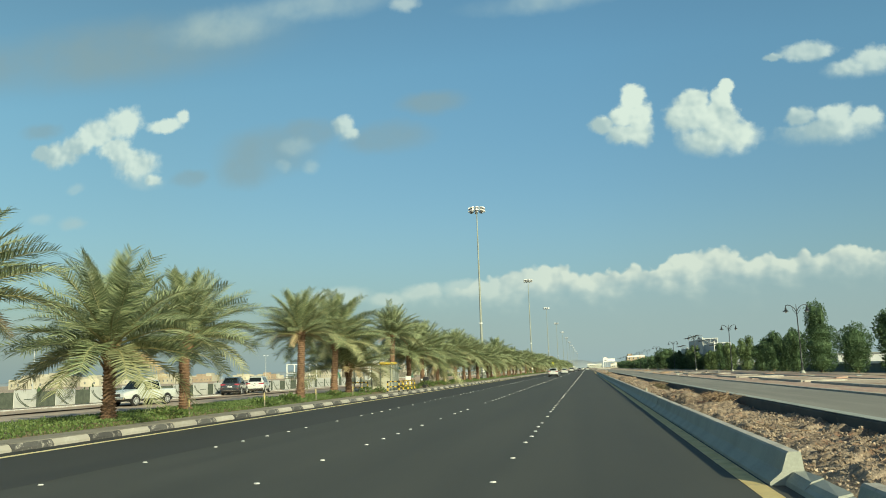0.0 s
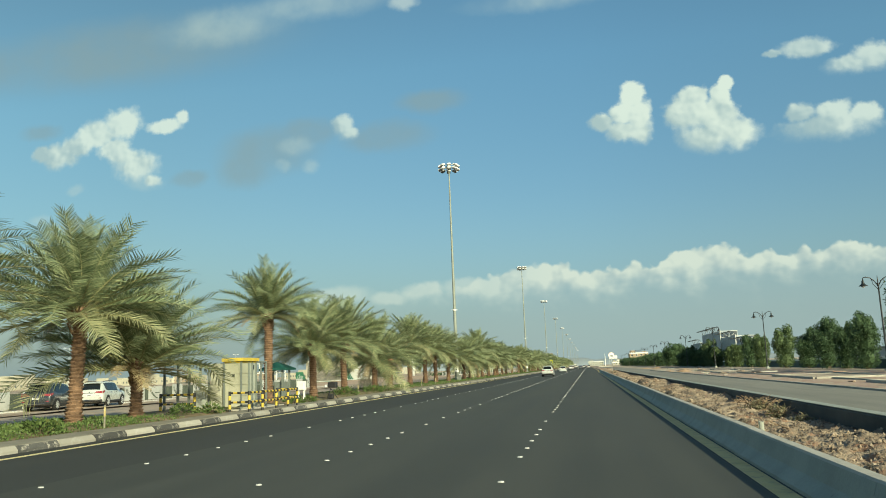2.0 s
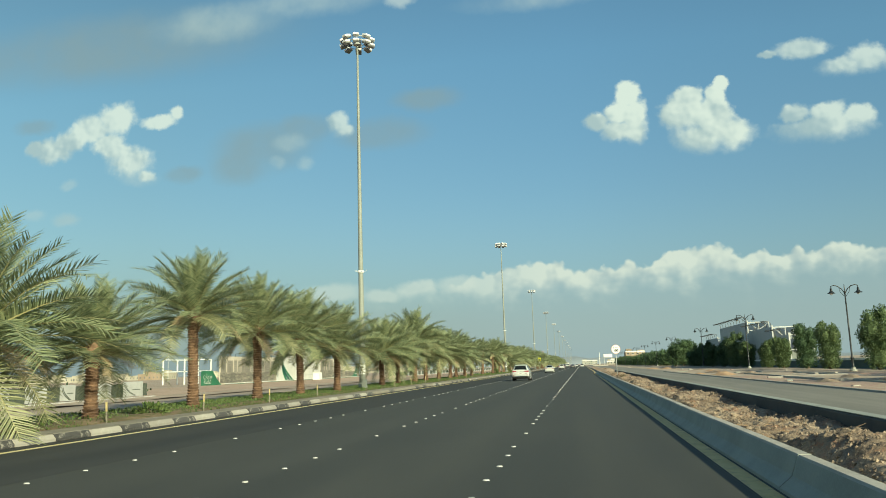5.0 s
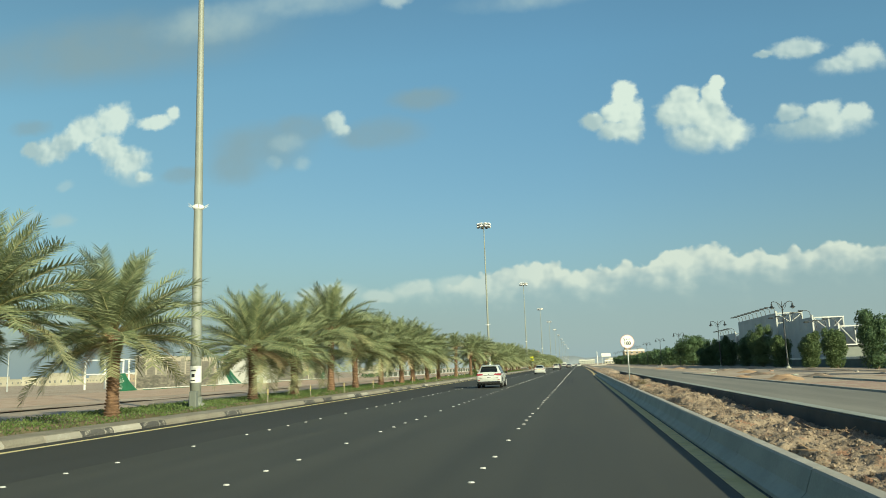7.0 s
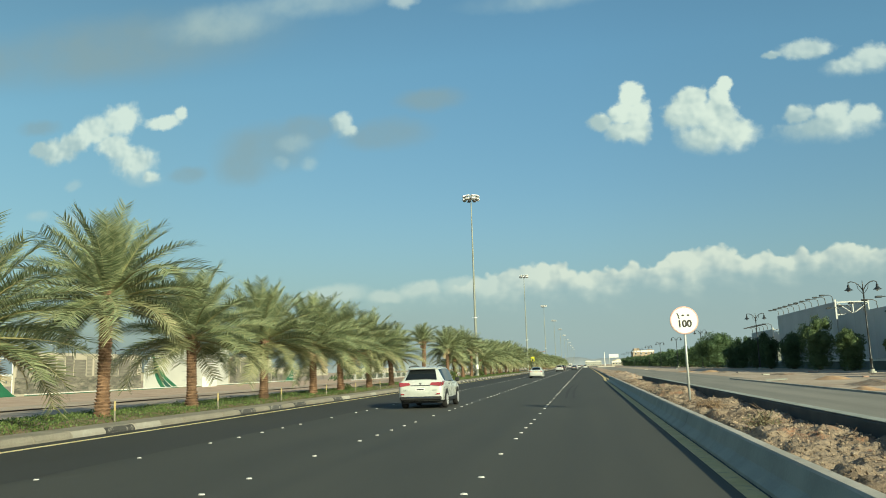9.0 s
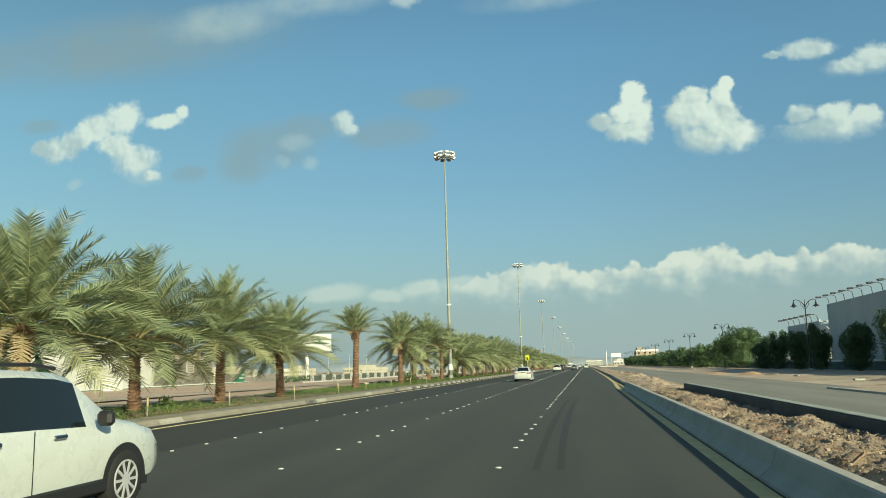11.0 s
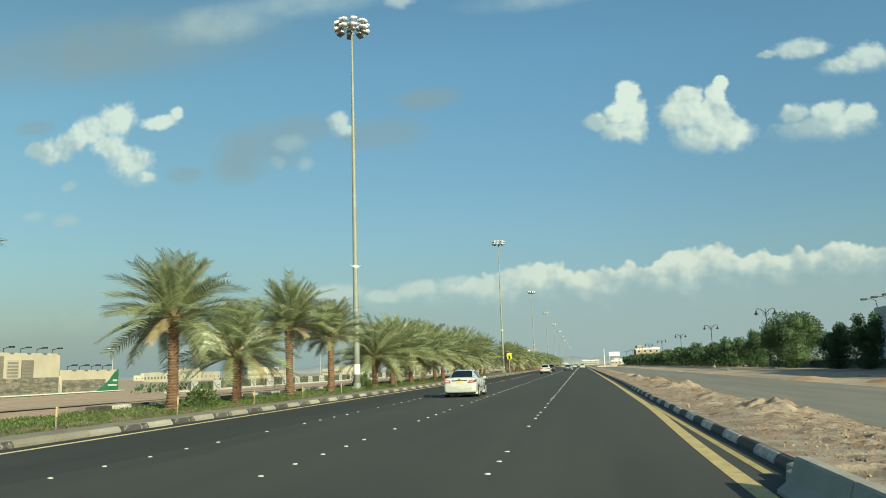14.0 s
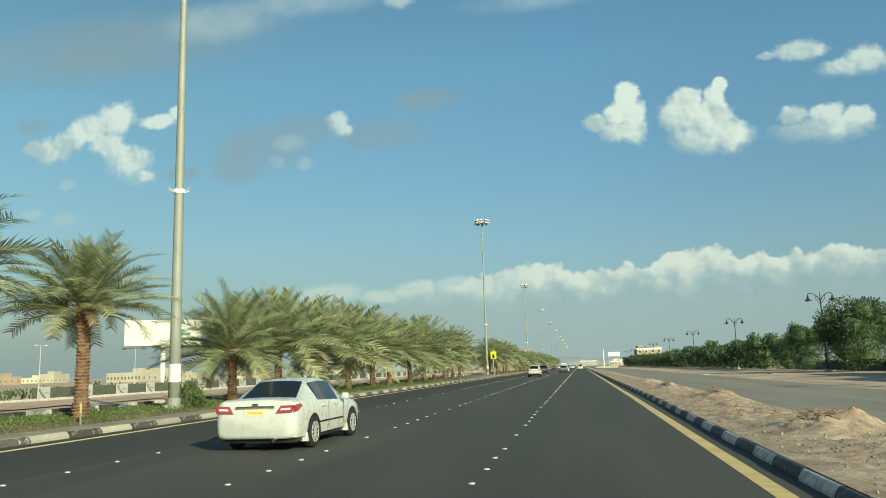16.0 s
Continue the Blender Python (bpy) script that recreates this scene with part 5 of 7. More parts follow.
def mast(y, near=True):
    ob = thing("high_mast_light", "tall tapered grey steel mast with a ring of floodlights", "light mast", "masts along the road", (MAST_ROW, y, 0.2))
    bm = bmesh.new()
    n = 9
    tube(bm, [(0, 0, MAST_TOP * k / n) for k in range(n + 1)], [0.245 - 0.17 * k / n for k in range(n + 1)], 14)
    part("pole", bm, MAST_PAINT, ob, "", True)
    bm = bmesh.new()
    lathe(bm, [(0.42, -0.15), (0.42, 0.04), (0.30, 0.06), (0.29, 0.5)], 16)
    flange = part("base_flange", bm, MAST_PAINT, ob)
    for k in range(8):
        bm = bmesh.new()
        box(bm, -0.012, 0.012, 0.26, 0.40, 0.04, 0.22, m=Matrix.Rotation(k * math.pi / 4, 4, "Z"))
        part("gusset", bm, MAST_PAINT, flange)
    bm = bmesh.new()
    lathe(bm, [(0.243, 1.12), (0.248, 1.13), (0.244, 1.84), (0.236, 1.85)], 16)
    part("white_band", bm, WHITE_PAINT, ob, "white painted band")
    part("band_marks", boxes((-0.10, 0.14, -0.254, -0.236, 1.62, 1.68), (-0.07, 0.07, -0.254, -0.242, 1.36, 1.50), (-0.12, 0.10, -0.254, -0.238, 1.20, 1.25)), BLACK, ob, "dark unreadable marks")
    bm = bmesh.new()
    spikes = []
    lathe(bm, [(0.22, 8.95), (0.25, 9.0), (0.25, 9.12), (0.21, 9.15)], 14)
    for k in range(6):
        a = k * math.pi / 3
        d = Vector((math.cos(a), math.sin(a), 0))
        spike = bmesh.new()
        tube(spike, [d * 0.2 + Vector((0, 0, 9.0)), d * 0.5 + Vector((0, 0, 9.16))], [0.02, 0.012], 5)
        spikes.append(spike)
    collar = part("spiked_collar", bm, WHITE_PAINT, ob, "white spiked collar")
    for spike in spikes:
        part("spike", spike, WHITE_PAINT, collar)
    bm = bmesh.new()
    lathe(bm, [(0.2, MAST_TOP - 0.35), (0.34, MAST_TOP - 0.3), (0.34, MAST_TOP + 0.15), (0.1, MAST_TOP + 0.32)], 12)
    for z in (MAST_TOP - 0.2, MAST_TOP + 0.1):
        pts = [(1.0 * math.cos(a), 1.0 * math.sin(a), z) for a in (2 * math.pi * k / 20 for k in range(21))]
        tube(bm, pts, 0.035, 5, False)
    for k in range(4):
        a = k * math.pi / 2
        tube(bm, [(0, 0, MAST_TOP), (math.cos(a), math.sin(a), MAST_TOP - 0.05)], 0.03, 5)
    part("ring", bm, STEEL, ob)
    for k in range(16):          # two tiers, eight lamps each
        a = 2 * math.pi * (k + 0.25) / 8
        m = pose(math.cos(a) * 0.95, math.sin(a) * 0.95, MAST_TOP + (0.18 if k < 8 else -0.30), 0, 0, math.degrees(a)) @ pose(0, 0, 0, 0, 18, 0)
        bm = bmesh.new()
        box(bm, -0.1, 0.48, -0.25, 0.25, -0.04, 0.15, 0.05, m)
        lamp = part("floodlight", bm, LAMP_WHITE, ob)
        bm = bmesh.new()
        box(bm, -0.08, 0.45, -0.23, 0.23, -0.15, -0.042, 0.02, m)
        part("lens", bm, LAMP_DARK, lamp, "dark glass underside")
    return ob


first_mast = mast(124.1)
for y in (9.0, 239.0, 349.6, 464.0, 580.0, 696.0, 812.0, 930.0, 1050.0, 1180.0, 1320.0, 1460.0):
    copy_thing(first_mast, pose(MAST_ROW, y, 0.2, 0, 0, y) @ Matrix.Diagonal((1, 1, 1.03 if y == 239 else 1.018 if y == 349.6 else 1, 1)))
bm = boxes((-0.16, 0.16, -0.12, 0.12, 0.0, 0.75), bevel=0.02)
ob = tagged(part("junction_box", bm, GREY_STEEL), "grey steel junction box beside the mast", "junction box")
ob.location = (MAST_ROW + 0.5, 123.0, 0.22)


def street_lamp(y):
    ob = thing("street_lamp", "black ornamental street lamp with two bell lanterns", "street lamp", "lamps along the service road", (LAMP_ROW, y, 0.05))
    bm = bmesh.new()
    lathe(bm, [(0.34, 0.0), (0.34, 0.14), (0.22, 0.18), (0.20, 0.34)], 12)
    part("plinth", bm, CONCRETE, ob, "pale concrete plinth")
    bm = bmesh.new()
    lathe(bm, [(0.17, 0.3), (0.17, 0.42), (0.12, 0.5), (0.12, 1.15), (0.16, 1.2), (0.16, 1.3), (0.085, 1.42), (0.075, 4.0), (0.095, 4.05), (0.075, 4.1), (0.06, 7.5), (0.09, 7.55), (0.09, 7.75), (0.05, 7.8), (0.04, 8.25), (0.02, 8.45)], 12)
    part("post", bm, BLACK_IRON, ob, "", True)
    for side in (-1, 1):
        bm = bmesh.new()
        arc = [(0.05, 7.6), (0.28, 8.0), (0.62, 8.28), (0.98, 8.38), (1.22, 8.30), (1.24, 8.05)]
        tube(bm, [(side * x, 0, z) for x, z in arc], 0.045, 6)
        tube(bm, [(side * 0.06, 0, 7.25), (side * 0.42, 0, 7.72), (side * 0.5, 0, 8.15)], 0.025, 5)
        arm = part("arm", bm, BLACK_IRON, ob, "", True)
        bm = bmesh.new()
        lathe(bm, [(0.06, 8.10), (0.10, 8.05), (0.12, 7.85), (0.20, 7.72), (0.36, 7.62), (0.37, 7.58), (0.10, 7.58)], 14, (side * 1.24, 0, 0))
        lantern = part("lantern", bm, BLACK_IRON, arm, "", True)
    for side in (-1, 1):
        bm = bmesh.new()
        lathe(bm, [(0.16, 7.575), (0.15, 7.50), (0.08, 7.44), (0.01, 7.42)], 12, (side * 1.24, 0, 0))
        part("glass_bowl", bm, LAMP_GLASS, ob, "frosted glass bowl", True)
    return ob


lamp_one = street_lamp(101.0)
for y in (53.0, 147.5, 194.5, 240.2, 296.5, 343.0, 391.0, 439.0, 487.0, 535.0, 583.0, 640.0):
    copy_thing(lamp_one, pose(LAMP_ROW, y, 0.05 if y < 500 else -0.1))

# ---------------------------------------------------------------- road signs


def letters(text, size, material, parent, m, depth=0.004, name="lettering"):
    cu = bpy.data.curves.new("lettering", "FONT")
    cu.body, cu.size, cu.align_x, cu.align_y, cu.extrude, cu.offset = text, size, "CENTER", "CENTER", depth, 0.012
    tmp = new("lettering_tmp", cu)
    me = bpy.data.meshes.new_from_object(tmp.evaluated_get(bpy.context.evaluated_depsgraph_get()))
    bpy.data.objects.remove(tmp)
    me.materials.clear()
    me.materials.append(material)
    ob = part(name, me, material, parent)
    ob.matrix_basis = m
    return ob


sign = thing("speed_limit_sign", "round white speed limit sign of 100 on a thin grey post", "road sign", "", (3.30, 143.6, 0.25), 4)
bm = bmesh.new()
tube(bm, [(0, 0.05, -0.2), (0, 0.05, 2.95)], 0.038, 10)
part("post", bm, STEEL, sign, "", True)
disc = bmesh.new()
lathe(disc, [(0.435, 0.012), (0.445, 0.0), (0.435, -0.012)], 40, (0, 0, 2.62), "y")
disc = part("disc", disc, SIGN_RIM, sign, "faded pink-red rim")
face = bmesh.new()
lathe(face, [(0.405, 0.0), (0.405, -0.018)], 40, (0, 0, 2.62), "y")
part("face", face, SIGN_WHITE, disc, "white reflective face")
letters("100", 0.30, SIGN_BLACK, disc, pose(0, -0.02, 2.50, 90, 0, 0), 0.002)
bm = bmesh.new()   # the same number in eastern digits: a slanted stroke and two dots
verts = [bm.verts.new(p) for p in ((-0.235, -0.022, 2.87), (-0.185, -0.022, 2.84), (-0.150, -0.022, 2.76), (-0.135, -0.022, 2.66), (-0.175, -0.022, 2.68), (-0.195, -0.022, 2.77))]
bm.faces.new(verts)
for x in (-0.03, 0.13):
    dot = [bm.verts.new((x + 0.045 * math.cos(a), -0.022, 2.775 + 0.03 * math.sin(a))) for a in (2 * math.pi * k / 10 for k in range(10))]
    bm.faces.new(dot)
bmesh.ops.recalc_face_normals(bm, faces=bm.faces)
part("digits", bm, SIGN_BLACK, disc)

warn = thing("crossing_sign", "yellow-green crossing sign with a dark figure mark on a pole", "road sign", "", (-14.7, 343.0, 0.1))
bm = bmesh.new()
tube(bm, [(0, 0.05, -0.1), (0, 0.05, 4.4)], 0.05, 8)
part("post", bm, STEEL, warn)
plate = part("plate", boxes((-0.5, 0.5, -0.02, 0.02, 2.9, 4.2), bevel=0.01), surface("lime_sign", (0.55, 0.55, 0.02), (0.65, 0.66, 0.03), 1, 20, 0.4, bump=0), warn, "bright yellow-green plate")
part("mark", boxes((-0.2, 0.2, -0.028, -0.022, 3.0, 3.7)), SIGN_BLACK, plate)

# ---------------------------------------------------------------- marker posts in the planting


def marker_post(y):
    ob = thing("marker_post", "thin pale marker post with a yellow band in the planting", "marker post", "marker posts", (-15.3, y, strip_height(-15.3, y) - 0.04), 0)
    ob.rotation_euler = (radians(2.0 * math.sin(y)), radians(2.5 * math.cos(y * 1.7)), 0)
    part("stake", boxes((-0.022, 0.022, -0.022, 0.022, -0.1, 0.78), bevel=0.005), WALK_CONCRETE, ob)
    part("yellow_band", boxes((-0.026, 0.026, -0.026, 0.026, 0.42, 0.72), bevel=0.005), STAKE_YELLOW, ob, "faded yellow band")


for y in (28.0, 35.1, 42.2, 49.2, 76.6, 83.0, 89.8, 96.3, 103.0, 110.0, 128.9, 135.2, 141.7, 149.0, 155.9, 162.9, 169.0, 175.4, 183.0, 190.4, 196.5, 203.6, 210.5, 217.5, 224.0, 231.0, 246.0):
    marker_post(y)

# ---------------------------------------------------------------- utility kiosk and its guard rails
kiosk = thing("utility_kiosk", "cream steel utility cabinets under a yellow roof edge", "utility kiosk", "", (0, 0, 0))
part("slab", boxes((-18.9, -15.12, 58.3, 63.4, 0.12, 0.25)), CONCRETE_WORN, kiosk, "worn concrete slab")
KX, KY = -15.22, 58.75          # road-side corner of the kiosk
KL, KB = -15.97, 60.25          # its inner and its far edge under the roof
for x0, x1, y0, y1, mat in ((-16.69, KL - 0.04, KY + 0.05, KY + 1.2, CREAM), (KL, KX, KY, KY + 0.70, CREAM), (KL, KX, KY + 0.74, KY + 1.08, CREAM_GREY), (KL, KX, KY + 1.12, KB, CREAM_GREY)):
    cab = part("cabinet", boxes((x0, x1, y0, y1, 0.25, 2.26), bevel=0.015), mat, kiosk)
    for k in range(4):
        z = 0.34 + 0.48 * k
        if y0 < KY + 0.1:
            part("panel", boxes((x0 + 0.05, x1 - 0.05, y0 - 0.02, y0 - 0.003, z, z + 0.43), bevel=0.006), mat, cab)
        if x1 == KX:
            part("panel", boxes((x1 + 0.003, x1 + 0.02, y0 + 0.04, y1 - 0.04, z, z + 0.43), bevel=0.006), mat, cab)
part("roof_edge", boxes((KL - 0.1, KX + 0.14, KY - 0.14, KB + 0.14, 2.32, 2.47), (KL - 0.02, KX + 0.05, KY - 0.05, KB + 0.05, 2.26, 2.32), bevel=0.01), YELLOW, kiosk, "bright yellow roof edge")
for x, y in ((-16.73, KY), (KL - 0.02, KY - 0.03), (KX + 0.03, KY - 0.03), (KX + 0.03, KY + 0.72), (KX + 0.03, KY + 1.10), (KX + 0.03, KB + 0.03)):
    part("frame_post", boxes((x - 0.035, x + 0.035, y - 0.035, y + 0.035, 0.25, 2.31)), GREY_STEEL, kiosk, "dark green-grey steel post")
part("notice", boxes((-15.62, -15.50, KY - 0.035, KY - 0.022, 1.64, 1.76)), SIGN_BLACK, kiosk, "small dark notice")
part("notice", boxes((KX + 0.022, KX + 0.034, KB - 0.3, KB - 0.18, 1.95, 2.15)), SIGN_BLACK, kiosk, "small dark notice")
cage = thing("steel_frame_cage", "open dark steel frame standing beside the cabinets", "steel frame", "", (0, 0, 0))
for x, y in ((-15.3, 60.45), (-15.3, 61.05), (-15.3, 61.65), (-16.4, 60.45), (-16.4, 61.65)):
    part("post", boxes((x - 0.035, x + 0.035, y - 0.035, y + 0.035, 0.2, 2.28)), GREY_STEEL, cage)
for spec in ((-15.33, -15.27, 60.45, 61.65, 2.28, 2.34), (-16.43, -16.37, 60.45, 61.65, 2.28, 2.34), (-16.37, -15.33, 61.62, 61.68, 2.28, 2.34), (-16.37, -15.33, 60.42, 60.48, 2.28, 2.34), (-15.33, -15.27, 60.49, 61.01, 1.25, 1.30)):
    part("bar", boxes(spec), GREY_STEEL, cage)
cage2 = thing("steel_frame_cage", "open dark steel frame beside the plain cabinet", "steel frame", "", (0, 0, 0))
for x, y in ((-18.7, 58.45), (-18.05, 58.45), (-17.6, 58.6), (-18.7, 59.6), (-17.6, 59.6)):
    part("post", boxes((x - 0.045, x + 0.045, y - 0.045, y + 0.045, 0.2, 2.28)), GREY_STEEL, cage2)
for spec in ((-18.7, -17.6, 58.5, 58.56, 2.28, 2.34), (-18.7, -17.6, 59.57, 59.63, 2.28, 2.34), (-18.0, -17.65, 58.52, 58.57, 1.45, 1.50)):
    part("bar", boxes(spec), GREY_STEEL, cage2)
cab = thing("perforated_cabinet", "pale cabinet with a perforated front panel", "cabinet", "", (0, 0, 0))
part("body", boxes((-17.47, -16.78, 58.80, 59.7, 0.25, 1.12), bevel=0.02), CREAM, cab)
part("vent_panel", boxes((-17.42, -16.83, 58.78, 58.796, 0.36, 1.04)), CREAM_GREY, cab)


def guard_rail(name_label, posts, z_rails=(0.58, 0.97)):
    """Round rails on posts, black pipe with yellow bands."""
    ob = thing("guard_rail", name_label, "guard rail", "striped guard rails", (0, 0, 0))

    def ringed(name, a, b, r, step):
        a, b = Vector(a), Vector(b)
        n = max(3, round((b - a).length / step))
        bm = bmesh.new()
        tube(bm, [a, b], r, 10)
        pipe = part(name, bm, BLACK, ob, "black painted pipe")
        for k in range(1, n, 2):
            bm = bmesh.new()
            tube(bm, [a.lerp(b, k / n), a.lerp(b, (k + 1) / n)], r + 0.003, 10)
            part("yellow_band", bm, YELLOW, pipe, "yellow painted band")

    for x, y in posts:
        ringed("post", (x, y, 0.12), (x, y, 1.04), 0.056, 0.17)
    for (xa, ya), (xb, yb) in zip(posts, posts[1:]):
        for z in z_rails:
            ringed("rail", (xa, ya, z), (xb, yb, z), 0.043, 0.19)


guard_rail("black and yellow striped pipe guard rail before the kiosk", [(-15.1, 57.45), (-14.2, 57.4), (-14.16, 58.65), (-14.14, 60.1), (-14.15, 61.5), (-14.2, 62.8), (-15.2, 62.7)])
guard_rail("black and yellow striped pipe guard rail beside the palm", [(-18.55, 57.9), (-16.65, 57.35)])

# ---------------------------------------------------------------- green-roofed shelter with cabinets
shelter = thing("green_roofed_shelter", "small open shelter with a green pyramid roof", "shelter", "", (0, 0, 0))
for x in (-18.3, -17.3):
    for y in (68.5, 69.5):
        part("post", boxes((x - 0.05, x + 0.05, y - 0.05, y + 0.05, 0.2, 2.05)), GREY_STEEL, shelter)
bm = bmesh.new()
rim = [bm.verts.new(p) for p in ((-18.6, 68.2, 1.95), (-17.0, 68.2, 1.95), (-17.0, 69.8, 1.95), (-18.6, 69.8, 1.95))]
rim2 = [bm.verts.new(v.co + Vector((0, 0, 0.1))) for v in rim]
ridge = [bm.verts.new((-17.8, 68.8, 2.42)), bm.verts.new((-17.8, 69.2, 2.42))]
bm.faces.new(rim[::-1])
for k in range(4):
    bm.faces.new((rim[k], rim[(k + 1) % 4], rim2[(k + 1) % 4], rim2[k]))
for fc in ((rim2[0], rim2[1], ridge[0]), (rim2[1], rim2[2], ridge[1], ridge[0]), (rim2[2], rim2[3], ridge[1]), (rim2[3], rim2[0], ridge[0], ridge[1])):
    bm.faces.new(fc)
bmesh.ops.recalc_face_normals(bm, faces=bm.faces)
part("roof", bm, GREEN_ROOF, shelter, "dark green pitched metal roof")
for y0, y1 in ((68.7, 69.3),):
    ob = thing("grey_cabinet", "grey steel equipment cabinet under the shelter", "cabinet", "shelter cabinets", (-17.6, (y0 + y1) / 2, 0.24))
    part("body", boxes((-0.3, 0.3, -0.33, 0.33, 0, 1.05), bevel=0.02), GREY_STEEL, ob)
    part("door", boxes((0.302, 0.32, -0.28, 0.28, 0.08, 0.98), bevel=0.005), GREY_STEEL, ob)
    part("front_door", boxes((-0.25, 0.25, -0.35, -0.332, 0.08, 0.98), bevel=0.005), GREY_STEEL, ob)
box_white = thing("white_meter_box", "white meter box on two short legs", "meter box", "", (-15.9, 67.8, 0.24))
part("case", boxes((-0.23, 0.23, -0.16, 0.16, 0.55, 1.05), bevel=0.02), WHITE_PAINT, box_white)
part("door", boxes((-0.19, 0.19, -0.178, -0.162, 0.59, 1.01), bevel=0.004), WHITE_PAINT, box_white)
for x in (-0.16, 0.16):
    part("leg", boxes((x - 0.04, x + 0.04, -0.06, 0.06, -0.08, 0.55)), WHITE_PAINT, box_white)
unit = thing("roadside_camera", "black roadside camera unit on a tripod with a pale lamp", "camera", "", (-14.75, 69.4, 0.19))
for a in (0.4, 2.5, 4.6):
    bm = bmesh.new()
    tube(bm, [(0, 0, 0.62), (math.cos(a) * 0.42, math.sin(a) * 0.42, 0.0)], [0.025, 0.02], 6)
    part("leg", bm, BLACK, unit)
part("housing", boxes((-0.12, 0.36, -0.2, 0.2, 0.66, 0.98), bevel=0.03), BLACK, unit)
part("lamp", boxes((-0.34, -0.13, -0.12, 0.12, 0.68, 0.84), bevel=0.03), LAMP_WHITE, unit, "pale flash lamp")
part("battery_bag", boxes((-0.16, 0.16, -0.14, 0.14, 0.02, 0.3), bevel=0.05), BLACK, unit)

# ---------------------------------------------------------------- left: site fence, hoardings, houses
wall = structure("low_wall_left", boxes((-35.3, -35.0, -20, 126, -0.1, 0.12), (-43.3, -43.0, 258, 700, -0.1, 0.16)), KERB_WHITE, "low white-painted kerb wall before the site fence", "wall")


def site_fence(x, y0, y1, period, width, z0, z1, seed):
    rng = random.Random(seed)
    fence = thing("site_fence", "site fence of pale printed panels and dark mesh", "fence", "", (0, 0, 0))
    part("mesh", boxes((x - 0.03, x + 0.0, y0, y1, z0, z1 - 0.12)), MESH_DARK, fence, "dark green mesh")
    y = y0 + 0.6
    panel = None
    while y < y1 - width:
        w = width * rng.choice((0.8, 1.0, 1.0, 1.35))
        ob = part("panel", boxes((x + 0.03, x + 0.08, y, y + w, z0, z1 + rng.uniform(-0.05, 0.06)), bevel=0.01), PANEL_GREY, fence)
        bm = bmesh.new()
        arc = [(x + 0.086, y + 0.1 + 0.5 * w * s * s, z0 + (z1 - z0) * (0.85 - 0.8 * s)) for s in (0, 0.25, 0.5, 0.75, 1.0)]
        for k in range(2):
            q = [bm.verts.new((px, py + 0.16 * k, pz)) for px, py, pz in arc] + [bm.verts.new((px, py + 0.16 * k + 0.07 * (1 + 0.3 * i), pz)) for i, (px, py, pz) in reversed(list(enumerate(arc)))]
            bm.faces.new(q)
        part("printed_swoosh", bm, MESH_DARK, ob)
        part("printed_line", boxes((x + 0.081, x + 0.086, y + w * 0.45, y + w * 0.85, z0 + 0.45 * (z1 - z0), z0 + 0.5 * (z1 - z0))), MESH_DARK, ob)
        y += period + rng.uniform(-0.3, 0.5)
    return fence


site_fence(-37.0, 8, 128, 3.6, 2.1, 0.1, 1.25, 1)
site_fence(-46.0, 268, 330, 5.6, 2.0, 0.0, 1.08, 2)
site_fence(-46.0, 332, 470, 6.4, 2.3, 0.0, 1.15, 3)

# bushes behind the fence
rnd = random.Random(9)
pts = []
for i in range(7000):
    y = rnd.choice((rnd.uniform(10, 130), rnd.uniform(260, 420)))
    x = (-38.5 if y < 200 else -47) + rnd.uniform(-1.5, 0.8)
    h = 0.7 + 0.8 * max(0, lump(0, y, 2.5, 4))
    pts.append(((x, y, rnd.uniform(0.0, h)), (0, 0, 1)))
v, f = leaf_cloud(pts, 0.4, rnd, 0.2)
tagged(part("hedge", mesh_of("hedge", v, f, TREE_DARK), TREE_DARK), "dark uneven hedge behind the site fence", "hedge", "", "stuff")

HX = -64.0
board_base = structure("hoarding_base", boxes((HX + 0.3, HX + 0.6, 197.5, 282, -0.4, 0.05)), GREEN_BOARD, "green painted base board along the hoardings", "fence")
structure("hoarding_ledge", boxes((HX + 0.25, HX + 0.7, 197.5, 282, 0.05, 0.14)), WHITE_PAINT, "white ledge on the hoarding's base", "fence")


PRINT_TONES = [surface(f"print_tone_{k}", (a, a * 0.93, a * 0.76), (a + 0.08, (a + 0.08) * 0.93, (a + 0.08) * 0.76), 0.6, 9, 0.5, bump=0.0) for k, a in enumerate((0.20, 0.27, 0.36, 0.15))]
PRINT_DARK = surface("print_windows", (0.17, 0.16, 0.13), (0.26, 0.245, 0.20), 0.7, 8, 0.5, bump=0.0)


def hoarding_lamps(parent, y0, y1, z, n):
    for k in range(n):
        y = y0 + (y1 - y0) * (k + 0.5) / n
        bm = bmesh.new()
        tube(bm, [(HX, y, z - 0.2), (HX, y, z + 0.45), (HX + 0.9, y, z + 0.6)], 0.05, 5)
        arm = part("lamp_arm", bm, BLACK_IRON, parent)
        part("lamp_head", boxes((HX + 0.8, HX + 1.3, y - 0.25, y + 0.25, z + 0.5, z + 0.68), bevel=0.04), BLACK_IRON, arm)


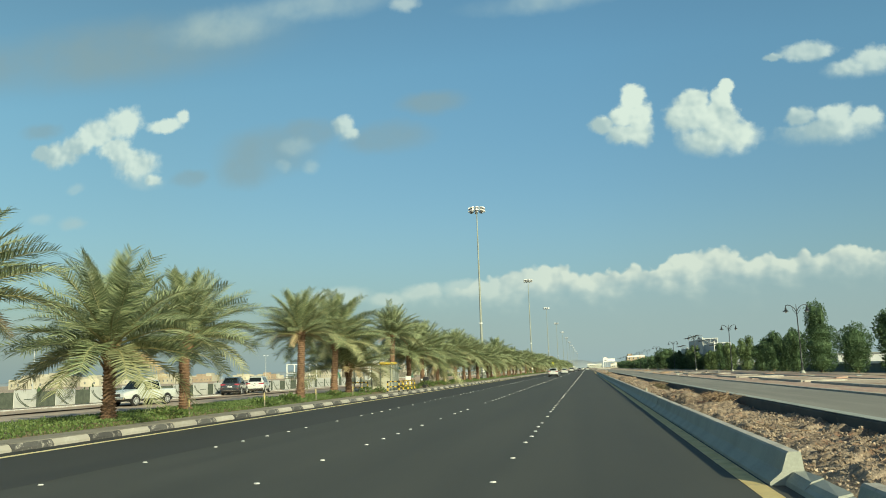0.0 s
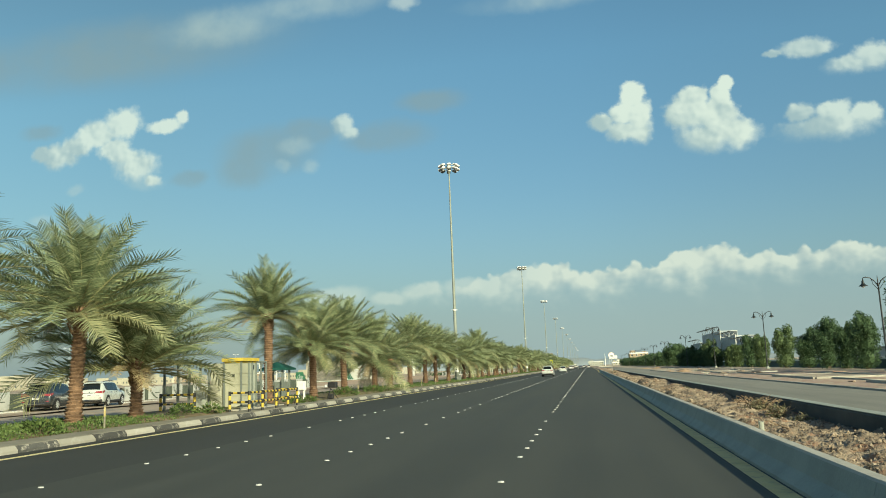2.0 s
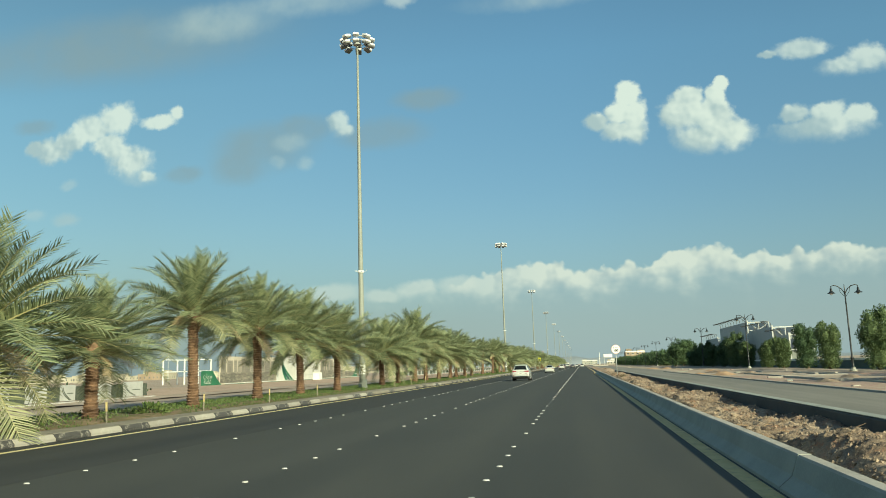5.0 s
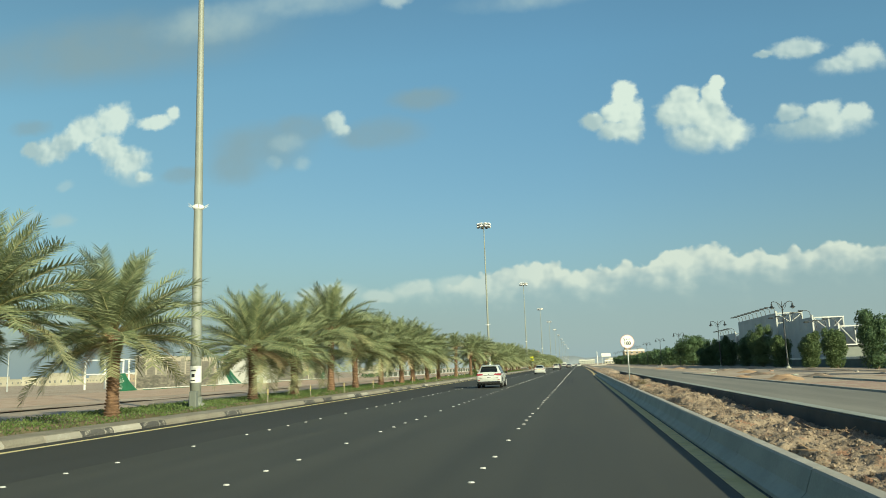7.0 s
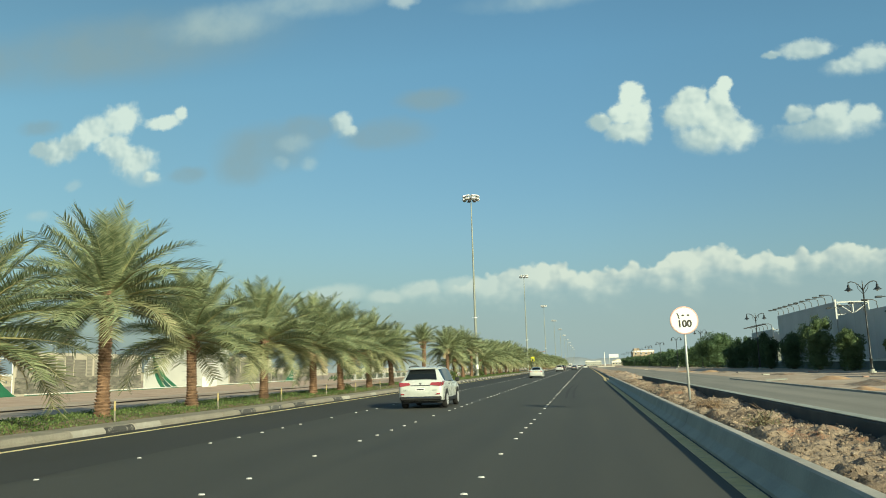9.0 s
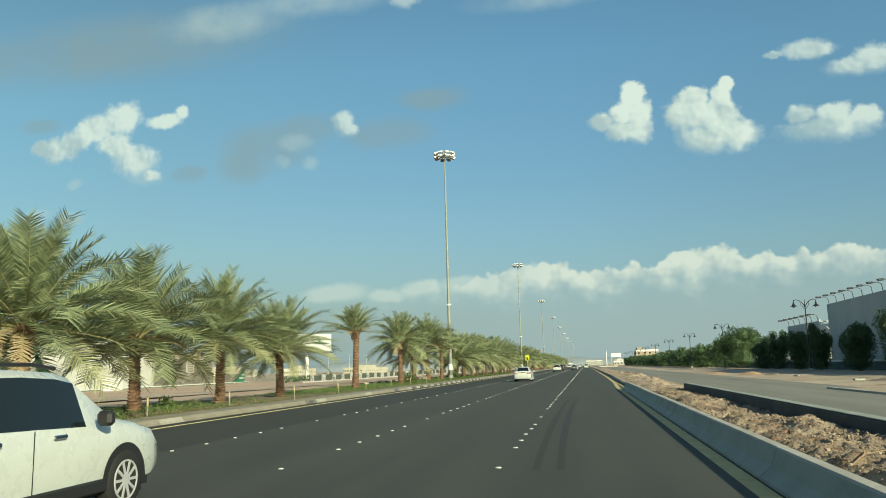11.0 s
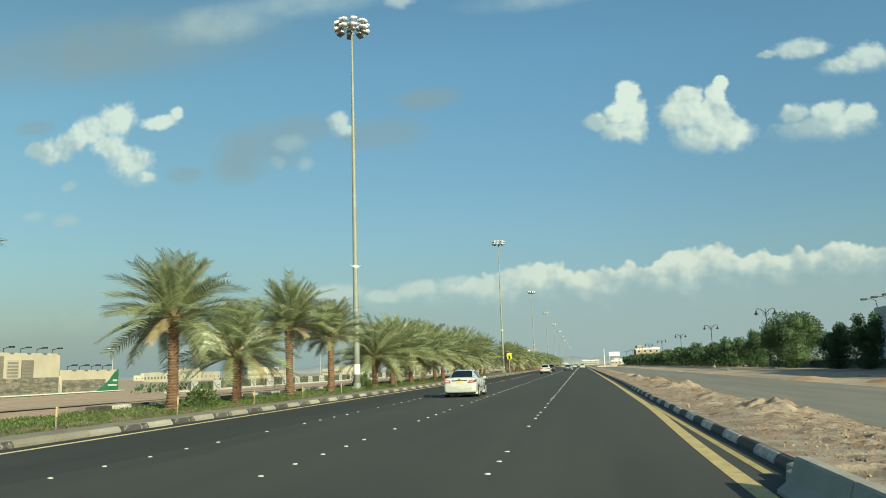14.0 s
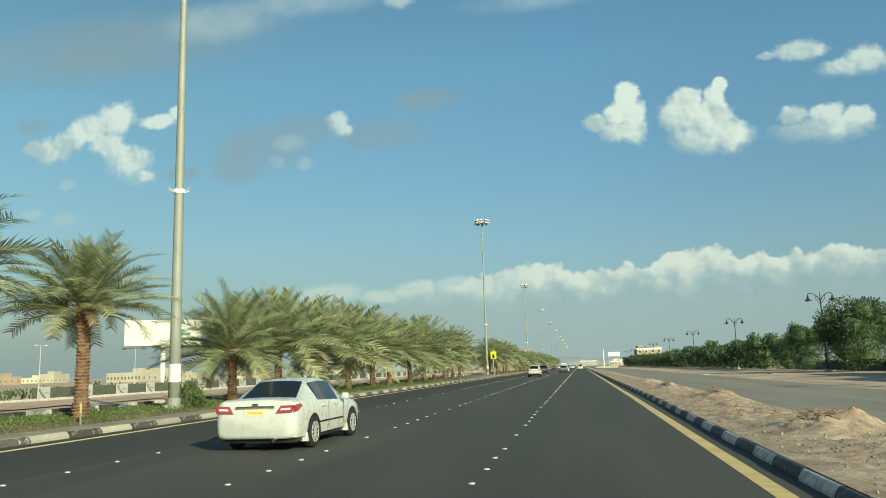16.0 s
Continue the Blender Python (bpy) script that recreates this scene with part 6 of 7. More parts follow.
def printed_hoarding(y0, y1, z, seed, lamps, plain_end=0.0):
    """A board printed with a pale street front, darker ground floor and trees."""
    rng = random.Random(seed)
    ob = thing("printed_hoarding", "hoarding printed with pale apartment blocks over a dark street", "hoarding", "site hoardings", (0, 0, 0))
    part("board", boxes((HX - 0.1, HX + 0.1, y0, y1, -0.3, z)), HOARD_BEIGE, ob)
    part("street_print", boxes((HX + 0.1, HX + 0.115, y0 + 0.1, y1 - 0.1, 0.2, z * 0.42)), HOARD_DARK, ob, "dark printed street")
    y = y0 + 0.3
    while y < y1 - 1.5 - plain_end:
        w = rng.uniform(1.2, 2.6)
        top = z * rng.uniform(0.82, 0.95)
        tower = part("tower_print", boxes((HX + 0.118, HX + 0.13, y, min(y + w, y1 - 0.2), z * 0.40, top)), rng.choice(PRINT_TONES), ob)
        n = 5
        for k in range(n):
            zz = z * 0.44 + (top - z * 0.46) * k / n
            part("window_band", boxes((HX + 0.132, HX + 0.138, y + 0.15, min(y + w, y1 - 0.2) - 0.15, zz, zz + 0.22)), PRINT_DARK, tower)
        y += w + rng.uniform(0.1, 0.5)
    hoarding_lamps(ob, y0, y1, z, lamps)


printed_hoarding(196, 221.6, 5.0, 5, 6)
printed_hoarding(250, 269, 5.0, 6, 7, 5)
board = thing("white_hoarding", "tall white hoarding with curved green stripes", "hoarding", "site hoardings", (0, 0, 0))
bm = bmesh.new()
outline = [(222.4, -0.3), (249.4, -0.3), (249.4, 6.3), (230, 6.6), (227, 6.3), (224.5, 5.0), (222.6, 3.2)]
a = [bm.verts.new((HX + 0.2, y, z)) for y, z in outline]
b = [bm.verts.new((HX - 0.1, y, z)) for y, z in outline]
bm.faces.new(a)
bm.faces.new(b[::-1])
for k in range(len(outline)):
    bm.faces.new((a[k], b[k], b[(k + 1) % len(outline)], a[(k + 1) % len(outline)]))
bmesh.ops.recalc_face_normals(bm, faces=bm.faces)
part("board", bm, HOARD_WHITE, board)
for k in range(3):
    bm = bmesh.new()
    lo, hi = [], []
    for i in range(9):
        s = i / 8
        z = 5.6 - 1.1 * k - (5.8 - 1.1 * k) * s
        y = 224.0 + 0.3 * k + (7.0 - 2.2 * k) * s * s
        lo.append(bm.verts.new((HX + 0.215, y, z)))
        hi.append(bm.verts.new((HX + 0.215, y + 0.5 + 1.0 * s, z)))
    for i in range(8):
        bm.faces.new((lo[i], hi[i], hi[i + 1], lo[i + 1]))
    part("green_stripe", bm, GREEN_ROOF if k == 1 else GREEN_BOARD, board, "green curved stripe")
for z, y0, y1 in ((3.3, 234, 244), (2.4, 233, 246), (1.0, 233, 246), (1.0, 247, 248)):
    part("writing_bar", boxes((HX + 0.205, HX + 0.22, y0, y1, z, z + 0.16)), PANEL_GREY, board, "faint unreadable writing")
hoarding_lamps(board, 236, 249, 6.4, 4)
low_board = thing("low_hoarding", "lower hoarding with a dark print and green corner", "hoarding", "site hoardings", (0, 0, 0))
part("board", boxes((HX - 0.1, HX + 0.1, 269.4, 281.4, -0.3, 2.95)), HOARD_BEIGE, low_board)
part("print", boxes((HX + 0.1, HX + 0.115, 269.6, 278.5, 0.2, 1.7)), HOARD_DARK, low_board, "dark printed crowd of roofs")
bm = bmesh.new()
tri = [bm.verts.new((HX + 0.125, y, z)) for y, z in ((276.0, -0.1), (281.4, -0.1), (281.4, 3.1), (280.6, 2.7), (279.0, 1.4))]
bm.faces.new(tri)
green = part("green_corner", bm, GREEN_BOARD, low_board, "green corner with pale writing")
part("writing_bar", boxes((HX + 0.13, HX + 0.14, 279.0, 281.1, 0.75, 0.98), (HX + 0.13, HX + 0.14, 280.1, 281.1, 1.35, 1.6)), HOARD_WHITE, green)
hoarding_lamps(low_board, 269.4, 279, 2.95, 4)
cabinet = thing("white_cabinet", "white cabinet standing before the hoarding", "cabinet", "", (-58, 231, -0.05))
part("body", boxes((-0.7, 0.7, -1.1, 1.1, 0.0, 1.6), bevel=0.03), WHITE_PAINT, cabinet)
part("door", boxes((0.702, 0.72, -0.9, 0.9, 0.2, 1.45)), WHITE_PAINT, cabinet)

billboard = thing("billboard", "large white billboard on a single white post", "billboard", "", (-69, 328.5, -0.2), -60)
bm = bmesh.new()
tube(bm, [(0, 0, -0.2), (0, 0, 7.2)], 0.42, 16)
part("post", bm, WHITE_PAINT, billboard, "", True)
part("face", boxes((0.25, 0.55, -6.1, 6.1, 7.0, 11.3), bevel=0.03), BILLBOARD_WHITE, billboard)
part("frame", boxes((-0.5, 0.25, -6.0, 6.0, 6.8, 11.1)), GREY_STEEL, billboard)
part("catwalk", boxes((0.3, 1.5, -6.1, 6.1, 6.62, 6.72)), BLACK_IRON, billboard)
for y in range(-6, 7, 3):
    part("lamp", boxes((1.3, 1.9, y - 0.3, y + 0.3, 6.45, 6.62), bevel=0.03), BLACK_IRON, billboard)
part("writing_bar", boxes((0.552, 0.56, -3.4, 1.2, 9.0, 9.22)), PANEL_GREY, billboard, "faint unreadable writing")
part("writing_bar", boxes((0.552, 0.56, -5.7, -5.1, 10.4, 10.8)), PANEL_GREY, billboard, "faint unreadable writing")
part("green_mark", boxes((0.552, 0.56, 1.8, 4.3, 8.7, 9.2), (0.552, 0.56, 2.8, 3.4, 9.3, 9.7)), GREEN_BOARD, billboard, "small green printed mark")


def villa(x, y, w, d, h, material, seed):
    """A flat-roofed house with parapet, recessed windows and a roof room."""
    rng = random.Random(seed)
    ob = thing("villa", "cream plastered flat-roofed villa with small dark windows", "house", "villas beyond the site", (x, y, -0.1), rng.uniform(-8, 8))
    walls = bmesh.new()
    box(walls, -w / 2, w / 2, -d / 2, d / 2, 0, h)
    for spec in ((-w / 2, w / 2, -d / 2, -d / 2 + 0.25, h, h + 0.8), (-w / 2, w / 2, d / 2 - 0.25, d / 2, h, h + 0.8), (w / 2 - 0.25, w / 2, -d / 2 + 0.26, d / 2 - 0.26, h, h + 0.8)):
        box(walls, *spec)
    box(walls, -w / 4, w / 5, -d / 5, d / 4, h + 0.01, h + 2.6)
    part("wall", walls, material, ob)
    n = max(2, int(d / 4))
    for storey in range(max(1, int(h / 3.3))):
        for k in range(n):
            yy = -d / 2 + d * (k + 0.5) / n
            zz = 1.1 + 3.3 * storey
            win = part("window", boxes((w / 2 - 0.02, w / 2 + 0.06, yy - 0.65, yy + 0.65, zz, zz + 1.4)), material, ob)
            part("pane", boxes((w / 2 + 0.062, w / 2 + 0.07, yy - 0.52, yy + 0.52, zz + 0.12, zz + 1.28)), WINDOW_HAZED, win)
            xx = -w / 2 + w * (k + 0.5) / n
            win = part("window", boxes((xx - 0.6, xx + 0.6, -d / 2 - 0.06, -d / 2 + 0.02, zz, zz + 1.4)), material, ob)
            part("pane", boxes((xx - 0.47, xx + 0.47, -d / 2 - 0.07, -d / 2 - 0.062, zz + 0.12, zz + 1.28)), WINDOW_HAZED, win)


rnd = random.Random(17)
i = 0
for y in range(150, 1000, 33):
    x = -(225 + 0.20 * y) + rnd.uniform(-40, 40)
    villa(x, y + rnd.uniform(-8, 8), rnd.uniform(10, 16), rnd.uniform(12, 26), rnd.choice((3.0, 3.3, 3.6, 5.2)), PLASTER_DULL if i % 9 == 4 else PLASTER, 200 + i)
    i += 1
for y in range(130, 480, 48):
    villa(-255 + rnd.uniform(-25, 25), y, rnd.uniform(9, 13), rnd.uniform(10, 20), rnd.choice((3.2, 3.6)), PLASTER, 260 + y)
villa(-185, 520, 16, 40, 3.2, PLASTER, 301)
villa(-180, 610, 14, 40, 3.4, PLASTER, 302)
villa(-170, 730, 16, 50, 3.4, PLASTER, 303)


def far_lamp(x, y, h):
    ob = thing("far_street_lamp", "thin pale double-armed street lamp beyond the site", "street lamp", "lamps beyond the site", (x, y, -0.1))
    bm = bmesh.new()
    tube(bm, [(0, 0, 0), (0, 0, h)], [0.13, 0.07], 6)
    part("post", bm, STEEL, ob)
    part("arm", boxes((-0.05, 0.05, -1.6, 1.6, h - 0.05, h + 0.05)), STEEL, ob)
    for s in (-1, 1):
        part("head", boxes((-0.14, 0.14, s * 1.2, s * 2.0, h - 0.08, h + 0.08), bevel=0.03), LAMP_WHITE, ob)


for k in range(16):
    far_lamp(-118 - 3 * (k % 3), 110 + 42 * k, 9.5 + 0.5 * (k % 3))
# structure of pale columns on the site
frame_site = thing("steel_site_frame", "pale steel frame under construction behind the hoarding", "steel frame", "", (-84, 246, 0))
for k in range(3):
    for x in (0, -5):
        part("column", boxes((x - 0.12, x + 0.12, -26 + 6 * k, -25.76 + 6 * k, -0.2, 5.2)), WHITE_PAINT, frame_site)
for x in (0, -5):
    for z in (2.6, 5.2):
        part("beam", boxes((x - 0.12, x + 0.12, -26, -13.7, z, z + 0.22)), WHITE_PAINT, frame_site)
green_board = thing("green_site_board", "green board with pale writing and a curved edge", "sign board", "site hoardings", (0, 0, 0))
bm = bmesh.new()
edge = [(188.9, -0.6), (197.4, -0.6), (195.6, 0.2), (194.2, 1.1), (193.2, 2.0), (192.9, 2.45), (188.9, 2.45)]
a = [bm.verts.new((HX + 0.34, y, z)) for y, z in edge]
b = [bm.verts.new((HX + 0.16, y, z)) for y, z in edge]
bm.faces.new(a)
bm.faces.new(b[::-1])
for k in range(len(edge)):
    bm.faces.new((a[k], b[k], b[(k + 1) % len(edge)], a[(k + 1) % len(edge)]))
bmesh.ops.recalc_face_normals(bm, faces=bm.faces)
part("board", bm, GREEN_BOARD, green_board)
# two words, in presentation forms and drawn from right to left
for body, y, z in (("\ufe95\ufe8e\ufee3\ufeaa\ufea7", 189.3, 1.15), ("\ufe94\ufee0\ufee3\ufe8e\ufeb7", 189.5, 0.25)):
    curve = bpy.data.curves.new("writing", "FONT")
    curve.body, curve.size, curve.extrude = body, 1.15, 0.005
    text = new("writing_source", curve)
    bpy.context.view_layer.update()
    me = bpy.data.meshes.new_from_object(text.evaluated_get(bpy.context.evaluated_depsgraph_get()))
    bpy.data.objects.remove(text)
    me.materials.append(HOARD_WHITE)
    ob = part("writing", me, None, green_board, "white painted writing")
    ob.matrix_basis = Matrix(((0, 0, 1, HX + 0.36), (1, 0, 0, y), (0, 1, 0, z), (0, 0, 0, 1)))

# ---------------------------------------------------------------- right: wall, hall, far buildings
structure("boundary_wall_right", boxes((31.3, 31.6, 40, 330, 0.0, 1.0)), TEAL_WALL, "dark teal boundary wall behind the trees", "wall")
structure("boundary_wall_cap", boxes((31.2, 31.7, 40, 330, 1.0, 1.25)), WHITE_PAINT, "white coping along the boundary wall", "wall")
shed = thing("low_shed", "low grey-blue shed behind the boundary wall", "shed", "", (46, 100, 0))
part("wall", boxes((-5, 5, -13, 13, 0, 3.0)), HALL_GREY, shed)
part("roof", boxes((-5.3, 5.3, -13.3, 13.3, 3.0, 3.25)), GREY_STEEL, shed)
shed2 = thing("low_shed", "long low grey shed behind the boundary wall", "shed", "", (46, 160, 0))
part("wall", boxes((-5, 5, -22, 22, 0, 2.4)), HALL_GREY, shed2)
part("roof", boxes((-5.3, 5.3, -22.3, 22.3, 2.4, 2.6)), GREY_STEEL, shed2)
BOARD_X = 32.0


def clad_board(y0, y1, z, depth, truss_low, lamps, label, slope=0.0):
    """A tall double-faced board: grey sheets on both sides, the steel truss open at its near end, lamps along the top."""
    ob = thing("clad_display_board", label, "display board", "grey display boards", (BOARD_X, y0, 0))
    n = max(2, round((y1 - y0) / 3.2))
    for k in range(n):
        ya, yb = (y1 - y0) * k / n, (y1 - y0) * (k + 1) / n
        part("sheet", boxes((0, 0.12, ya + 0.01, yb - 0.01, 0, z), bevel=0.012), HALL_GREY, ob)
    part("back_face", boxes((depth - 0.12, depth, 0, y1 - y0, 0, z)), HALL_GREY, ob)
    part("end_face", boxes((0.13, depth - 0.13, 0.15, 0.3, 0, truss_low)), GREY_STEEL, ob, "dark grey sheeted end")
    part("far_end", boxes((0.13, depth - 0.13, y1 - y0 - 0.3, y1 - y0 - 0.1, 0, z - 0.2)), HALL_GREY, ob)
    post = bmesh.new()
    box(post, -0.10, 0.10, -0.30, -0.10, 0, z + 0.25)
    part("corner_post", post, TRUSS_PAINT, ob, "white painted steel post")
    for zz in (truss_low + 0.12, z - 0.1):
        part("chord", boxes((0.15, depth, -0.30, -0.10, zz - 0.075, zz + 0.075)), TRUSS_PAINT, ob, "white painted steel chord")
    m = 2
    for k in range(m + 1):
        x = 0.2 + (depth - 0.3) * k / m
        if k:
            part("upright", boxes((x - 0.06, x + 0.06, -0.26, -0.14, truss_low + 0.24, z - 0.22)), TRUSS_PAINT, ob, "white painted steel upright")
        if k < m:
            bm = bmesh.new()
            x2 = 0.2 + (depth - 0.3) * (k + 1) / m
            tube(bm, [(x, -0.2, truss_low + 0.2), (x2, -0.2, z - 0.2)] if k % 2 else [(x, -0.2, z - 0.2), (x2, -0.2, truss_low + 0.2)], 0.055, 6)
            part("brace", bm, TRUSS_PAINT, ob, "white painted steel brace")
    for k in range(lamps):
        y = 0.8 + (y1 - y0 - 1.6) * k / max(1, lamps - 1)
        bm = bmesh.new()
        tube(bm, [(0.1, y, z - 0.1), (0.0, y, z + 0.75), (-0.35, y, z + 0.95), (-1.1, y, z + 0.95)], 0.05, 5)
        arm = part("lamp_arm", bm, BLACK_IRON, ob, "thin dark lamp arm")
        part("lamp_head", boxes((-1.5, -0.9, y - 0.24, y + 0.24, z + 0.82, z + 1.02), bevel=0.04), BLACK_IRON, arm)
    return ob


GREY_BOARD = "tall grey clad display board with white end truss and lamps"
clad_board(223.2, 253.0, 8.55, 4.0, 6.75, 10, GREY_BOARD)
clad_board(204.2, 222.6, 6.75, 4.0, 4.6, 5, GREY_BOARD)
clad_board(194.0, 203.6, 5.1, 3.6, 2.6, 3, "lower grey clad display board with white end truss")
clad_board(257.0, 274.0, 6.6, 4.0, 4.2, 6, "long grey clad display board with lamps along its top")


def apartment(x, y, w, d, storeys, material, label, name="apartment_building"):
    ob = thing(name, label, "building", "", (x, y, -0.1))
    h = storeys * 3.3
    part("wall", boxes((-w / 2, w / 2, -d / 2, d / 2, 0, h), (-w / 2 + 1, -w / 6, -d / 3, d / 3, h, h + 2.4), (w / 5, w / 2 - 1, -d / 3, d / 4, h, h + 1.4)), material, ob)
    part("parapet", boxes((-w / 2 - 0.15, w / 2 + 0.15, -d / 2 - 0.15, -d / 2 + 0.25, h - 0.3, h + 0.7)), WHITE_PAINT, ob)
    n = max(3, int(w / 3.5))
    for s in range(storeys):
        for k in range(n):
            xx = -w / 2 + w * (k + 0.5) / n
            z = 1.0 + 3.3 * s
            win = part("window", boxes((xx - 0.8, xx + 0.8, -d / 2 - 0.08, -d / 2 + 0.02, z, z + 1.6)), WHITE_PAINT, ob)
            part("pane", boxes((xx - 0.65, xx + 0.65, -d / 2 - 0.09, -d / 2 - 0.082, z + 0.14, z + 1.46)), WINDOW_DARK, win)


apartment(42.5, 705, 15, 22, 3, PLASTER_DULL, "orange-tan plastered building with uneven roofline", "tan_building")
apartment(62, 715, 16, 18, 2, PLASTER, "cream building beside the tan one")
apartment(31, 900, 9, 10, 1, PLASTER, "white building at the end of the road")
apartment(70, 860, 30, 16, 2, PLASTER, "long cream building behind the hedge")
apartment(38, 1050, 12, 12, 1, CONCRETE_WORN, "white block far down the road")
apartment(-30, 1300, 22, 16, 1, CONCRETE, "pale block at the far end of the road")
apartment(14, 1420, 26, 16, 2, CONCRETE, "pale blocks closing the road far away")
apartment(58, 1350, 22, 14, 2, PLASTER, "white block far behind the junction")
sign_post = thing("white_sign_board", "white sign board on posts far ahead", "sign board", "", (21.0, 690, 0))
part("board", boxes((-3.4, 3.4, -0.2, 0.2, 6.0, 8.6), bevel=0.05), WHITE_PAINT, sign_post)
for x in (-3, 3):
    part("post", boxes((x - 0.15, x + 0.15, -0.1, 0.1, 0, 5.8)), STEEL, sign_post)
pylon = thing("white_pylon", "slim white pylon far ahead beside the road", "pylon", "", (13.6, 655, 0))
bm = bmesh.new()
tube(bm, [(0, 0, -0.1), (0, 0, 9.8)], [0.38, 0.16], 10)
part("shaft", bm, WHITE_PAINT, pylon)
structure("junction_wall", boxes((6.5, 15, 520, 520.4, 0.0, 0.6)), CONCRETE_WORN, "low white wall across the end of the service road", "wall")
crane = thing("tower_crane", "small orange and white crane arm far over the palms", "crane", "", (-38, 760, 0))
part("tower", boxes((-0.35, 0.35, -0.35, 0.35, 0, 13)), STEEL, crane)
part("jib", boxes((-3, 6, -0.3, 0.3, 13.0, 13.4)), surface("crane_orange", (0.45, 0.20, 0.10), (0.55, 0.27, 0.14), 1, 8, 0.6), crane, "faded orange jib")
part("cab", boxes((-0.8, 0.8, -1, 1, 11.4, 13.0)), WHITE_PAINT, crane)

# raised parking islands with kerbs on the paved strip
for x, y0, y1, w in ((15.1, 36, 57, 5.5), (15.1, 84, 96, 4.5), (15.4, 118, 132, 5.0), (15.2, 60, 74, 3.0)):
    ob = thing("parking_island", "low raised island of broken pavers with concrete kerb", "parking island", "parking islands", (x, 0, 0))
    part("kerb", boxes((-0.12, 0.1, y0, y1, -0.02, 0.17), (0.1, w, y0 - 0.12, y0 + 0.1, -0.02, 0.17), (0.1, w, y1 - 0.1, y1 + 0.12, -0.02, 0.17), bevel=0.015), CONCRETE_WORN, ob)
    part("fill", boxes((0.12, w, y0 + 0.12, y1 - 0.12, -0.02, 0.13)), SAND, ob)

structure("paver_kerb", boxes((11.9, 12.05, -20, 185.9, -0.05, 0.10)), CONCRETE_WORN, "low worn kerb between service road and pavers", "kerb")
structure("paver_kerb_inner", boxes((16.2, 16.35, 20, 150, -0.05, 0.12), (21.0, 21.15, 20, 150, -0.05, 0.10)), CONCRETE, "low kerbs dividing the paved strip", "kerb")


def sand_heap(x, y, r, h, seed, material, label):
    """A low spilled heap with uneven flanks."""
    n, v, f = 18, [], []
    for j in range(n + 1):
        for i in range(n + 1):
            px, py = (2 * i / n - 1) * r, (2 * j / n - 1) * r * 1.7
            q = min(1.0, math.hypot(px / r, py / (r * 1.7)))
            z = h * max(0.0, 1 - q ** 1.6) * (1 + 0.5 * lump(x + px, y + py, 0.5, seed)) - 0.05 * q
            v.append((px, py, z))
    for j in range(n):
        for i in range(n):
            k = j * (n + 1) + i
            f.append((k, k + 1, k + n + 2, k + n + 1))
    ob = tagged(part("sand_mound", mesh_of("sand_mound", v, f, material, True), material), label, "sand mound", "spilled mounds")
    ob.location = (x, y, 0.03)


ORANGE_SAND = surface("orange_sand", (0.42, 0.25, 0.13), (0.55, 0.37, 0.22), 1.2, 14, 0.95, bump=0.7, reach=0.04)
for i, (x, y, r, h) in enumerate(((14.1, 149.3, 1.3, 0.28), (15.9, 164.5, 1.6, 0.25), (13.6, 145.2, 0.9, 0.18), (17.1, 152.0, 1.2, 0.22), (17.0, 229.4, 1.5, 0.3), (18.1, 224.5, 1.0, 0.2), (13.0, 157.5, 0.8, 0.15),
                                  (17.4, 121.9, 1.0, 0.3), (17.7, 115.7, 0.9, 0.25), (14.6, 117.4, 0.8, 0.2), (15.0, 238.9, 1.6, 0.22), (18.4, 196.0, 1.4, 0.2), (17.6, 178.0, 1.2, 0.22))):
    sand_heap(x, y, r, h, i, ORANGE_SAND if i % 2 == 0 else EARTH, "low mound of spilled orange sand" if i % 2 == 0 else "low mound of brown sandy earth")
rnd = random.Random(66)
for i in range(40):
    ln, w, h = rnd.uniform(0.2, 0.8), rnd.uniform(0.08, 0.2), rnd.uniform(0.05, 0.13)
    bm = boxes((-w, w, -ln, ln, 0, h), bevel=0.02)
    for vert in bm.verts:
        vert.co += Vector((noise.noise(vert.co * 3 + Vector((i, 0, 0))), noise.noise(vert.co * 3 + Vector((0, i, 0))), 0)) * 0.06
    ob = tagged(part("kerb_fragment", bm, (CONCRETE_WORN, CONCRETE, PAVERS)[i % 3]), "broken kerb fragment lying on the paved strip", "rubble", "kerb fragments")
    ob.matrix_basis = pose(rnd.uniform(13.2, 24.4), rnd.uniform(40, 185) if i < 32 else rnd.uniform(190, 300), 0.02, rnd.uniform(-4, 4), rnd.uniform(-4, 4), rnd.choice((0, 90)) + rnd.gauss(0, 18))


# hills behind everything
hv, hf = [], []
n = 160
for i in range(n + 1):
    a = -1.35 + 2.5 * i / n
    d = 4300
    h = 38 + 62 * max(0, lump(a * 3.0, 0, 1.0, 5)) + 26 * lump(a * 12, 0, 1, 7) + 8 * lump(a * 50, 0, 1, 9)
    h *= 0.35 + 0.65 * min(1.0, max(0.0, (0.35 - abs(a + 0.12)) * 6))
    for z, r in ((-20, d), (max(h, 2), d + 60), (-20, d + 160)):
        hv.append((math.sin(a) * r, math.cos(a) * r, z))
for i in range(n):
    for k in range(2):
        hf.append((i * 3 + k, i * 3 + 3 + k, i * 3 + 4 + k, i * 3 + 1 + k))
tagged(part("far_hills", mesh_of("far_hills", hv, hf, HILL, True), HILL), "hazy grey-blue hills on the horizon", "backdrop", "", "structure")

# ---------------------------------------------------------------- vehicles


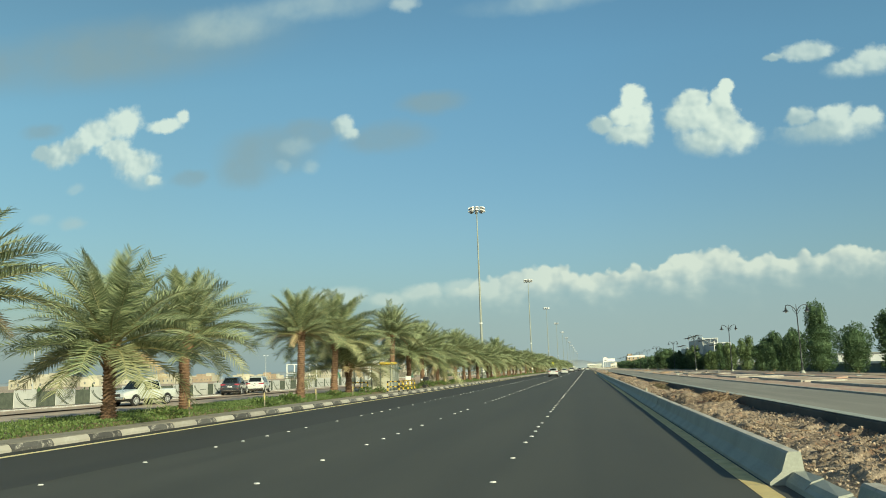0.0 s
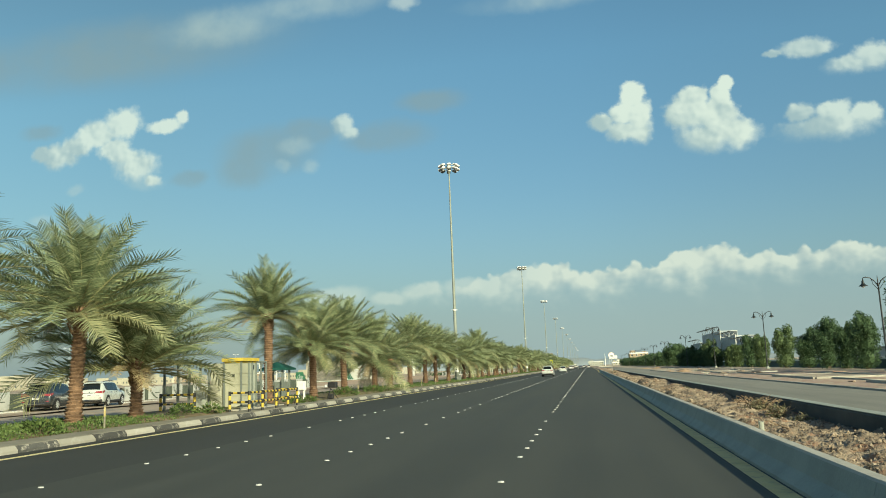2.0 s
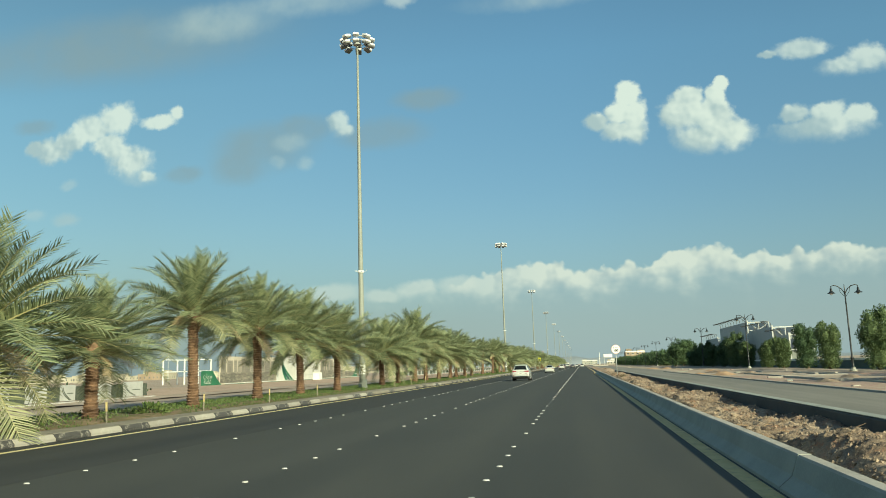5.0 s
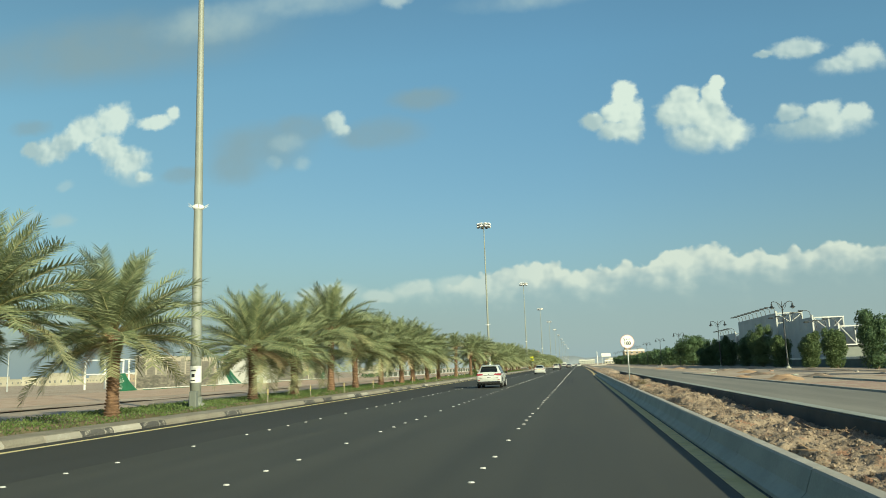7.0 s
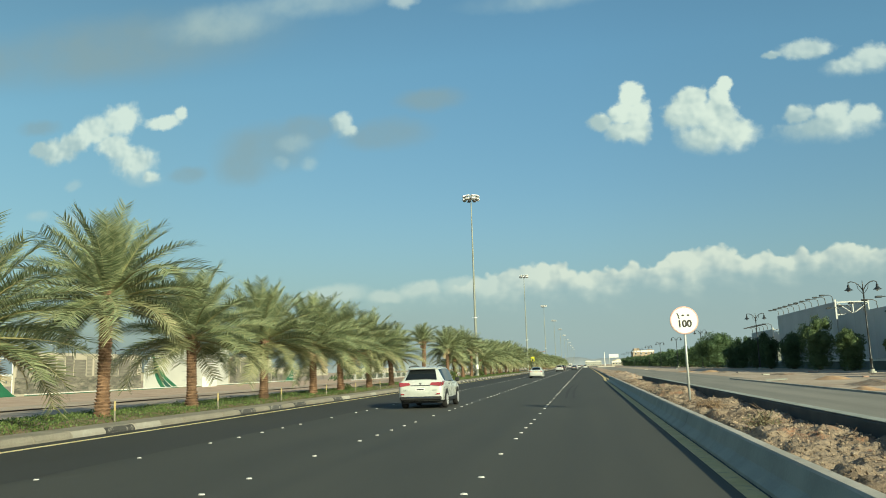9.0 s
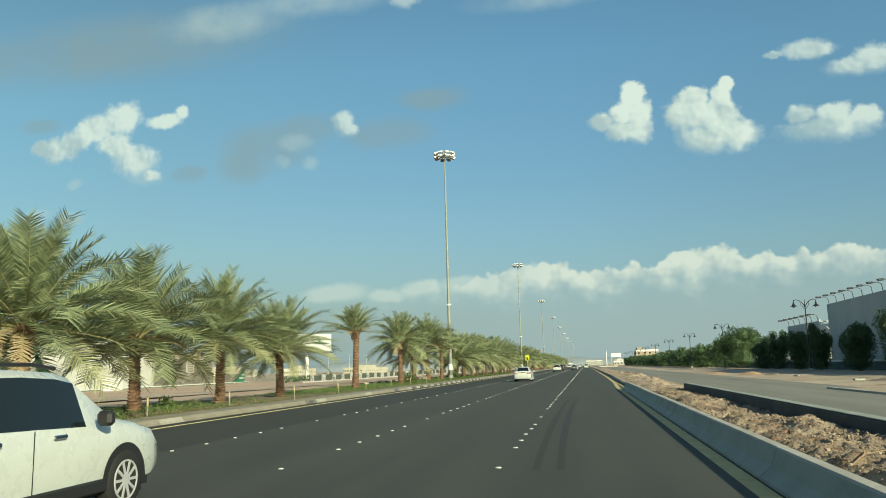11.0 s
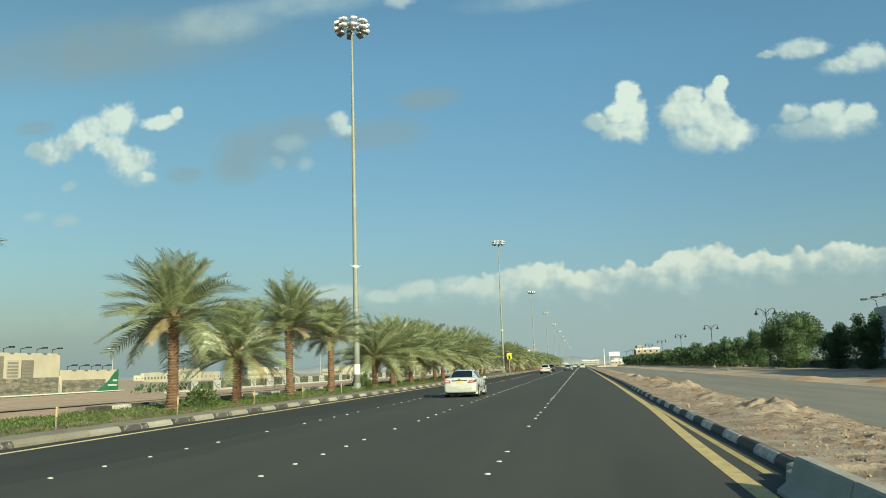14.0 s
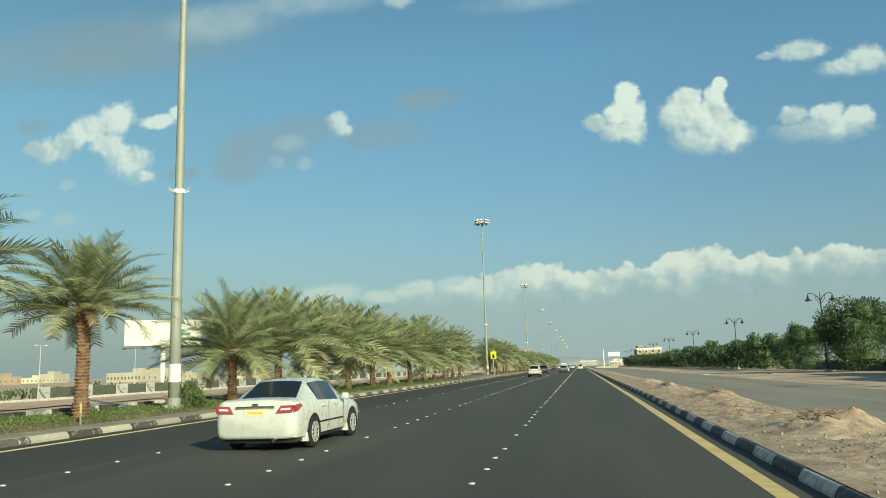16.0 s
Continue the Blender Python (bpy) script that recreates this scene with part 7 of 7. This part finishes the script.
def car_shell(stations, side_glass, rear_glass, front_glass, paint, parent):
    """A body lofted through stations (along, half-width, sill, belt, roof half-width, roof). Panes become parts of their own."""
    rows = []
    for y, w, zb, zt, wr, zr in stations:
        h = zt - zb
        half = [(w * 0.80, zb), (w * 0.95, zb + 0.03), (w * 0.985, zb + 0.22 * h), (w, zb + 0.52 * h), (w * 0.985, zb + 0.86 * h), (w * 0.94, zt),
                (wr + (w * 0.94 - wr) * 0.10, zt + (zr - zt) * 0.86), (wr * 0.90, zr - 0.012), (wr * 0.5, zr + 0.008)]
        pts = [(x, y, z) for x, z in half] + [(0, y, zr + 0.012)] + [(-x, y, z) for x, z in reversed(half)]
        rows.append(pts)
    m = len(rows[0])
    verts = [p for r in rows for p in r]
    groups = {"body": [], "side_window": [], "rear_window": [], "windscreen": []}
    for i in range(len(rows) - 1):
        for k in range(m - 1):
            face = (i * m + k, i * m + k + 1, (i + 1) * m + k + 1, (i + 1) * m + k)
            side = k in (5, m - 7)
            top = 7 <= k <= m - 9
            if side and i in side_glass:
                groups["side_window"].append(face)
            elif top and i in rear_glass:
                groups["rear_window"].append(face)
            elif top and i in front_glass:
                groups["windscreen"].append(face)
            else:
                groups["body"].append(face)
        groups["body"].append((i * m, (i + 1) * m, (i + 1) * m + m - 1, i * m + m - 1))
    groups["body"].append(tuple(range(m - 1, -1, -1)))
    groups["body"].append(tuple((len(rows) - 1) * m + k for k in range(m)))
    for name, faces in groups.items():
        if not faces:
            continue
        if name == "side_window":
            sets = [[f for f in faces if verts[f[0]][0] * s > 0 and i * m <= f[0] < (i + 1) * m] for i in range(len(rows)) for s in (-1, 1)]
        else:
            sets = [faces]
        for fs in sets:
            if not fs:
                continue
            used = sorted({k for f in fs for k in f})
            where = {k: n for n, k in enumerate(used)}
            me = mesh_of(name, [verts[k] for k in used], [tuple(where[k] for k in f) for f in fs], paint if name == "body" else CAR_GLASS, True)
            bm = bmesh.new()
            bm.from_mesh(me)
            bmesh.ops.recalc_face_normals(bm, faces=bm.faces)
            for e in bm.edges:
                if len(e.link_faces) == 2 and e.calc_face_angle(0) > 0.7:
                    e.smooth = False
            bm.to_mesh(me)
            bm.free()
            part(name, me, None, parent, "dark tinted glass" if name != "body" else "")


def wheel(parent, x, y, r, side):
    t = bmesh.new()
    lathe(t, [(r * 0.66, -0.10), (r * 0.93, -0.105), (r, -0.075), (r, 0.075), (r * 0.93, 0.105), (r * 0.66, 0.10)], 28, (0, 0, 0), "x")
    w = part("wheel", t, TYRE, parent, "black tyre", True)
    w.location = (x, y, r)
    rim = bmesh.new()
    lathe(rim, [(r * 0.66, side * 0.05), (r * 0.66, side * 0.102), (r * 0.60, side * 0.104), (r * 0.57, side * 0.07), (r * 0.16, side * 0.06), (r * 0.1, side * 0.08)], 28, (0, 0, 0), "x")
    part("rim", rim, RIM_DARK, w)
    star = []          # ten spokes growing out of one hub
    for k in range(10):
        a = 2 * math.pi * k / 10
        star += [(r * 0.635, a - 0.075), (r * 0.635, a + 0.075), (r * 0.20, a + 0.22), (r * 0.20, a + 0.41)]
    spokes = bmesh.new()
    near, back = ([spokes.verts.new((side * d, q * math.cos(a), q * math.sin(a))) for q, a in star] for d in (0.112, 0.076))
    spokes.faces.new(near)
    spokes.faces.new(back[::-1])
    for k in range(len(star)):
        n = (k + 1) % len(star)
        spokes.faces.new((near[k], back[k], back[n], near[n]))
    bmesh.ops.recalc_face_normals(spokes, faces=spokes.faces)
    part("alloy_spider", spokes, ALLOY, w, "silver alloy spokes")
    edge = bmesh.new()
    lathe(edge, [(r * 0.60, side * 0.09), (r * 0.62, side * 0.113), (r * 0.665, side * 0.113), (r * 0.67, side * 0.09)], 28, (0, 0, 0), "x")
    part("rim_edge", edge, ALLOY, w, "silver rim edge")


def arch(parent, x, y, r, side):
    """A dark wheel well with its rolled lip."""
    bm = bmesh.new()
    n = 16
    inner, outer = [], []
    for k in range(n + 1):
        a = math.pi * (k / n) * 1.12 - 0.06 * math.pi
        inner.append(bm.verts.new((x, y + math.cos(a) * (r + 0.015), r + math.sin(a) * (r + 0.015))))
        outer.append(bm.verts.new((x, y + math.cos(a) * (r + 0.075), r + math.sin(a) * (r + 0.075))))
    back = [bm.verts.new(v.co + Vector((-side * 0.28, 0, 0))) for v in inner]
    for k in range(n):
        bm.faces.new((inner[k], outer[k], outer[k + 1], inner[k + 1]))
        bm.faces.new((inner[k], inner[k + 1], back[k + 1], back[k]))
    bm.faces.new(inner)
    return part("wheel_arch", bm, CAR_TRIM, parent, "black wheel arch")


def patch(name, corners, material, parent, label="", thick=0.02):
    """A small panel through corner points, with depth."""
    bm = bmesh.new()
    a = [Vector(c) for c in corners]
    nrm = (a[1] - a[0]).cross(a[2] - a[0]).normalized() * thick
    top = [bm.verts.new(p + nrm) for p in a]
    low = [bm.verts.new(p - nrm) for p in a]
    bm.faces.new(top)
    bm.faces.new(low[::-1])
    for k in range(len(a)):
        bm.faces.new((top[k], low[k], low[(k + 1) % len(a)], top[(k + 1) % len(a)]))
    bmesh.ops.recalc_face_normals(bm, faces=bm.faces)
    return part(name, bm, material, parent, label)


def suv(place, turn, paint, label, name="suv", category="car"):
    ob = thing(name, label, category, "", place, turn)
    s = [(-0.02, 0.78, 0.46, 0.84, 0.70, 0.86), (0.02, 0.86, 0.40, 0.93, 0.76, 0.96), (0.07, 0.905, 0.34, 1.05, 0.80, 1.09), (0.15, 0.915, 0.32, 1.10, 0.74, 1.16),
         (0.52, 0.922, 0.29, 1.12, 0.60, 1.56), (0.70, 0.922, 0.29, 1.12, 0.60, 1.635), (1.02, 0.922, 0.28, 1.09, 0.655, 1.675), (1.10, 0.922, 0.28, 1.085, 0.657, 1.68),
         (1.98, 0.922, 0.28, 1.06, 0.66, 1.69), (2.05, 0.922, 0.28, 1.06, 0.66, 1.69), (2.62, 0.922, 0.28, 1.04, 0.645, 1.66), (2.92, 0.922, 0.28, 1.03, 0.64, 1.60),
         (3.55, 0.915, 0.29, 1.01, 0.74, 1.10), (3.95, 0.905, 0.29, 0.97, 0.76, 1.03), (4.30, 0.88, 0.31, 0.90, 0.72, 0.94), (4.50, 0.82, 0.34, 0.78, 0.66, 0.82), (4.58, 0.72, 0.40, 0.66, 0.58, 0.70)]
    car_shell(s, {5, 6, 7, 8, 9, 10}, {3}, {11}, paint, ob)
    part("roof_spoiler", boxes((-0.58, 0.58, 0.36, 0.70, 1.585, 1.63), bevel=0.018), paint, ob)
    part("bumper", boxes((-0.86, 0.86, -0.05, 0.35, 0.34, 0.52), bevel=0.05), CAR_TRIM, ob, "black plastic lower bumper")
    part("skid_plate", boxes((-0.62, 0.62, -0.065, 0.0, 0.43, 0.475), bevel=0.015), CHROME, ob, "silver skid strip")
    for sx in (-1, 1):
        lamp = patch("tail_lamp", [(sx * 0.40, -0.005, 0.955), (sx * 0.84, -0.005, 0.90), (sx * 0.87, 0.03, 1.06), (sx * 0.46, 0.02, 1.05)], TAIL_RED, ob, "red tail lamp", 0.024)
        patch("lamp_side", [(sx * 0.872, 0.0, 0.905), (sx * 0.925, 0.16, 0.95), (sx * 0.93, 0.40, 1.05), (sx * 0.918, 0.30, 1.09), (sx * 0.885, 0.04, 1.06)], TAIL_RED, lamp, "", 0.02)
        patch("reflector", [(sx * 0.62, -0.045, 0.575), (sx * 0.80, -0.03, 0.57), (sx * 0.82, -0.02, 0.625), (sx * 0.70, -0.04, 0.625)], TAIL_RED, ob, "red reflector", 0.015)
        part("mirror", boxes((sx * 0.93, sx * 1.12, 2.98, 3.12, 1.03, 1.20), bevel=0.04), CAR_TRIM, ob)
        bm = bmesh.new()
        tube(bm, [(sx * 0.60, 0.75, 1.68), (sx * 0.61, 1.2, 1.735), (sx * 0.61, 2.3, 1.735), (sx * 0.59, 2.7, 1.69)], 0.022, 6)
        part("roof_rail", bm, CAR_TRIM, ob)
        for y in (1.35, 2.3):
            part("door_handle", boxes((sx * 0.92, sx * 0.955, y, y + 0.2, 0.94, 0.985), bevel=0.012), CHROME if paint is CAR_WHITE else paint, ob)
        part("sill", boxes((sx * 0.86, sx * 0.935, 1.25, 3.25, 0.27, 0.42), bevel=0.02), CAR_TRIM, ob, "black sill cladding")
        for y in (1.04, 2.015):
            part("door_gap", boxes((sx * 0.9195, sx * 0.9235, y, y + 0.012, 0.42, 1.05)), CAR_TRIM, ob)
        for y in (0.92, 3.60):
            arch(ob, sx * 0.932, y, 0.36, sx)
            wheel(ob, sx * 0.845, y, 0.355, sx)
    part("garnish", boxes((-0.40, 0.40, -0.012, 0.06, 0.915, 0.955), bevel=0.01), CHROME, ob, "chrome strip over the plate")
    part("badge", boxes((-0.05, 0.05, 0.005, 0.06, 0.975, 1.04), bevel=0.015), CHROME, ob)
    part("number_plate", boxes((-0.20, 0.20, -0.034, 0.02, 0.73, 0.84)), PLATE_WHITE, ob)
    part("plate_marks", boxes((-0.14, 0.15, -0.038, -0.034, 0.76, 0.80)), CAR_TRIM, ob)
    part("badge_bar", boxes((-0.70, -0.52, -0.028, 0.04, 0.73, 0.755)), CHROME, ob)
    part("badge_bar", boxes((0.48, 0.70, -0.028, 0.04, 0.735, 0.76)), CHROME, ob)
    bm = bmesh.new()
    tube(bm, [(-0.02, 0.16, 1.17), (0.28, 0.2, 1.22)], 0.012, 5)
    part("wiper", bm, CAR_TRIM, ob)
    part("underbody", boxes((-0.8, 0.8, 0.3, 4.3, 0.22, 0.34)), CAR_TRIM, ob)
    return ob


def sedan(place, turn, paint, label, name="saloon_car"):
    ob = thing(name, label, "car", "", place, turn)
    s = [(-0.01, 0.74, 0.34, 0.70, 0.60, 0.72), (0.03, 0.82, 0.28, 0.86, 0.66, 0.90), (0.09, 0.865, 0.26, 0.98, 0.70, 1.03), (0.20, 0.89, 0.25, 1.0, 0.70, 1.06),
         (0.72, 0.905, 0.24, 1.0, 0.68, 1.07), (1.38, 0.91, 0.24, 0.985, 0.565, 1.40), (1.50, 0.91, 0.24, 0.98, 0.56, 1.425), (1.95, 0.91, 0.24, 0.965, 0.565, 1.455),
         (2.02, 0.91, 0.24, 0.965, 0.565, 1.46), (2.55, 0.91, 0.24, 0.95, 0.56, 1.45), (2.85, 0.91, 0.24, 0.94, 0.56, 1.40), (3.62, 0.905, 0.24, 0.925, 0.70, 0.97),
         (4.10, 0.89, 0.24, 0.87, 0.70, 0.91), (4.50, 0.86, 0.25, 0.78, 0.64, 0.81), (4.72, 0.78, 0.28, 0.64, 0.58, 0.67), (4.80, 0.64, 0.34, 0.54, 0.5, 0.56)]
    car_shell(s, {5, 6, 7, 8, 9}, {4}, {10}, paint, ob)
    for sx in (-1, 1):
        patch("tail_lamp", [(sx * 0.46, -0.005, 0.775), (sx * 0.80, -0.002, 0.79), (sx * 0.835, 0.03, 0.93), (sx * 0.56, 0.03, 0.925)], TAIL_RED, ob, "red tail lamp with clear centre", 0.024)
        patch("lamp_side", [(sx * 0.835, 0.0, 0.79), (sx * 0.885, 0.16, 0.82), (sx * 0.895, 0.34, 0.90), (sx * 0.88, 0.26, 0.95), (sx * 0.85, 0.04, 0.93)], TAIL_RED, ob, "red tail lamp", 0.018)
        patch("tail_lamp_lens", [(sx * 0.56, -0.022, 0.835), (sx * 0.77, -0.022, 0.845), (sx * 0.77, -0.012, 0.88), (sx * 0.58, -0.012, 0.872)], PLATE_WHITE, ob, "pale reversing lens", 0.012)
        part("mirror", boxes((sx * 0.91, sx * 1.08, 2.90, 3.02, 0.93, 1.08), bevel=0.035), paint, ob)
        for y in (1.55, 2.45):
            part("door_handle", boxes((sx * 0.905, sx * 0.94, y, y + 0.2, 0.83, 0.87), bevel=0.012), paint, ob)
        part("side_strip", boxes((sx * 0.905, sx * 0.925, 1.35, 3.05, 0.50, 0.53)), CAR_TRIM, ob, "dark rubbing strip")
        for y in (2.0, 3.12):
            part("door_gap", boxes((sx * 0.9075, sx * 0.9115, y, y + 0.012, 0.36, 0.94)), CAR_TRIM, ob)
        for y in (1.02, 3.80):
            arch(ob, sx * 0.918, y, 0.325, sx)
            wheel(ob, sx * 0.83, y, 0.33, sx)
        for y in (0.64, 3.42):
            part("mud_flap", boxes((sx * 0.74, sx * 0.91, y, y + 0.05, 0.16, 0.34)), paint, ob)
    part("garnish", boxes((-0.42, 0.42, -0.016, 0.07, 0.875, 0.925), bevel=0.012), CHROME, ob, "chrome strip over the plate")
    part("badge", boxes((-0.07, 0.07, -0.015, 0.05, 0.90, 0.975), bevel=0.02), CHROME, ob)
    part("number_plate", boxes((-0.22, 0.22, -0.02, 0.04, 0.74, 0.85)), PLATE, ob)
    part("plate_marks", boxes((-0.15, 0.18, -0.024, -0.02, 0.775, 0.81)), YELLOW, ob)
    bm = bmesh.new()
    tube(bm, [(0.42, -0.03, 0.24), (0.42, 0.3, 0.26)], 0.045, 10)
    part("exhaust", bm, CHROME, ob)
    part("underbody", boxes((-0.78, 0.78, 0.2, 4.5, 0.18, 0.3)), CAR_TRIM, ob)
    for x in (-0.36, 0.36):
        part("head_rest", boxes((x - 0.13, x + 0.13, 1.2, 1.3, 0.95, 1.16), bevel=0.03), CREAM_GREY, ob)
    return ob


suv((-6.50, 149.0, 0), 0, CAR_WHITE, "white compact SUV with roof rails driving on the road")
sedan((-6.52, 224.1, 0), 0, CAR_WHITE, "white saloon car with chrome trim driving on the road")
suv((-6.5, 322.0, 0), 0, CAR_WHITE, "white SUV driving farther ahead in the same lane")
suv((-7.0, 362, 0), 0, CAR_GREY, "dark grey SUV driving far ahead")
sedan((-3.4, 374, 0), 0, CAR_SILVER, "grey saloon car driving far ahead")
sedan((-3.4, 392, 0), 0, CAR_WHITE, "white saloon car far ahead in traffic")
sedan((0.2, 470, 0), 0, CAR_WHITE, "white saloon car far ahead in traffic")
suv((-7.2, 500, 0), 0, CAR_WHITE, "white SUV far ahead in traffic")
sedan((-10.8, 540, 0), 0, CAR_SILVER, "grey saloon car far ahead in traffic")
sedan((-3.2, 560, 0), 0, CAR_WHITE, "white saloon car far ahead in traffic")
suv((0.3, 610, 0), 0, CAR_GREY, "dark SUV far ahead in traffic")
for x, y in ((0.2, 640), (-3.2, 690), (-7.0, 705), (0.3, 760), (-10.6, 640), (-3.3, 800)):
    sedan((x, y, 0), 0, CAR_WHITE if y % 3 else CAR_SILVER, "pale saloon car in the traffic far down the road")
suv((-33.4, 74.0, 0.03), 14, CAR_WHITE, "white SUV on the sandy service road", "suv")
suv((-33.9, 69.5, 0.03), 14, CAR_GREY, "dark grey SUV on the service road behind the palms", "suv")


def pickup(place, turn):
    ob = thing("pickup_truck", "white double-cab pickup truck on the service road behind the palms", "pickup truck", "", place, turn)
    s = [(0.0, 0.80, 0.55, 0.98, 0.72, 1.0), (0.06, 0.86, 0.5, 1.05, 0.76, 1.08), (1.45, 0.87, 0.48, 1.05, 0.76, 1.08), (1.52, 0.87, 0.48, 1.06, 0.62, 1.62), (1.62, 0.87, 0.45, 1.06, 0.62, 1.70),
         (2.35, 0.87, 0.45, 1.05, 0.63, 1.73), (2.42, 0.87, 0.45, 1.05, 0.63, 1.73), (3.05, 0.87, 0.45, 1.04, 0.62, 1.68), (3.62, 0.86, 0.45, 1.02, 0.70, 1.12), (4.7, 0.84, 0.48, 0.95, 0.70, 0.99), (4.95, 0.76, 0.5, 0.85, 0.6, 0.87)]
    car_shell(s, {4, 6}, {2}, {7}, CAR_WHITE, ob)
    for sx in (-1, 1):
        for y in (0.95, 4.0):
            arch(ob, sx * 0.878, y, 0.36, sx)
            wheel(ob, sx * 0.79, y, 0.36, sx)
        part("head_lamp", boxes((sx * 0.5, sx * 0.74, 4.86, 4.97, 0.72, 0.86), bevel=0.02), LAMP_GLASS, ob)
        part("mirror", boxes((sx * 0.87, sx * 1.03, 3.15, 3.25, 1.05, 1.25), bevel=0.03), CAR_TRIM, ob)
    part("bumper", boxes((-0.8, 0.8, 4.9, 5.05, 0.45, 0.62), bevel=0.03), CHROME, ob)
    part("grille", boxes((-0.42, 0.42, 4.9, 4.97, 0.66, 0.84)), CAR_TRIM, ob)
    part("underbody", boxes((-0.75, 0.75, 0.3, 4.7, 0.32, 0.5)), CAR_TRIM, ob)


pickup((-30.0, 51.5, -0.03), 170)
